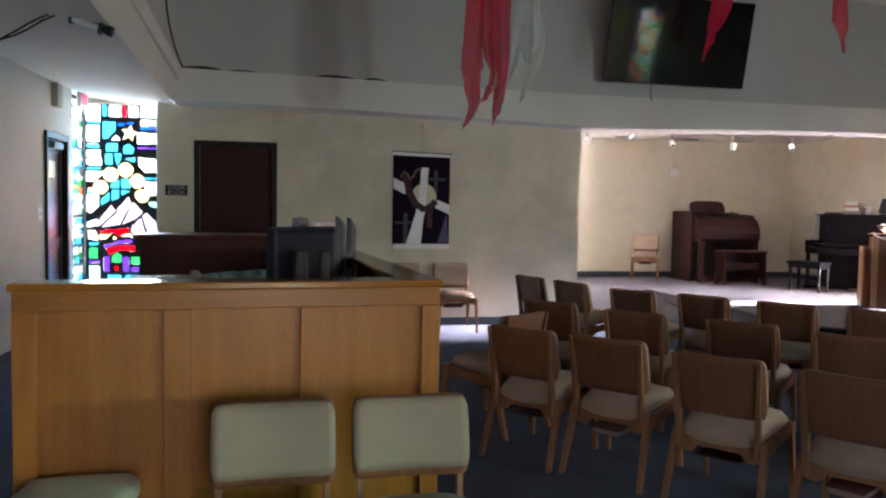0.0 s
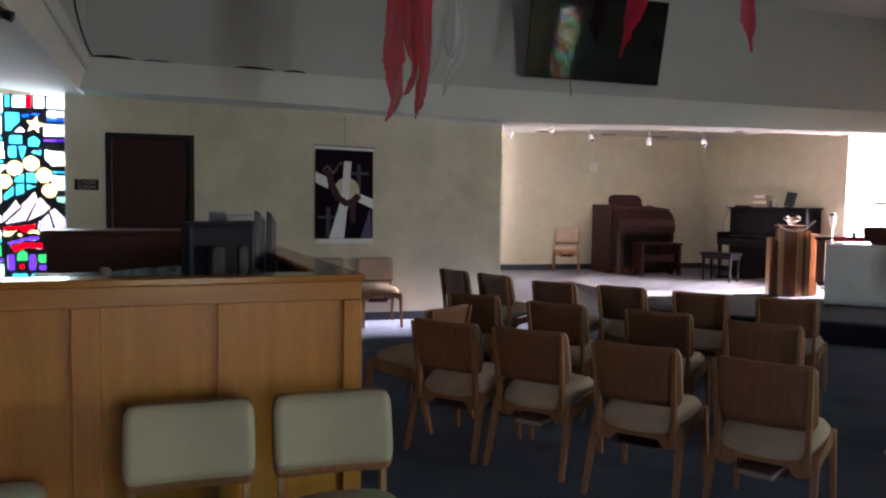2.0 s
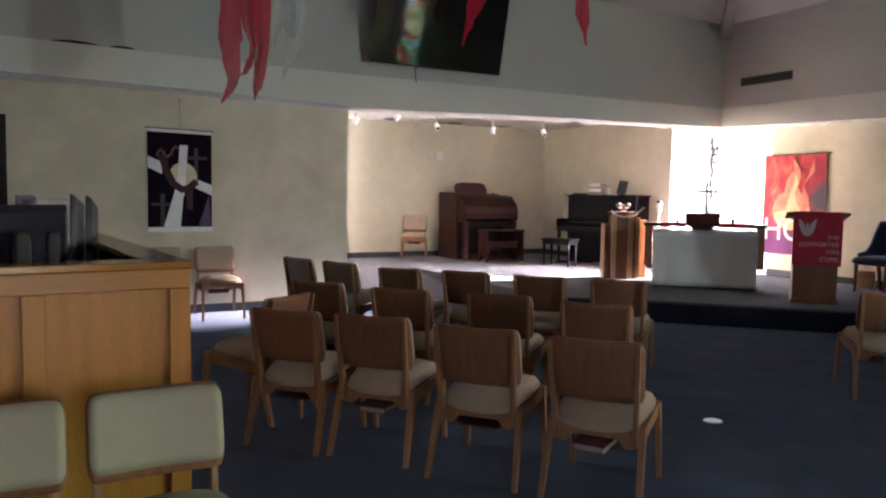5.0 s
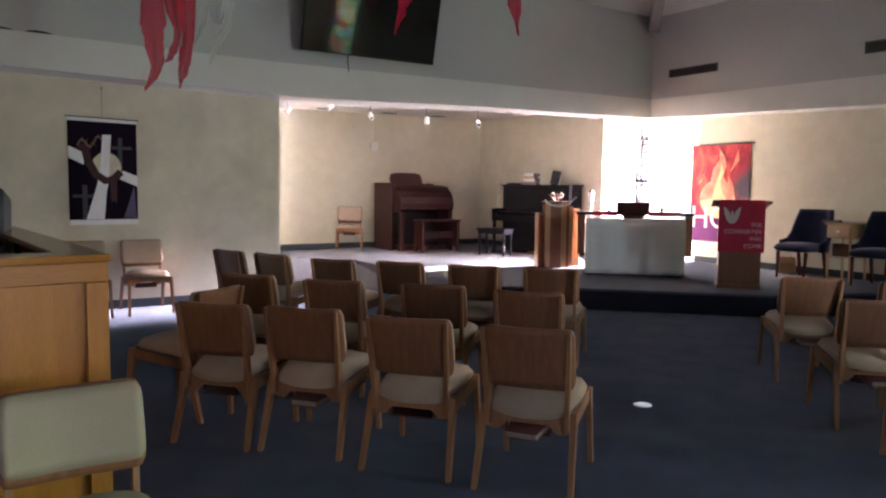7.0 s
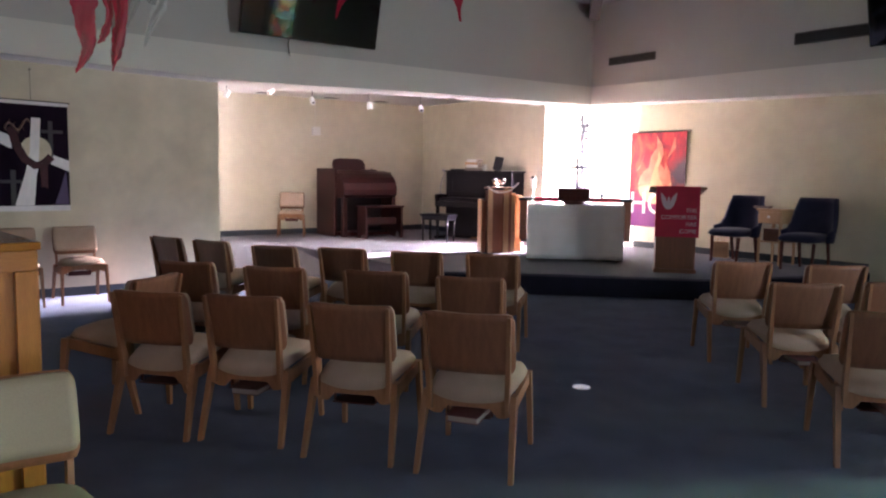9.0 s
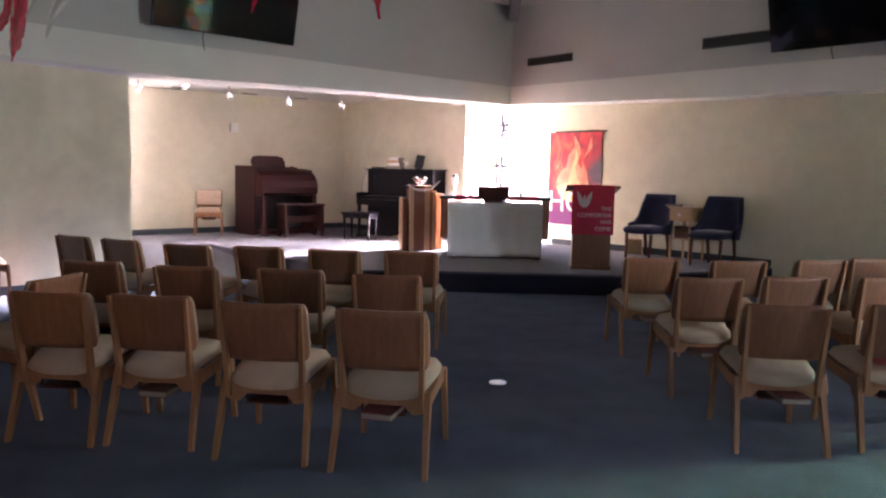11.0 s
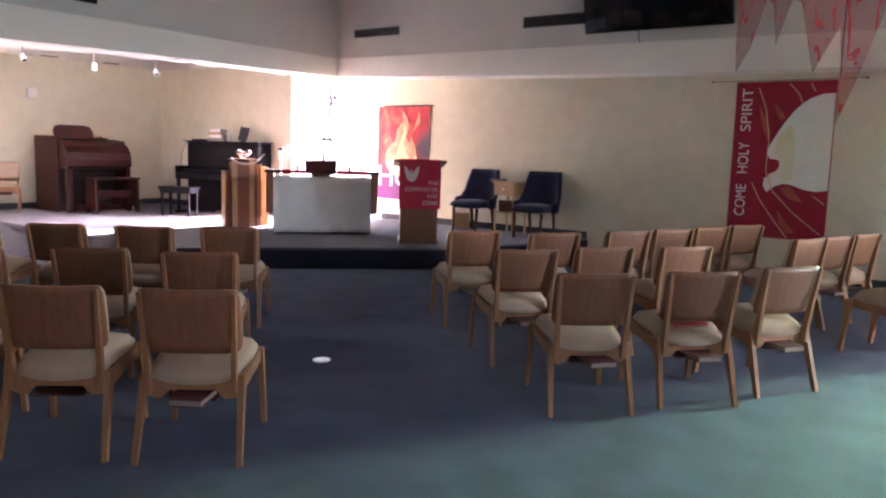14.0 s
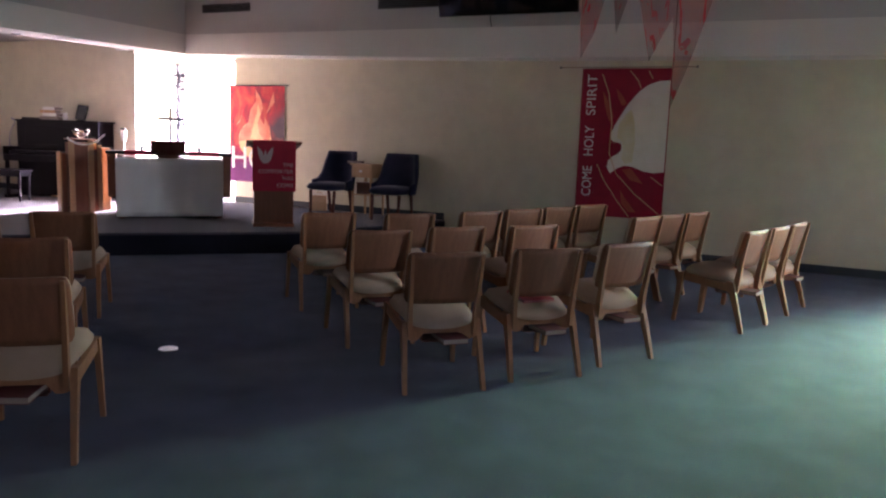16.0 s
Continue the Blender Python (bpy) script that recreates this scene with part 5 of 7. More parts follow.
flat("dove", [(0.555, 2.22), (0.43, 2.215), (0.3, 2.17), (0.2, 2.1), (0.11, 2.0), (0.03, 1.89), (-0.04, 1.77), (-0.1, 1.66), (-0.14, 1.57), (-0.15, 1.5), (-0.11, 1.445), (-0.05, 1.44), (-0.005, 1.425), (0.005, 1.36), (-0.03, 1.3), (-0.09, 1.27), (-0.16, 1.21), (-0.17, 1.12), (-0.125, 1.04), (-0.04, 1.11), (0.06, 1.15), (0.15, 1.14), (0.3, 1.085), (0.42, 1.07), (0.555, 1.09)], M_DOVE, o, 0.012, label="white felt dove")
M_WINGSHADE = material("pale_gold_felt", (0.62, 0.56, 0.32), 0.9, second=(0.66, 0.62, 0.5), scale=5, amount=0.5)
M_EMBER = material("burnt_orange_felt", (0.42, 0.12, 0.06), 0.9, second=(0.34, 0.05, 0.04), scale=6, amount=0.7)
flat("wing_shade", [(0.03, 1.8), (0.1, 1.86), (0.15, 1.7), (0.17, 1.45), (0.15, 1.2), (0.06, 1.17), (0.01, 1.24), (0.03, 1.35), (0.0, 1.46), (-0.06, 1.5), (-0.05, 1.66)], M_WINGSHADE, o, 0.0145)
for pts in ([(-0.28, 2.08), (-0.2, 1.95), (-0.13, 1.78), (-0.15, 1.66), (-0.21, 1.78), (-0.25, 1.92)], [(-0.11, 2.12), (-0.02, 2.02), (0.03, 1.93), (-0.02, 1.9), (-0.08, 2.0)], [(0.02, 1.1), (0.14, 1.12), (0.3, 0.93), (0.14, 0.97)], [(0.02, 0.84), (0.1, 0.72), (0.24, 0.56), (0.14, 0.56), (0.05, 0.66)]):
    flat("tongue", pts, M_EMBER, o, 0.0125, label="burnt orange felt tongue of fire")
for pth in ([(-0.3, 2.3), (-0.2, 2.05), (-0.14, 1.7), (-0.15, 1.3), (-0.05, 1.05), (0.2, 0.8), (0.52, 0.56)], [(0.05, 2.34), (0.16, 2.22), (0.2, 2.12)], [(0.28, 2.34), (0.34, 2.24)], [(-0.3, 1.15), (-0.2, 0.95), (0.0, 0.68), (0.15, 0.5)], [(0.4, 1.02), (0.54, 0.92)]):
    flat("cord", ribbon(pth, 0.006), M_GOLDCORD, o, 0.016)
part("rod", cyl(bmesh.new(), (-0.86, -0.004, 2.385), (0.86, -0.004, 2.385), 0.007), material("tan_rod", (0.3, 0.24, 0.18), 0.5), o)
for x in (-0.86, 0.86):
    part("bracket", box(x - 0.015, x + 0.015, -0.02, 0.014, 2.37, 2.4, bevel=0.004), M_GREYMETAL, o)

# choir room sign
M_SIGNTEXT = material("pale_engraved_letters", (0.4, 0.39, 0.36), 0.6)
o = thing("door_sign", "small black sign with pale lettering beside the door", "sign", pose(-5.33, N - 0.001, 1.62))
part("plate", box(-0.125, 0.125, -0.008, 0, -0.06, 0.06, bevel=0.002), M_BLACK, o)
text("CHOIR", 0.062, M_SIGNTEXT, o, pose(0, -0.0085, 0.008, 90, 0, 0), "CENTER")
text("ROOM", 0.062, M_SIGNTEXT, o, pose(0, -0.0085, -0.05, 90, 0, 0), "CENTER")


def sheer(name, colour, clear):
    """Thin fabric that lets light and sight through in part."""
    m = bpy.data.materials.new(name)
    m.use_nodes = True
    n, l = m.node_tree.nodes, m.node_tree.links
    n.remove(n["Principled BSDF"])
    df, tl, tr, a, b = (n.new("ShaderNode" + k) for k in ("BsdfDiffuse", "BsdfTranslucent", "BsdfTransparent", "MixShader", "MixShader"))
    wv = n.new("ShaderNodeTexNoise")
    wv.inputs["Scale"].default_value = 9
    rp = n.new("ShaderNodeValToRGB")
    rp.color_ramp.elements[0].color, rp.color_ramp.elements[1].color = (*[c * 0.75 for c in colour], 1), (*colour, 1)
    l.new(wv.outputs["Fac"], rp.inputs["Fac"])
    for s in (df, tl):
        l.new(rp.outputs["Color"], s.inputs["Color"])
    a.inputs["Fac"].default_value, b.inputs["Fac"].default_value = 0.55, clear
    l.new(df.outputs["BSDF"], a.inputs[1])
    l.new(tl.outputs["BSDF"], a.inputs[2])
    l.new(a.outputs["Shader"], b.inputs[1])
    l.new(tr.outputs["BSDF"], b.inputs[2])
    l.new(b.outputs["Shader"], n["Material Output"].inputs["Surface"])
    return m


M_SHEERRED = sheer("sheer_red_fabric", (0.7, 0.03, 0.075), 0.2)
M_SHEERPINK = sheer("sheer_pink_red_fabric", (0.85, 0.12, 0.14), 0.5)
M_SHEERWHITE = sheer("sheer_white_fabric", (0.82, 0.82, 0.78), 0.48)
M_WHITEDENSE = sheer("folded_white_fabric", (0.84, 0.84, 0.8), 0.26)


def streamer(points, ripple, seed):
    """A hanging strip with frayed edges: points are (z, left x, right x) from the top down."""
    rnd = random.Random(int(seed * 100) + 11)
    fine = []
    for (za, la, ra), (zb, lb, rb) in zip(points, points[1:]):
        k = 1 if za > 4 else 4
        for i in range(k):
            q = i / k
            j = min(0.005, 0.1 * (ra - la)) if za < 4 else 0.0
            fine.append((za + (zb - za) * q, la + (lb - la) * q + rnd.uniform(-j, j), ra + (rb - ra) * q + rnd.uniform(-j, j)))
    fine.append(points[-1])
    b = bmesh.new()
    n = 8
    rows = []
    for k, (z, x0, x1) in enumerate(fine):
        d = k / len(fine) * len(points)
        row = []
        for i in range(n + 1):
            q = i / n
            y = ripple * math.sin(q * 9 + d * 0.8 + seed) * (0.4 + 0.6 * k / len(fine)) + 0.5 * ripple * math.sin(d * 1.3 + seed)
            row.append(b.verts.new((x0 + (x1 - x0) * q, y, z + 0.004 * math.sin(q * 14 + seed))))
        rows.append(row)
    for a, c in zip(rows, rows[1:]):
        for i in range(n):
            b.faces.new((a[i], a[i + 1], c[i + 1], c[i]))
    return b


# red and white streamers over the seats, hung from a roof wire
o = thing("streamers", "red and white sheer fabric streamers hanging from the roof", "streamers", pose(0, 3.0, 0))
part("red_strip", streamer([(4.9, -2.52, -2.3), (3.23, -2.5, -2.33), (2.95, -2.52, -2.36), (2.7, -2.541, -2.34), (2.64, -2.533, -2.367), (2.56, -2.51, -2.361), (2.51, -2.51, -2.353), (2.425, -2.483, -2.355), (2.34, -2.464, -2.38), (2.26, -2.483, -2.422), (2.19, -2.51, -2.477), (2.16, -2.516, -2.51)], 0.025, 0.3), M_SHEERRED, o, smooth=True)
part("red_strip", streamer([(4.9, -2.3, -2.1), (3.23, -2.284, -2.104), (2.95, -2.27, -2.11), (2.7, -2.234, -2.11), (2.56, -2.215, -2.129), (2.5, -2.243, -2.129), (2.42, -2.243, -2.151), (2.37, -2.243, -2.173), (2.31, -2.24, -2.182), (2.26, -2.245, -2.215), (2.2, -2.246, -2.242)], 0.025, 2.0), M_SHEERRED, o, smooth=True)
part("red_strip", streamer([(4.9, -2.42, -2.24), (3.23, -2.38, -2.27), (2.79, -2.339, -2.243), (2.67, -2.284, -2.234), (2.56, -2.298, -2.234), (2.49, -2.325, -2.251), (2.42, -2.345, -2.298), (2.4, -2.353, -2.345)], 0.03, 1.2), M_SHEERRED, o, smooth=True)
part("red_strip", streamer([(4.9, -2.36, -2.22), (3.23, -2.33, -2.2), (2.9, -2.3, -2.19), (2.66, -2.262, -2.18), (2.52, -2.25, -2.19), (2.4, -2.255, -2.205), (2.3, -2.25, -2.23), (2.24, -2.245, -2.24)], 0.035, 0.7), M_SHEERPINK, o, smooth=True)
part("white_strip", streamer([(4.9, -2.15, -1.9), (3.23, -2.104, -1.95), (2.95, -2.118, -1.99), (2.73, -2.118, -2.035), (2.62, -2.124, -2.08), (2.55, -2.128, -2.122)], 0.03, 0.9), M_SHEERWHITE, o, smooth=True)
part("white_strip", streamer([(4.9, -2.0, -1.85), (3.1, -2.0, -1.86), (2.85, -1.99, -1.88), (2.75, -1.96, -1.9)], 0.03, 0.2), M_SHEERWHITE, o, smooth=True)
part("white_strip", streamer([(4.9, -1.93, -1.82), (3.23, -1.897, -1.842), (2.98, -1.897, -1.787), (2.82, -1.91, -1.795), (2.73, -1.925, -1.809), (2.62, -1.966, -1.884), (2.51, -1.988, -1.952), (2.41, -2.002, -1.996)], 0.03, 2.4), M_WHITEDENSE, o, smooth=True)
part("wire", cyl(bmesh.new(), (-2.7, 0, 4.9), (-1.6, 0, 4.9), 0.004, seg=6), M_ROD, o)
_b = bmesh.new()
for x in (-2.6, -1.7):
    cyl(_b, (x, 0, 4.9), (x, 0, 5.25), 0.004, seg=6)
part("hanger", _b, M_ROD, o)
for nm, m, pts in (("red", pose(0, 3.5, 0), [(4.6, 0.12, 0.44), (3.51, 0.075, 0.31), (3.36, 0.06, 0.235), (3.28, 0.045, 0.17), (3.23, 0.037, 0.127), (3.16, 0.028, 0.137), (3.1, 0.02, 0.09), (3.03, 0.01, 0.045), (2.96, 0.0, 0.008)]), ("red", pose(0, 3.5, 0), [(4.6, 1.42, 1.66), (3.61, 1.435, 1.592), (3.45, 1.41, 1.602), (3.35, 1.45, 1.602), (3.25, 1.525, 1.595), (3.13, 1.583, 1.59)])):
    o = thing("streamer", "single red sheer fabric streamer hanging from the roof", "streamer", m, "single streamers")
    part("strip", streamer(pts, 0.02, pts[0][1]), M_SHEERRED, o, smooth=True)
    xm = (pts[0][1] + pts[0][2]) / 2
    _b = cyl(bmesh.new(), (pts[0][1], 0, 4.6), (pts[0][2], 0, 4.6), 0.005, seg=6)
    cyl(_b, (xm, 0, 4.6), (xm, 0, 5.05), 0.004, seg=6)
    part("wire", _b, M_ROD, o)
# flame-edged valance by the dove banner
o = thing("flame_valance", "sheer pink-red valance cut into flame points", "streamers", pose(4.6, 0, 0, 0, 0, -90))
edge = [(1.26, 3.05), (1.25, 2.62), (1.27, 2.3), (1.4, 2.55), (1.52, 3.0), (1.58, 2.95), (1.63, 2.55), (1.76, 2.98), (1.84, 2.95), (1.93, 2.55), (1.99, 2.26), (2.1, 2.5), (2.2, 2.7), (2.24, 2.2), (2.23, 1.78), (2.38, 2.2), (2.56, 2.8), (2.62, 3.1)]
_b = bmesh.new()
lo = [_b.verts.new((x, 0.006 * math.sin(x * 9), z)) for x, z in edge]
hi = [_b.verts.new((x, 0.006 * math.sin(x * 7), 3.35)) for x, z in edge]
hj = [_b.verts.new((x, 0.0, 4.2)) for x, z in edge]
for i in range(len(edge) - 1):
    _b.faces.new((lo[i], lo[i + 1], hi[i + 1], hi[i]))
    _b.faces.new((hi[i], hi[i + 1], hj[i + 1], hj[i]))
part("fabric", _b, M_SHEERPINK, o)
flat("dark_band", [(1.42, 3.0), (1.95, 2.98), (1.95, 3.2), (1.42, 3.2)], M_RED, o, 0.02)
part("white_tail", streamer([(4.2, 2.5, 2.8), (3.1, 2.55, 2.85), (2.95, 2.6, 2.75), (2.84, 2.64, 2.66)], 0.02, 1.0), M_SHEERWHITE, o, smooth=True)
_b = cyl(bmesh.new(), (1.2, 0, 4.2), (2.9, 0, 4.2), 0.006, seg=6)
for x in (1.4, 2.7):
    cyl(_b, (x, 0, 4.2), (x, 0, 4.75), 0.004, seg=6)
part("wire", _b, M_ROD, o)


# ---- televisions, vents, lights on the walls ----
def television(m, w, h, tilt, label):
    o = thing("television", label, "television", m, "wall televisions")
    t = pose(0, -0.1, 0, tilt, 0, 0)
    def put(name, b, mat, lab=""):
        bmesh.ops.transform(b, matrix=t, verts=b.verts[:])
        return part(name, b, mat, o, lab)
    put("bezel", box(-w / 2, w / 2, -0.05, -0.012, 0, h, bevel=0.004), M_BLACK)
    put("screen", box(-w / 2 + 0.014, w / 2 - 0.014, -0.0525, -0.0505, 0.016, h - 0.014), M_BLACKGLOSS, "glossy black screen")
    put("back_shell", box(-w * 0.3, w * 0.3, -0.0115, 0.03, 0.12, h * 0.75, bevel=0.01), M_BLACK)
    part("wall_mount", box(-0.25, 0.25, -0.08, -0.0, 0.3, 0.6), M_BLACK, o)
    b = bmesh.new()
    pts = [(-0.25, -0.06, 0.05), (-0.26, -0.03, -0.05), (-0.245, -0.02, -0.12), (-0.23, -0.012, -0.19)]
    for p, q in zip(pts, pts[1:]):
        cyl(b, p, q, 0.006, seg=6)
    part("cord", b, M_BLACK, o)
    return o


television(pose(0.6, CN[1] - 0.17 + 0.02, 3.03, 0, 0, 2.4), 1.88, 1.03, 12.0, "large black television tilted on the high wall")
television(pose(CN[0] + 0.03, 0.07, 3.0, 0, 0, -90), 1.88, 1.06, 15, "large black television on the high wall")

M_VENT = material("brown_grey_vent", (0.09, 0.08, 0.075), 0.6)
for y0, y1, z0, z1 in ((4.27, 5.2, 3.21, 3.335), (0.95, 2.03, 3.15, 3.3)):
    o = thing("wall_vent", "dark grey slatted air vent in the high wall", "vent", pose(CN[0] + 0.03, (y0 + y1) / 2, z0, 0, 0, -90), "high wall vents")
    w, h = y1 - y0, z1 - z0
    part("backing", box(-w / 2, w / 2, -0.006, 0.0, 0, h), M_BLACK, o)
    b = bmesh.new()
    for a in ((-w / 2, w / 2, 0, 0.012), (-w / 2, w / 2, h - 0.012, h), (-w / 2, -w / 2 + 0.012, 0.0125, h - 0.0125), (w / 2 - 0.012, w / 2, 0.0125, h - 0.0125)):
        bx(b, a[0], a[1], -0.022, -0.0065, a[2], a[3], 0.002)
    part("frame", b, M_VENT, o)
    for k in range(5):
        z = 0.02 + (h - 0.04) * k / 4
        b = box(-w / 2 + 0.013, w / 2 - 0.013, -0.012, 0.012, -0.0015, 0.0015)
        bmesh.ops.transform(b, matrix=pose(0, -0.014, z, 35, 0, 0) @ Matrix.Diagonal((1, 0.5, 1, 1)), verts=b.verts[:])
        part("slat", b, M_VENT, o)

# stage lights under the alcove ceiling
M_WHITEMETAL = material("white_enamel", (0.7, 0.69, 0.66), 0.4)
for x, z, tip, lean, dark in ((0.17, 2.52, 0, 32, 0), (0.82, 2.6, 0, 55, 0), (1.48, 2.51, -42, 0, 1), (2.46, 2.5, 0, 0, 0), (3.44, 2.51, -42, 12, 1)):
    o = thing("stage_light", "white adjustable spotlight, unlit, under the alcove ceiling", "spotlight", pose(x, 7.0, z), "alcove spotlights")
    part("stem", cyl(bmesh.new(), (0, 0, 0.0), (0, 0, ALC_Z - z - 0.02), 0.006, seg=8), M_GREYMETAL, o)
    part("canopy", cyl(bmesh.new(), (0, 0, ALC_Z - z - 0.02), (0, 0, ALC_Z - z), 0.05, seg=16), M_WHITEMETAL, o)
    head = pose(0, -0.01, -0.035, tip, lean, 0)
    b = bmesh.new()
    loft(b, [[(r * math.cos(q), r * math.sin(q), zz) for q in [2 * math.pi * i / 18 for i in range(18)]] for zz, r in ((0.055, 0.022), (0.05, 0.036), (-0.05, 0.04), (-0.052, 0.034), (-0.03, 0.032))])
    bmesh.ops.transform(b, matrix=head, verts=b.verts[:])
    part("shade", b, M_WHITEMETAL, o)
    b = bmesh.new()
    bmesh.ops.create_cone(b, cap_ends=True, segments=18, radius1=0.03, radius2=0.03, depth=0.004)
    bmesh.ops.transform(b, matrix=head @ pose(0, 0, -0.034), verts=b.verts[:])
    part("lamp_face", b, M_GREYMETAL if not dark else M_BLACK, o)
for x in (1.78, 3.09, 4.18):
    o = thing("ceiling_vent", "short dark slot vent in the alcove ceiling", "vent", pose(x, 9.45, ALC_Z), "alcove slot vents")
    part("frame", box(-0.13, 0.13, -0.07, 0.07, -0.008, 0, bevel=0.002), M_VENT, o)
    part("slot", box(-0.115, 0.115, -0.05, 0.05, -0.0095, -0.0085), M_BLACK, o)
for x, y, z in ((3.28, 5.93, 2.5655), (5.2, 5.95, 2.5895)):
    o = thing("downlight", "small recessed ceiling downlight, unlit", "downlight", pose(x, y, z), "recessed downlights")
    part("trim_ring", cyl(bmesh.new(), (0, 0, -0.008), (0, 0, 0.0), 0.08, seg=20), M_WHITEMETAL, o)
    part("baffle", cyl(bmesh.new(), (0, 0, -0.0095), (0, 0, -0.0085), 0.06, seg=20), M_BLACK, o)

o = thing("wall_speaker", "small white wall speaker with a cable above", "speaker", pose(2.93, ALC_N - 0.001, 2.11))
part("case", box(-0.075, 0.075, -0.06, 0, 0, 0.15, bevel=0.008), M_WHITEMETAL, o)
part("grille", box(-0.08, 0.08, -0.073, -0.0705, 0.01, 0.16), M_SOFFIT, o)
part("cable", cyl(bmesh.new(), (0, -0.006, 0.17), (0, -0.006, ALC_Z - 2.1), 0.004, seg=6), M_WHITEMETAL, o)

# things on the west wall and soffit
o = thing("exit_sign", "lit red exit sign box over the glass door", "sign", pose(W + 0.03, 6.16, 2.6, 0, 0, 90))
part("case", box(-0.15, 0.15, -0.05, 0, -0.02, 0.2, bevel=0.006), M_WHITEMETAL, o)
M_EXIT = bpy.data.materials.new("red_lit_plastic")
M_EXIT.use_nodes = True
M_EXIT.node_tree.nodes["Principled BSDF"].inputs["Base Color"].default_value = (0.75, 0.1, 0.16, 1)
M_EXIT.node_tree.nodes["Principled BSDF"].inputs["Emission Color"].default_value = (1.0, 0.12, 0.2, 1)
M_EXIT.node_tree.nodes["Principled BSDF"].inputs["Emission Strength"].default_value = 0.01
part("face", box(-0.13, 0.13, -0.053, -0.0505, 0.0, 0.18), M_EXIT, o, "glowing red plastic face")
o = thing("light_switch", "white double light switch plate", "switch", pose(W + 0.001, 4.79, 1.28, 0, 0, 90))
part("plate", box(-0.06, 0.06, -0.006, 0, 0, 0.12, bevel=0.002), M_WHITEMETAL, o)
for x in (-0.023, 0.023):
    part("toggle", box(x - 0.006, x + 0.006, -0.016, -0.0065, 0.045, 0.075, bevel=0.002), M_WHITEMETAL, o)
o = thing("wall_speaker", "beige boxy wall speaker near the soffit", "speaker", pose(W + 0.001, 5.27, 2.47, 0, 0, 90))
part("case", box(-0.09, 0.09, -0.07, 0, 0, 0.25, bevel=0.01), material("beige_speaker_cloth", (0.36, 0.33, 0.27), 0.9), o)

M_CASE = glass("clear_plastic", (0.93, 0.95, 0.95), 0.15, 0.35)
o = thing("video_camera", "small video camera in a clear case hung from the soffit", "camera", pose(-5.17, 1.5, 2.66))
part("mount", cyl(bmesh.new(), (0, 0, -0.07), (0, 0, 0.0), 0.02, 0.045), M_WHITEMETAL, o)
part("clear_case", cyl(bmesh.new(), (-0.1, 0, -0.065), (0.05, 0, -0.12), 0.036, seg=14), M_CASE, o, "clear plastic case")
part("rear_cap", cyl(bmesh.new(), (-0.113, 0, -0.06), (-0.1005, 0, -0.0648), 0.047, seg=14), M_BLACK, o, "black rear cap")
b = bmesh.new()
cyl(b, (0.0505, 0, -0.1205), (0.062, 0, -0.1245), 0.046)
cyl(b, (0.06, 0, -0.124), (0.08, 0, -0.131), 0.02)
cyl(b, (0.078, 0, -0.13), (0.122, 0, -0.146), 0.03, 0.033)
cyl(b, (0.02, -0.03, -0.1), (0.055, -0.03, -0.112), 0.006)
bx(b, 0.035, 0.06, -0.02, 0.02, -0.095, -0.06, 0.004)
part("lens", b, M_BLACK, o)
b = bmesh.new()
for dz in (0.0, -0.022):
    pts = [(-0.115, 0, -0.06 + dz * 0.3), (-0.16, 0, -0.03 + dz), (-0.21, 0, -0.04 + dz), (-0.28, 0, -0.075 + dz), (-0.36, 0, -0.12 + dz * 1.5), (-0.44, 0, -0.175 + dz), (-0.53, 0, -0.23), (-0.7, 0.0, -0.27)]
    for p, q in zip(pts, pts[1:]):
        cyl(b, p, q, 0.006, seg=6)
part("cable", b, M_BLACK, o)
# cable along the bulkhead ledge, and black strips that draw its gap's shade
M_GAP = material("black_shadow_gap", (0.01, 0.01, 0.01), 0.9)
o = thing("ledge_cable", "loose black cable along the bulkhead ledge", "cable", pose(0, 0, 0))
b = bmesh.new()
pts = [(-5.16, 5.12, 2.945), (-5.139, 4.8, 2.935), (-5.11, 4.4, 2.94), (-5.08, 4.018, 2.964), (-5.062, 3.78, 2.995), (-5.042, 3.515, 3.042), (-5.03, 3.35, 3.11), (-5.024, 3.274, 3.174), (-5.0, 2.95, 3.24), (-4.97, 2.5, 3.28)]
for p, q in zip(pts, pts[1:]):
    cyl(b, p, q, 0.009, seg=6)
part("strand", b, M_GAP, o)
for x0, x1, h in ((-5.2, -4.75, 0.03), (-4.7, -4.4, 0.015), (-3.75, -3.3, 0.025), (-3.2, -2.95, 0.02)):
    n = 8
    top = lambda x: 2.94 - 0.0121 * (x + 5.3)
    ya = lambda x: 5.2 + 0.03125 * (x + 5.3) + 0.012
    b = bmesh.new()
    fl = [(x0 + (x1 - x0) * i / n, ya(x0 + (x1 - x0) * i / n), top(x0 + (x1 - x0) * i / n) + 0.002) for i in range(n + 1)]
    g = [(p[0], p[1], p[2] + 0.002 + h * math.sin(math.pi * i / n) ** 0.7) for i, p in enumerate(fl)]
    loft(b, [[(x, y - 0.004, z) for x, y, z in fl + g[::-1]], [(x, y + 0.004, z) for x, y, z in fl + g[::-1]]])
    part("loose_flap", b, M_GAP, o, "black strip standing for a shaded gap")
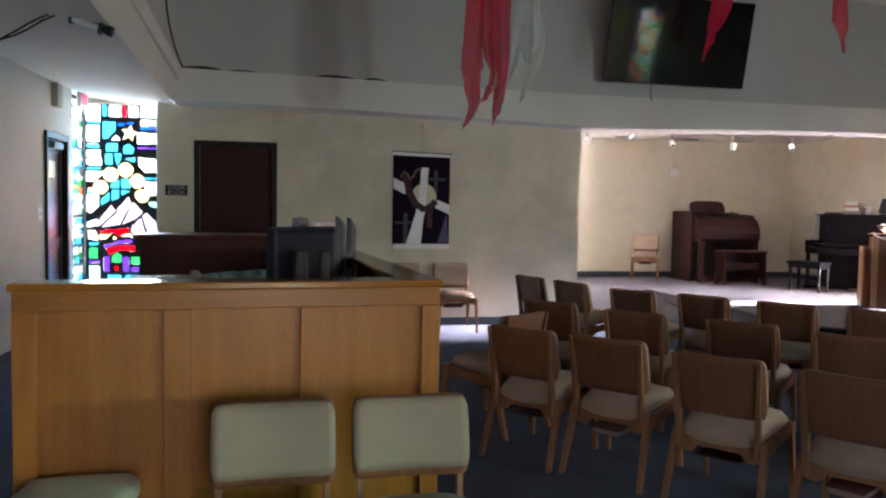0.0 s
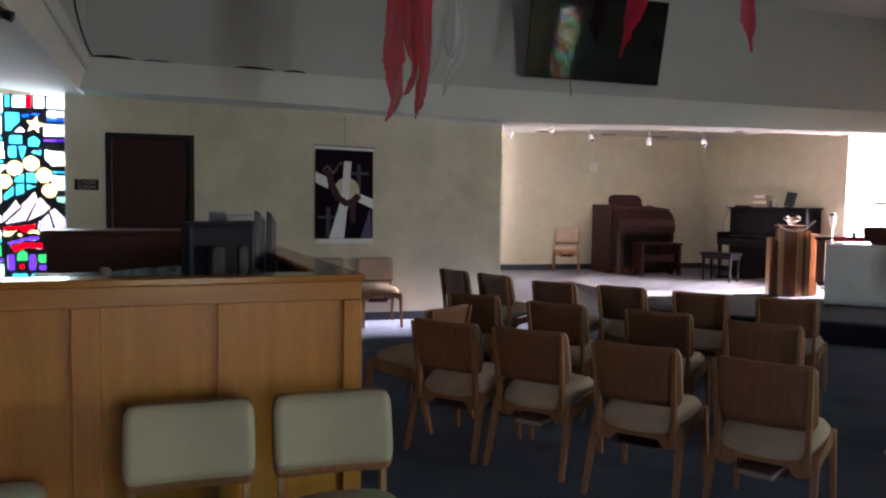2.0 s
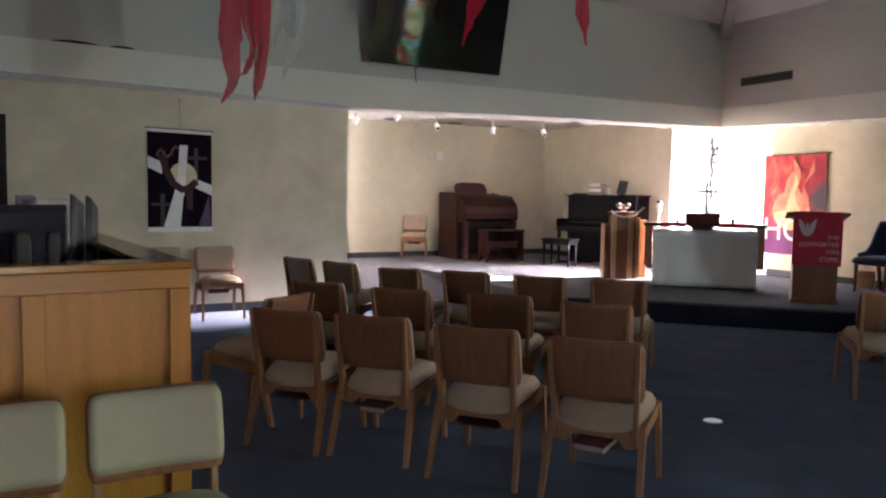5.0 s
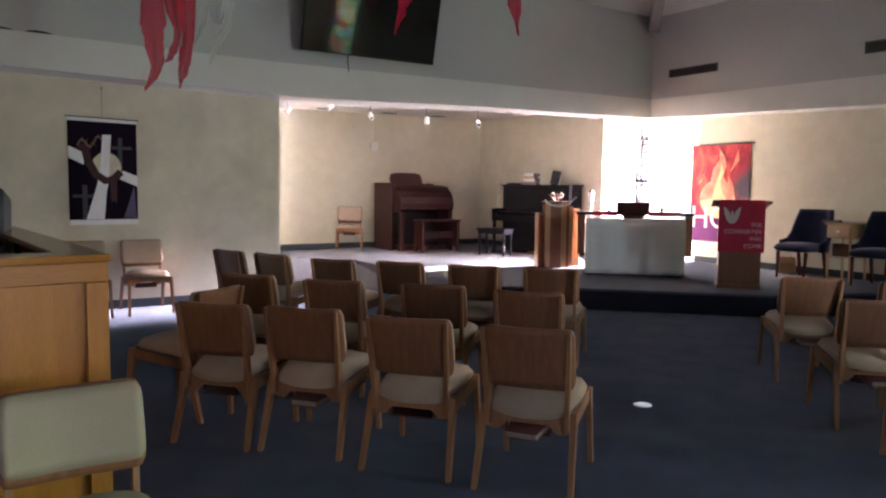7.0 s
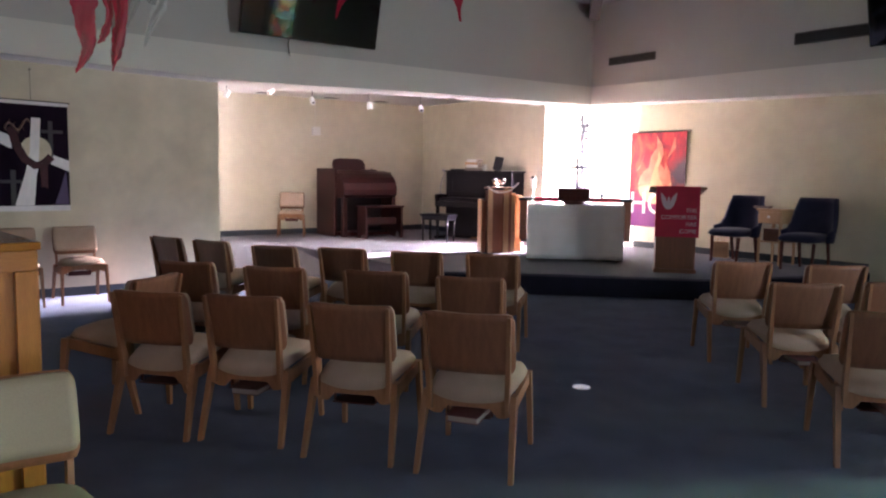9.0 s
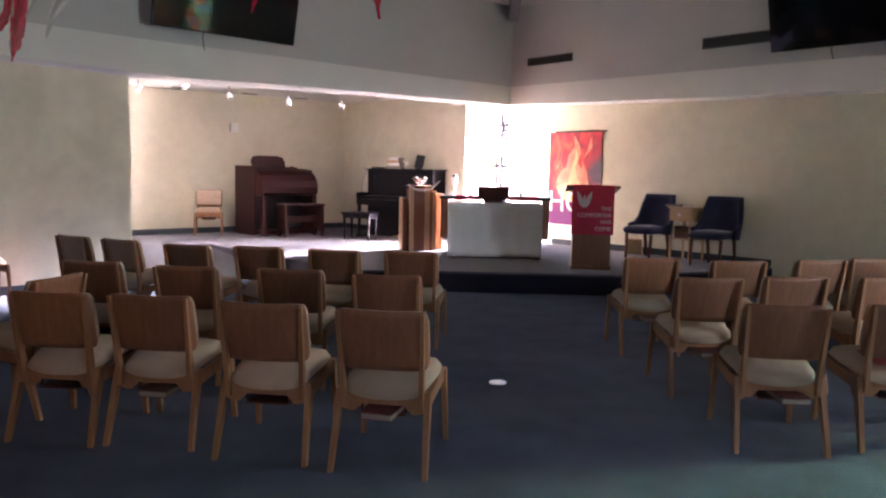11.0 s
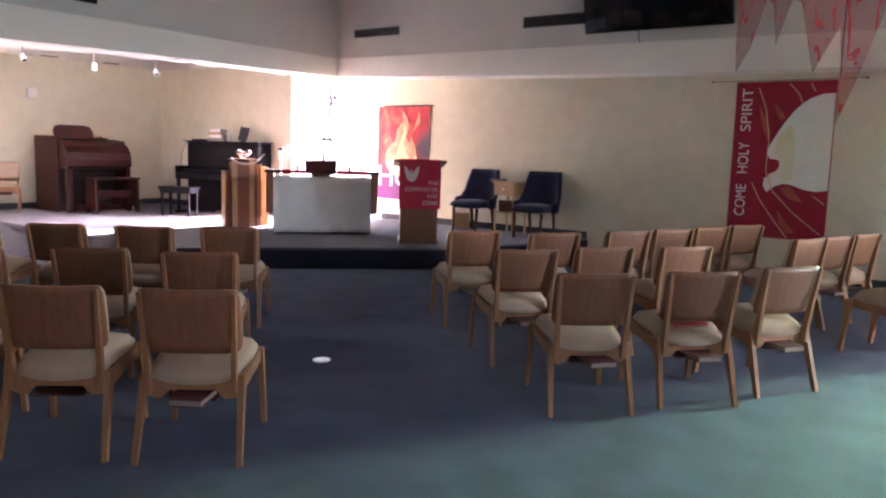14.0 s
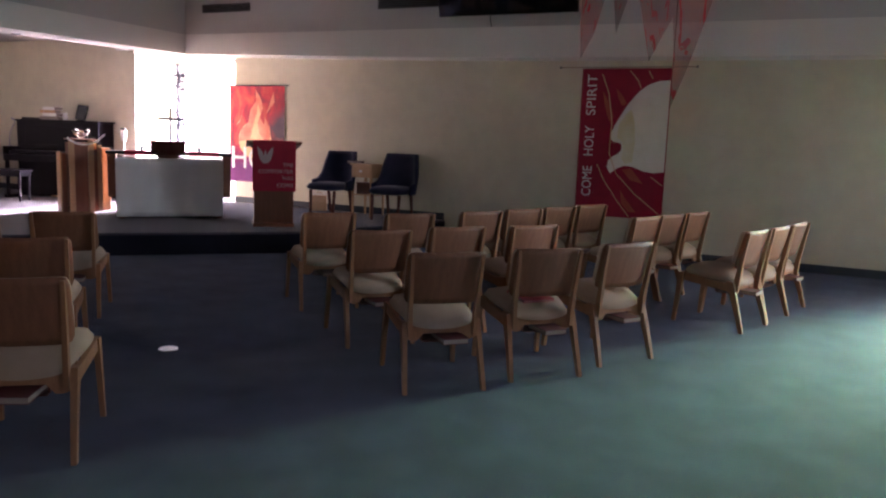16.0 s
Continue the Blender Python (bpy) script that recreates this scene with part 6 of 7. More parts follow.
# white disc standing in for a small patch of sunlight in the aisle
o = thing("floor_plate", "round white disc for a patch of sunlight on the aisle carpet", "outlet cover", pose(0, 0, 0.001))
b = bmesh.new()
loft(b, [[(r * math.cos(a), r * math.sin(a), z) for a in [2 * math.pi * i / 28 for i in range(28)]] for r, z in ((0.06, 0), (0.06, 0.004), (0.052, 0.007))])
part("plate", b, material("white_sun_spot", (0.92, 0.92, 0.93), 0.25), o)
part("rim", cyl(bmesh.new(), (0, 0, 0.0072), (0, 0, 0.009), 0.03, seg=20), M_WHITEMETAL, o)


# ---- the altar ----
M_BROWN = material("mid_brown_wood", (0.16, 0.058, 0.026), 0.45, second=(0.105, 0.036, 0.016), scale=3, stretch=(8, 8, 0.8), grain=0.3, bump_scale=40)
M_ORANGEWOOD = material("orange_brown_wood", (0.26, 0.088, 0.04), 0.35, second=(0.18, 0.055, 0.026), scale=3, stretch=(8, 8, 0.8), grain=0.3, bump_scale=40)
M_TAN = material("tan_wood", (0.5, 0.3, 0.16), 0.4, second=(0.42, 0.24, 0.12), scale=3, stretch=(8, 8, 0.8), grain=0.25, bump_scale=40)
# altar cloth's front, sides and back: shade put into a greyer white
M_CLOTHDIM = material("shaded_white_linen", (0.66, 0.675, 0.7), 0.9, second=(0.59, 0.605, 0.63), scale=5, bump=0.25, bump_scale=400)
ALT = pose(3.859, 3.845, DAIS, 0, 0, -43) @ Matrix.Diagonal((0.97, 1, 1, 1))
o = thing("altar", "altar table under a white cloth falling nearly to the floor", "altar", ALT)
part("tabletop", box(-0.66, 0.66, 0.02, 0.5, 0.73, 0.757), M_BROWN, o)
for sx in (-0.61, 0.61):
    for y in (0.07, 0.45):
        part("leg", box(sx - 0.035, sx + 0.035, y - 0.035, y + 0.035, 0, 0.73, bevel=0.004), M_BROWN, o)
b = bmesh.new()
nx, nz = 60, 10
def fold(x, q):
    return (0.004 + 0.010 * (1 - q)) * math.sin(x * 21 + 0.6 * math.sin(x * 7)) * (1 - q * 0.6)
fr = [[b.verts.new((-0.67 + 1.34 * i / nx, 0.0 - fold(i / nx * 1.34, j / nz) - 0.012 * (1 - j / nz), 0.03 + 0.735 * j / nz)) for j in range(nz + 1)] for i in range(nx + 1)]
bk = [[b.verts.new((-0.67 + 1.34 * i / nx, 0.008 - fold(i / nx * 1.34, j / nz) - 0.012 * (1 - j / nz), 0.03 + 0.735 * j / nz)) for j in range(nz + 1)] for i in range(nx + 1)]
for i in range(nx):
    for j in range(nz):
        b.faces.new((fr[i][j], fr[i + 1][j], fr[i + 1][j + 1], fr[i][j + 1]))
        b.faces.new((bk[i][j], bk[i][j + 1], bk[i + 1][j + 1], bk[i + 1][j]))
    b.faces.new((fr[i][0], bk[i][0], bk[i + 1][0], fr[i + 1][0]))
    b.faces.new((fr[i][nz], fr[i + 1][nz], bk[i + 1][nz], bk[i][nz]))
part("cloth_front", b, M_CLOTHDIM, o, "white linen cloth front in a shaded tone", smooth=True)
part("cloth_top", box(-0.671, 0.671, 0.0085, 0.52, 0.7585, 0.767, bevel=0.003), M_WHITECLOTH, o, "white cloth top in a lighter, sunlit tone")
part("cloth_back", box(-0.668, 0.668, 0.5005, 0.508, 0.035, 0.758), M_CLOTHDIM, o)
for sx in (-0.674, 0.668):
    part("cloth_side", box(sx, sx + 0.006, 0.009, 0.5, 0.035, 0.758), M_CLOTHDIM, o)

BT = ALT @ pose(0.024, 0.64, 0)
o = thing("communion_table", "dark wooden communion table with red runners", "table", BT)
part("tabletop", box(-0.84, 0.84, 0, 0.5, 0.80, 0.84, bevel=0.006), M_BLACK, o, "near-black table edge")
for sx in (-0.765, 0.765):
    part("end_panel", box(sx - 0.055, sx + 0.055, 0.02, 0.48, 0.23, 0.7999, bevel=0.004), M_BROWN, o)
part("pedestal", box(-0.42, 0.42, 0.1, 0.42, 0.0, 0.42, bevel=0.004), M_BROWN, o)
part("stretcher", box(-0.7095, 0.7095, 0.2, 0.24, 0.4205, 0.52), M_BROWN, o)
for x0, x1 in ((-0.6, -0.24), (0.2, 0.66)):
    part("runner", box(x0, x1, -0.006, 0.49, 0.8402, 0.846), M_RED, o, "crimson cloth runner")
    part("runner_drop", box(x0, x1, -0.008, -0.001, 0.79, 0.8401), M_RED, o, "crimson cloth runner")
CT, T2 = BT @ pose(-0.02, 0.2, 0.847), ALT @ pose(-0.02, 0.36, 0.768)
o = thing("wooden_planter", "squat dark wooden planter box on the altar cloth", "planter", T2)
b = bmesh.new()
loft(b, [[(sx * w, sy * d, z) for sx, sy in ((-1, -1), (1, -1), (1, 1), (-1, 1))] for z, w, d in ((0.0, 0.14, 0.1), (0.035, 0.14, 0.1), (0.04, 0.17, 0.12), (0.07, 0.215, 0.15), (0.21, 0.225, 0.16), (0.225, 0.22, 0.155))])
part("box", b, M_DARKWOOD, o)
part("soil", box(-0.2, 0.2, -0.14, 0.14, 0.2255, 0.23), M_DARKWOOD, o)
M_CROSS = material("blue_grey_iron", (0.06, 0.06, 0.085), 0.6, metal=0.0)
o = thing("altar_cross", "slender double iron cross standing in the planter", "cross", T2 @ pose(0.02, 0, 0.231))
part("upright", bar(bmesh.new(), (0.02, 0, 0), (0.02, 0, 0.43), 0.045, 0.03, 0.035, 0.025), M_CROSS, o)
part("crossbar", bar(bmesh.new(), (-0.14, -0.018, 0.285), (0.19, -0.018, 0.285), 0.03, 0.04, side=(0, 1, 0)), M_CROSS, o)
for x in (-0.35, 0.42):
    o = thing("altar_candle", "small glass candle cup on the red runner", "candle", CT @ pose(x, 0, 0.0), "altar candles")
    part("cup", cyl(bmesh.new(), (0, 0, 0), (0, 0, 0.06), 0.022, 0.027), M_CROSS, o)
    part("wax", cyl(bmesh.new(), (0, 0, 0.0605), (0, 0, 0.075), 0.012), M_WHITECLOTH, o)
# thorny iron spire in the window corner
o = thing("iron_spire", "tall thorny iron spire sculpture in the window corner", "sculpture", pose(6.1, 5.9, DAIS))
b = bmesh.new()
rnd = random.Random(8)
loft(b, [[(0.018 * math.sin(k * 1.7) + 0.032 * math.cos(2 * math.pi * q / 7), 0.018 * math.cos(k * 1.7) + 0.032 * math.sin(2 * math.pi * q / 7), 0.031 + 0.099 * k) for q in range(7)] for k in range(23)])
part("stem", b, M_CROSS, o)
for k in range(22):
    z, a = 0.7 + 0.068 * k, -0.6 + rnd.uniform(-0.5, 0.5) + (math.pi if k % 2 else 0)
    L = rnd.uniform(0.07, 0.12) * (1.4 if k < 6 else 1)
    part("thorn", cyl(bmesh.new(), (-L * math.cos(a) * 0.35, -L * math.sin(a) * 0.35, z), (L * math.cos(a), L * math.sin(a), z + rnd.uniform(-0.03, 0.05)), 0.026, 0.012, seg=6), M_CROSS, o)
part("crossbar", cyl(bmesh.new(), (-0.07, 0.08, 2.02), (0.07, -0.08, 2.02), 0.02, seg=7), M_CROSS, o)
part("base", cyl(bmesh.new(), (0, 0, 0), (0, 0, 0.03), 0.14, 0.12, seg=20), M_CROSS, o)
# paschal candle
o = thing("paschal_candle", "tall white candle on a slim stand by the window", "candle", pose(4.98, 5.92, DAIS))
part("stand", cyl(bmesh.new(), (0, 0, 0.02), (0, 0, 0.72), 0.016), M_GREYMETAL, o)
part("foot", cyl(bmesh.new(), (0, 0, 0), (0, 0, 0.03), 0.13, 0.11, seg=20), M_GREYMETAL, o)
part("neck", cyl(bmesh.new(), (0, 0, 0.7205), (0, 0, 0.95), 0.012), M_WHITEMETAL, o)
part("candle", cyl(bmesh.new(), (0, 0, 0.9505), (0, 0, 1.11), 0.035, 0.055, seg=18), M_WHITECLOTH, o, "white candle cup")
part("follower", cyl(bmesh.new(), (0, 0, 1.1105), (0, 0, 1.15), 0.05, 0.03), M_BLACK, o, "dark follower ring")

# ---- the font ----
FONT = pose(3.74, 5.32, DAIS, 0, 0, -28)
font = o = thing("baptismal_font", "tall wooden font with fluted corner posts and side wings", "font", FONT)
b = bmesh.new()
prism(b, [(-0.17, -0.1), (0.17, -0.1), (0.2, 0.05), (0.13, 0.22), (-0.13, 0.22), (-0.2, 0.05)], 0, 0.93)
part("column", b, M_ORANGEWOOD, o)
for x, y in ((-0.155, -0.115), (0.085, -0.12), (0.2, -0.05)):
    b = bmesh.new()
    bar(b, (x, y, 0), (x, y, 0.96 if x < 0.15 else 0.9), 0.07, 0.035)
    part("corner_post", b, M_TAN, o, "pale tan corner post")
part("left_wing", box(-0.262, -0.205, -0.04, 0.2, 0, 0.78, bevel=0.004), M_ORANGEWOOD, o)
part("left_wing_edge", box(-0.285, -0.264, -0.05, 0.2, 0, 0.8, bevel=0.004), M_TAN, o)
part("right_wing", box(0.245, 0.38, 0.1, 0.3, 0, 0.86, bevel=0.004), M_TAN, o)
part("top_plate", box(-0.19, 0.19, -0.13, 0.2, 0.9605, 0.98, bevel=0.004), M_BROWN, o)
o = thing("font_bowl", "clear glass bowl on the font catching the light", "bowl", FONT @ pose(0, 0.03, 0.981))
b = bmesh.new()
prof = [(0.05, 0.0), (0.05, 0.008), (0.025, 0.015), (0.06, 0.03), (0.1, 0.065), (0.115, 0.11), (0.105, 0.11), (0.09, 0.07), (0.05, 0.04), (0.005, 0.035)]
loft(b, [[(r * math.cos(a), r * math.sin(a), z) for a in [2 * math.pi * i / 24 for i in range(24)]] for r, z in prof])
M_GLASSBOWL = bpy.data.materials.new("clear_glass")
M_GLASSBOWL.use_nodes = True
_p = M_GLASSBOWL.node_tree.nodes["Principled BSDF"]
_p.inputs["Transmission Weight"].default_value, _p.inputs["Roughness"].default_value = 1.0, 0.04
part("bowl", b, M_GLASSBOWL, o, smooth=True)
for x in (-0.05, 0.06):
    b = bmesh.new()
    bmesh.ops.create_uvsphere(b, u_segments=14, v_segments=8, radius=0.042)
    bmesh.ops.transform(b, matrix=pose(x, -0.02, 0.085, 20, 30 * (1 if x > 0 else -1), 0) @ Matrix.Diagonal((0.6, 0.5, 1.25, 1)), verts=b.verts[:])
    part("shell", b, M_WHITEMETAL, o, "white scallop shell", smooth=True)
b = bmesh.new()
pts = [(-0.21 + 0.47 * k / 16, -0.012, 0.02 - 0.09 * math.sin(math.pi * (k / 16) ** 0.8) + (0.1 * max(0, k / 16 - 0.75) * 2.2)) for k in range(17)]
for p, q in zip(pts, pts[1:]):
    cyl(b, p, q, 0.011, seg=7)
bmesh.ops.transform(b, matrix=pose(0, -0.142, 0.975), verts=b.verts[:])
part("cord", b, M_WHITEMETAL, font, "white looped cord")

# ---- the lectern ----
LEC = pose(4.17, 2.445, DAIS, 0, 0, -49)
o = thing("lectern", "oak lectern with a wide sloping top", "lectern", LEC)
part("column", box(-0.235, 0.235, -0.17, 0.2, 0.05, 0.965, bevel=0.005), M_BROWN, o)
part("plinth", box(-0.25, 0.25, -0.185, 0.215, 0, 0.05, bevel=0.005), M_BROWN, o)
b = box(-0.33, 0.33, -0.26, 0.26, -0.018, 0.018, bevel=0.006)
bmesh.ops.transform(b, matrix=pose(0, 0, 1.012, -6, 0, 0), verts=b.verts[:])
part("top", b, M_BROWN, o)
part("lip", box(-0.28, 0.28, -0.2, 0.2, 0.965, 0.98, bevel=0.004), M_BROWN, o)
o = thing("lectern_cloth", "crimson lectern cloth with a white bird and lettering", "cloth", LEC @ pose(0, -0.283, 0))
b = cloth(0.51, 0.45, 1.06, 0.004, 1.5)
part("drop", b, M_RED, o)
part("fold", box(-0.255, 0.255, 0.004, 0.05, 1.0575, 1.061), M_RED, o)
M_CLOTHWHITE = material("silver_applique", (0.42, 0.36, 0.38), 0.6, second=(0.34, 0.28, 0.3), scale=12)
for _k in (-1, 1):
    flat("wing", [(-0.1075 + _k * x, z) for x, z in ((0.095, 0.985), (0.085, 0.9), (0.062, 0.83), (0.03, 0.79), (0.006, 0.78), (0.014, 0.86), (0.034, 0.92), (0.066, 0.96))][::_k], M_CLOTHWHITE, o, 0.008, label="silver applique wing")
flat("body", [(-0.1075 + x, z) for x, z in ((0, 0.945), (-0.016, 0.9), (-0.021, 0.85), (-0.013, 0.8), (0, 0.785), (0.013, 0.8), (0.021, 0.85), (0.016, 0.9))], M_CLOTHWHITE, o, 0.0105, label="silver applique body of a bird")
for t, z in (("THE", 0.748), ("COMFORTER", 0.667), ("HAS", 0.587), ("COME", 0.5)):
    text(t, 0.07, M_CLOTHWHITE, o, pose(0.225, -0.009, z, 90, 0, 0), "RIGHT")
M_PAPERBAG = material("brown_paper", (0.42, 0.27, 0.15), 0.85, second=(0.36, 0.22, 0.12), scale=6, amount=0.8)
o = thing("paper_bag", "brown paper carrier bag on the platform", "bag", pose(6.22, 3.17, DAIS, 0, 0, -62))
b = bmesh.new()
loft(b, [[(sx * w, sy * d, z) for sx, sy in ((-1, -1), (1, -1), (1, 1), (-1, 1))] for z, w, d in ((0, 0.115, 0.07), (0.14, 0.113, 0.066), (0.23, 0.105, 0.045))])
part("body", b, M_PAPERBAG, o)
b = bmesh.new()
pts = [(-0.05, -0.044, 0.23), (-0.045, -0.046, 0.27), (0, -0.048, 0.29), (0.045, -0.046, 0.27), (0.05, -0.044, 0.23)]
for p, q in zip(pts, pts[1:]):
    cyl(b, p, q, 0.004, seg=6)
part("handle", b, M_PAPERBAG, o)


def side_chair(m):
    """Navy upholstered chair with a curved sweep-armed back, facing -y."""
    o = thing("upholstered_chair", "navy velvet chair with a swept back and dark legs", "chair", m, "altar chairs")
    for sx in (-1, 1):
        b = bmesh.new()
        bar(b, (sx * 0.2, -0.22, 0), (sx * 0.21, -0.2, 0.36), 0.025, 0.025, 0.035, 0.035)
        part("front_leg", b, M_DARKWOOD, o)
        b = bmesh.new()
        bar(b, (sx * 0.19, 0.27, 0), (sx * 0.19, 0.2, 0.38), 0.025, 0.03, 0.035, 0.04)
        part("back_leg", b, M_DARKWOOD, o)
    part("seat", cushion(bmesh.new(), 0.268, 0.28, 0, -0.03, 0.405, 0.12, 0.02), M_NAVY, o, smooth=True)
    b = bmesh.new()
    n, k = 18, 8
    gi, go = [], []
    for i in range(n + 1):
        a = math.pi * (i / n) 
        u = math.cos(a)
        side = abs(u)
        top = 0.925 - 0.43 * max(0, (side - 0.84) / 0.16) ** 0.6
        ri, ro = [], []
        for j in range(k + 1):
            q = j / k
            z = 0.36 + (top - 0.36) * q
            flare = 1 + 0.06 * q
            yb = -0.03 + 0.27 * math.sin(a) ** 0.5 + 0.1 * q * math.sin(a)
            ri.append(b.verts.new((0.265 * u * flare, yb, z)))
            ro.append(b.verts.new((0.315 * u * flare, yb + 0.05 * math.sin(a) + 0.004, z)))
        gi.append(ri)
        go.append(ro)
    for i in range(n):
        for j in range(k):
            b.faces.new((gi[i][j], gi[i][j + 1], gi[i + 1][j + 1], gi[i + 1][j]))
            b.faces.new((go[i][j], go[i + 1][j], go[i + 1][j + 1], go[i][j + 1]))
        b.faces.new((gi[i][k], go[i][k], go[i + 1][k], gi[i + 1][k]))
        b.faces.new((gi[i][0], gi[i + 1][0], go[i + 1][0], go[i][0]))
    for i in (0, n):
        for j in range(k):
            b.faces.new((gi[i][j], go[i][j], go[i][j + 1], gi[i][j + 1]))
    part("backrest", b, M_NAVY, o, smooth=True)
    return o


_sc = side_chair(pose(5.84, 2.71, DAIS, 0, 0, -92))
copy_thing(_sc, pose(5.845, 1.68, DAIS, 0, 0, -88))
o = thing("side_table", "small pale wooden side table with one drawer", "table", pose(6.12, 2.24, DAIS, 0, 0, -96))
part("tabletop", box(-0.2, 0.2, -0.2, 0.18, 0.735, 0.76, bevel=0.004), M_TAN, o)
part("drawer_case", box(-0.18, 0.18, -0.17, 0.16, 0.56, 0.7349), M_TAN, o)
d = part("drawer_front", box(-0.165, 0.165, -0.182, -0.1705, 0.575, 0.72, bevel=0.003), M_TAN, o)
part("knob", cyl(bmesh.new(), (0, -0.182, 0.65), (0, -0.205, 0.65), 0.014, 0.018), M_WHITEMETAL, d, "small white knob")
for sx in (-0.165, 0.165):
    for y in (-0.155, 0.145):
        b = bmesh.new()
        bar(b, (sx, y, 0), (sx, y, 0.56), 0.022, 0.022, 0.034, 0.034)
        part("leg", b, M_TAN, o)
part("shelf", box(-0.15, 0.15, -0.14, 0.13, 0.3, 0.318), M_TAN, o)
o = thing("storage_box", "dark brown box on the side table's shelf", "box", pose(6.12, 2.24, DAIS + 0.319, 0, 0, -96))
part("body", box(-0.13, 0.13, -0.12, 0.11, 0, 0.14, bevel=0.006), M_BROWN, o)
part("lid", box(-0.134, 0.134, -0.124, 0.114, 0.1405, 0.165, bevel=0.005), M_BROWN, o)
book("dark book lying on the side table", pose(6.08, 2.32, DAIS + 0.761, 0, 0, 20), M_BIBLE, 0.16, 0.22, 0.03)

# ---- organ, piano and their benches ----
M_ORGAN = material("red_brown_organ_veneer", (0.042, 0.0085, 0.0075), 0.38, spec=0.28, second=(0.025, 0.005, 0.005), scale=3, stretch=(8, 8, 0.8), grain=0.3, bump_scale=40)
o = thing("organ", "red-brown wooden organ console with a rounded fall", "organ", pose(3.5, 9.0, DAIS, 0, 0, 0))
part("left_side", box(-0.63, -0.585, -0.1, 0.62, 0, 1.24, bevel=0.006), M_ORGAN, o)
part("right_side", box(0.535, 0.58, -0.1, 0.62, 0, 1.18, bevel=0.006), M_ORGAN, o)
b = bmesh.new()
prof = [(0.6, 0.7), (0.6, 1.2), (0.1, 1.2), (0.0, 1.19), (-0.14, 1.15), (-0.26, 1.08), (-0.34, 0.98), (-0.37, 0.86), (-0.36, 0.76), (-0.3, 0.72), (-0.05, 0.7)]
loft(b, [[(x, y, z) for y, z in prof] for x in (-0.584, 0.534)])
part("console_case", b, M_ORGAN, o, smooth=False)
part("cornice", box(-0.584, 0.3, -0.04, 0.6, 1.2005, 1.225, bevel=0.006), M_ORGAN, o)
part("lower_panel", box(-0.584, 0.534, 0.18, 0.22, 0.06, 0.7), M_BLACK, o, "black knee panel")
part("plinth", box(-0.584, 0.534, 0.1, 0.58, 0.0, 0.06), M_ORGAN, o)
for sx in (-0.54, 0.49):
    part("console_leg", box(sx - 0.045, sx + 0.045, -0.33, -0.25, 0, 0.72, bevel=0.006), M_ORGAN, o)
b = bmesh.new()
prof = [(-0.33, 1.226), (0.33, 1.226), (0.34, 1.32), (0.3, 1.4), (0.2, 1.425), (-0.2, 1.425), (-0.3, 1.4), (-0.34, 1.32)]
loft(b, [[(x - 0.24, y + (z - 1.226) * 0.3, z) for x, z in prof] for y in (0.05, 0.08)])
part("music_rack", b, M_ORGAN, o, "shaped music rack")
part("pedal_board", box(-0.42, 0.42, -0.3, 0.17, 0.02, 0.07), M_DARKWOOD, o)
for k in range(10):
    part("pedal", box(-0.4 + 0.08 * k, -0.37 + 0.08 * k, -0.32, 0.12, 0.0705, 0.09), M_DARKWOOD if k % 5 in (0, 2) else M_BLACK, o)
part("lamp_knob", cyl(bmesh.new(), (0.2, 0.0, 1.2255), (0.2, 0.0, 1.25), 0.02, 0.014), M_GREYMETAL, o)
o = thing("organ_bench", "red-brown wooden organ bench with solid ends", "bench", pose(3.52, 8.38, DAIS, 0, 0, 0))
part("seat", box(-0.42, 0.42, -0.16, 0.16, 0.545, 0.58, bevel=0.006), M_ORGAN, o)
for sx in (-0.39, 0.35):
    b = bmesh.new()
    loft(b, [[(x, y, z) for y, z in ((-0.16, 0), (-0.1, 0), (-0.06, 0.1), (0.06, 0.1), (0.1, 0), (0.16, 0), (0.15, 0.545), (-0.15, 0.545))] for x in (sx, sx + 0.04)])
    part("end_panel", b, M_ORGAN, o)
part("stretcher", box(-0.349, 0.349, 0.0, 0.03, 0.24, 0.36), M_ORGAN, o)

M_PIANO = material("black_piano_lacquer", (0.0045, 0.0035, 0.006), 0.3, second=(0.006, 0.005, 0.008), spec=0.07, scale=3)
PI = pose(4.8, 7.17, DAIS, 0, 0, -75)
o = thing("upright_piano", "black upright piano with its fallboard shut", "piano", PI)
part("case", box(-0.72, 0.72, 0.0, 0.4, 0.02, 1.2, bevel=0.006), M_PIANO, o)
part("lid", box(-0.745, 0.745, -0.03, 0.42, 1.2, 1.23, bevel=0.006), M_PIANO, o)
part("keybed", box(-0.72, 0.72, -0.32, 0.0, 0.58, 0.68, bevel=0.006), M_PIANO, o)
part("fallboard", box(-0.64, 0.64, -0.3, -0.001, 0.6805, 0.745, bevel=0.02), M_PIANO, o)
for sx in (-0.72, 0.66):
    part("cheek", box(sx, sx + 0.06, -0.33, -0.001, 0.6805, 0.8, bevel=0.01), M_PIANO, o)
    b = bmesh.new()
    loft(b, [[(sx + 0.03 + r * math.cos(a), -0.27 + r * math.sin(a), z) for a in [2 * math.pi * i / 12 for i in range(12)]] for z, r in ((0.05, 0.03), (0.15, 0.022), (0.3, 0.03), (0.45, 0.035), (0.58, 0.03))])
    part("front_leg", b, M_PIANO, o)
    part("toe_block", box(sx, sx + 0.06, -0.33, 0.0, 0.0, 0.05, bevel=0.006), M_PIANO, o)
part("music_shelf", box(-0.55, 0.55, -0.02, -0.001, 0.85, 1.12, bevel=0.004), M_PIANO, o)
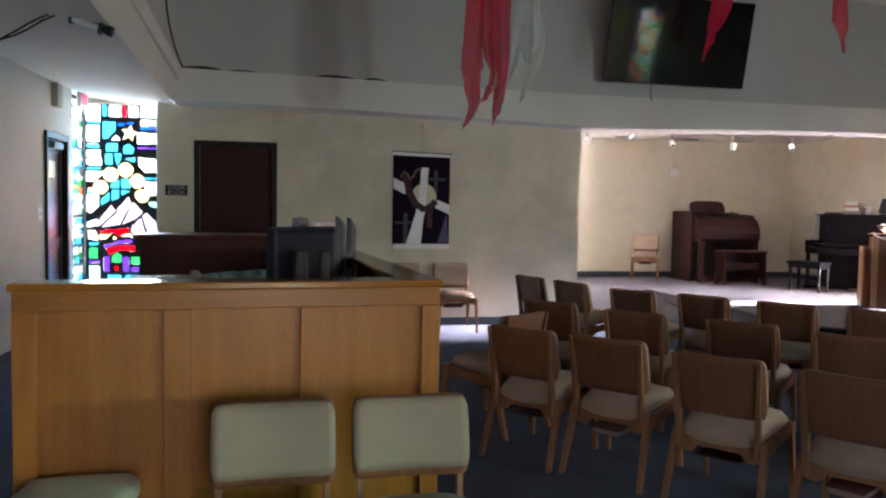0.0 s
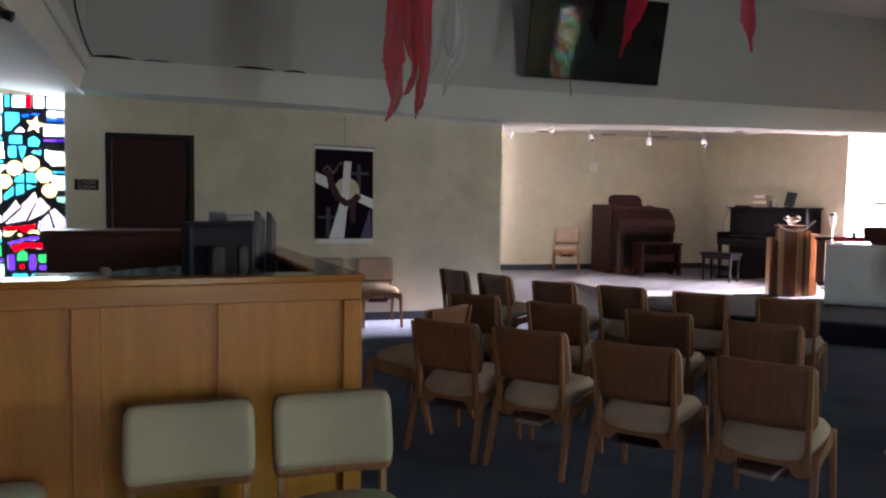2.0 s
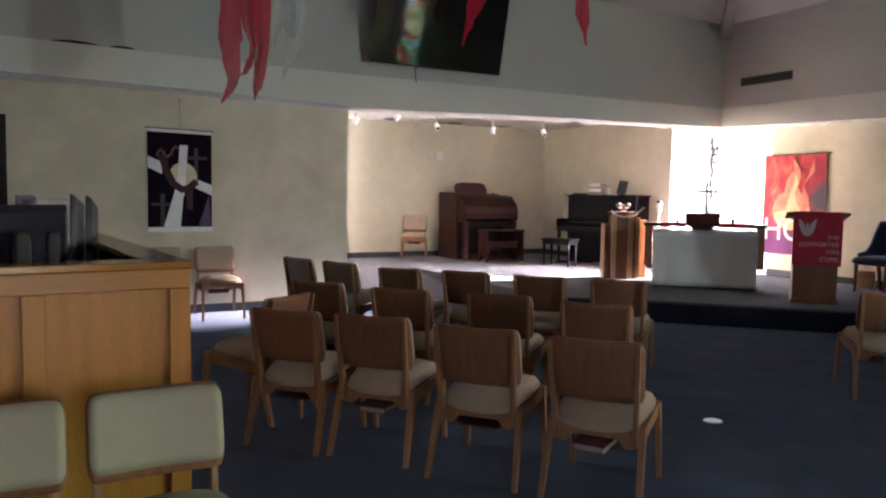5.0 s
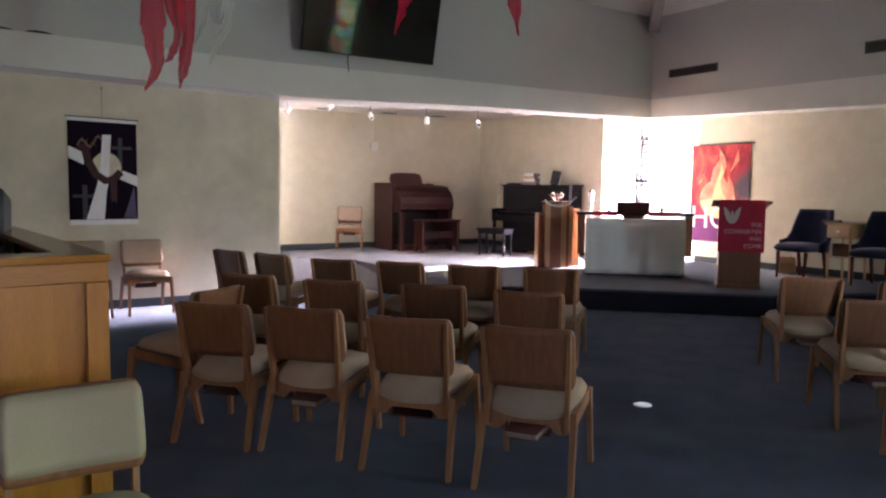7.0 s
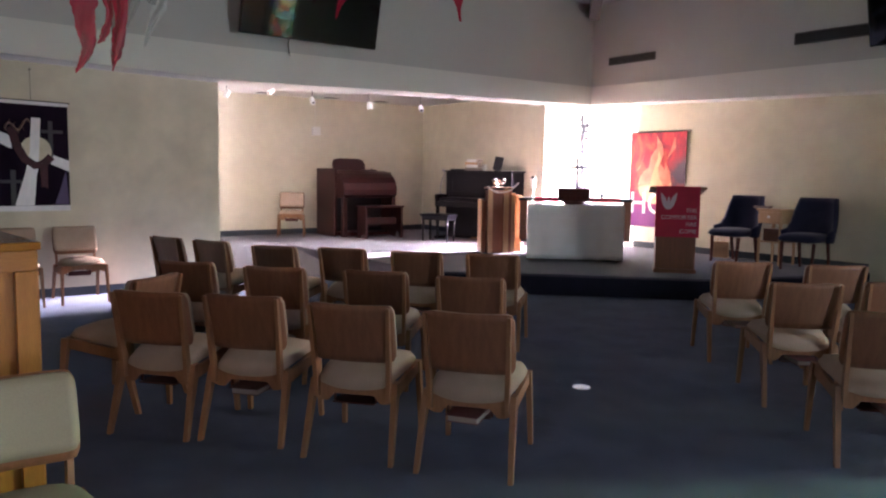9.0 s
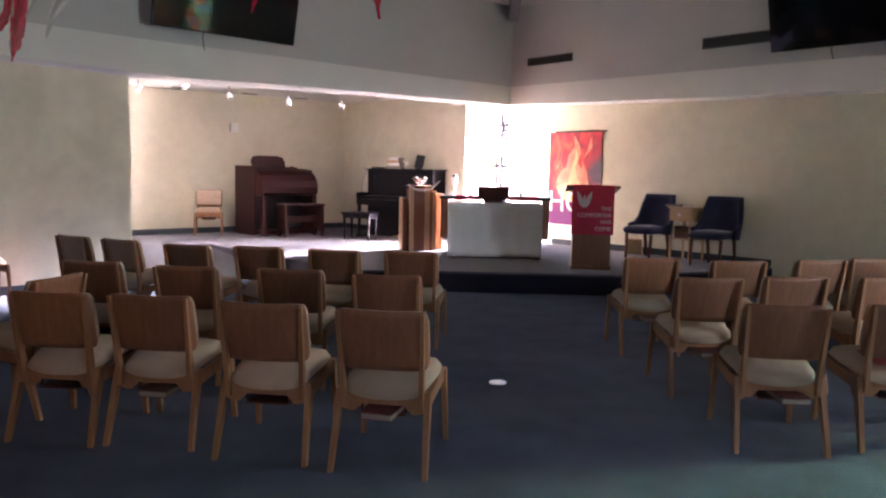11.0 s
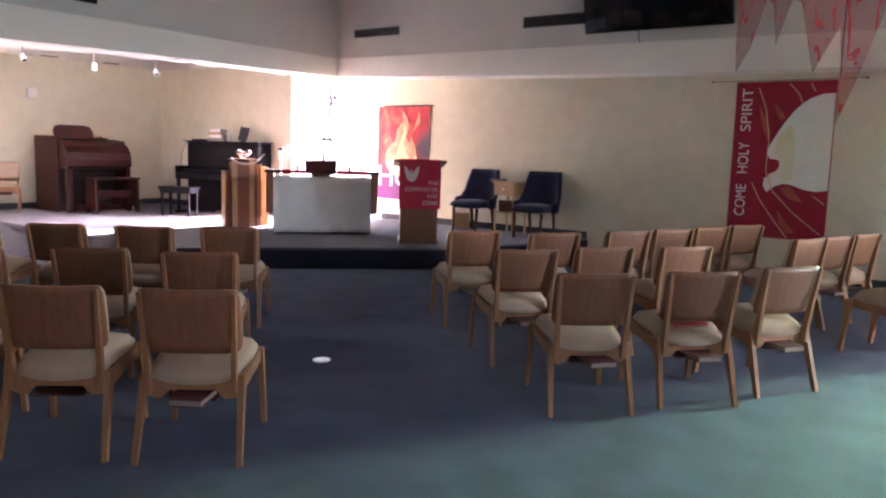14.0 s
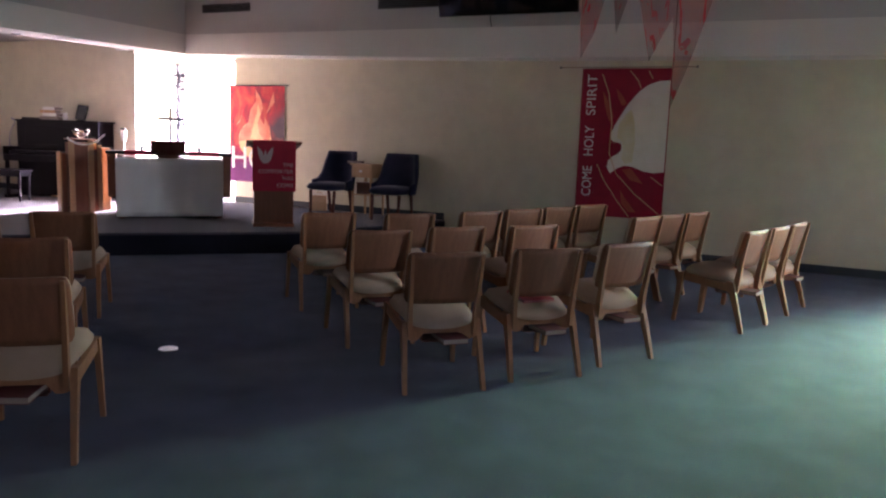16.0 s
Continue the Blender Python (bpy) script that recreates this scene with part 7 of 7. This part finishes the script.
for x in (-0.06, 0.0, 0.06):
    part("pedal", box(x - 0.012, x + 0.012, -0.09, -0.001, 0.03, 0.045), M_GOLDCORD, o, "small brass pedal")
o = thing("piano_bench", "dark wooden piano bench with turned legs", "bench", PI @ pose(-0.3, -0.72, 0, 0, 0, 8) @ Matrix.Diagonal((0.8, 0.95, 0.95, 1)))
part("seat", box(-0.36, 0.36, -0.18, 0.18, 0.46, 0.5, bevel=0.008), M_PIANO, o)
part("apron", box(-0.33, 0.33, -0.15, 0.15, 0.39, 0.46), M_PIANO, o)
for sx in (-0.3, 0.3):
    for y in (-0.125, 0.125):
        b = bmesh.new()
        loft(b, [[(sx + r * math.cos(a), y + r * math.sin(a), z) for a in [2 * math.pi * i / 12 for i in range(12)]] for z, r in ((0, 0.015), (0.1, 0.024), (0.2, 0.018), (0.3, 0.03), (0.39, 0.028))])
        part("leg", b, M_PIANO, o)
PT = PI @ pose(0, 0.18, 1.231)
_z = 0.0
for x, r, w, d, h, lab, c in ((-0.2, 5, 0.3, 0.22, 0.055, "thick pale hymnal on the piano lid", M_PAGES), (-0.19, -8, 0.27, 0.2, 0.05, "white music book in the stack on the piano", M_WHITECLOTH), (-0.22, 12, 0.24, 0.2, 0.045, "tan music book in the stack on the piano", M_TAN), (-0.2, -4, 0.22, 0.19, 0.05, "pale music book topping the stack on the piano", M_WHITECLOTH)):
    book(lab, PT @ pose(x, -0.1, _z, 0, 0, r), c, w, d, h, "music books")
    _z += h + 0.001
book("black folder lying on the piano lid", PT @ pose(-0.54, -0.08, 0, 0, 0, 30), M_BLACK, 0.26, 0.2, 0.03, "music books")
o = thing("piano_lamp", "slim silver gooseneck lamp at the piano's end", "lamp", PI @ pose(-0.69, -0.2, 0.801))
pts = [(0, 0, 0.004), (0.0, 0.0, 0.1), (-0.012, 0.03, 0.2), (-0.008, 0.08, 0.3), (0.006, 0.12, 0.36), (0.02, 0.1, 0.41)]
b = bmesh.new()
for p, q in zip(pts, pts[1:]):
    cyl(b, p, q, 0.009, seg=8)
part("neck", b, M_SILVER, o)
part("clip", box(-0.02, 0.02, -0.03, 0.03, 0, 0.012, bevel=0.003), M_SILVER, o)
part("shade", cyl(bmesh.new(), (0.02, 0.1, 0.41), (0.03, 0.04, 0.43), 0.012, 0.022, seg=10), M_SILVER, o)
o = thing("picture_frame", "dark picture frame standing on the piano", "picture frame", PT @ pose(0.28, 0, 0, 0, 0, 12))
b = box(-0.08, 0.08, -0.01, 0.01, 0, 0.24, bevel=0.003)
bmesh.ops.transform(b, matrix=pose(0, 0, 0.015, -14, 8, 0), verts=b.verts[:])
part("frame", b, M_BLACK, o)
part("easel", cyl(bmesh.new(), (0.0, 0.1, 0.0), (0, 0.03, 0.14), 0.008), M_BLACK, o)
part("foot", box(-0.05, 0.05, -0.03, 0.03, 0, 0.014, bevel=0.003), M_BLACK, o)
o = thing("glass_vase", "small clear vase on the piano lid", "vase", PT @ pose(0.02, 0, 0))
b = bmesh.new()
loft(b, [[(r * math.cos(a), r * math.sin(a), z) for a in [2 * math.pi * i / 16 for i in range(16)]] for r, z in ((0.03, 0.0), (0.045, 0.04), (0.03, 0.09), (0.04, 0.12))])
part("vase", b, M_WHITEMETAL, o, smooth=True)
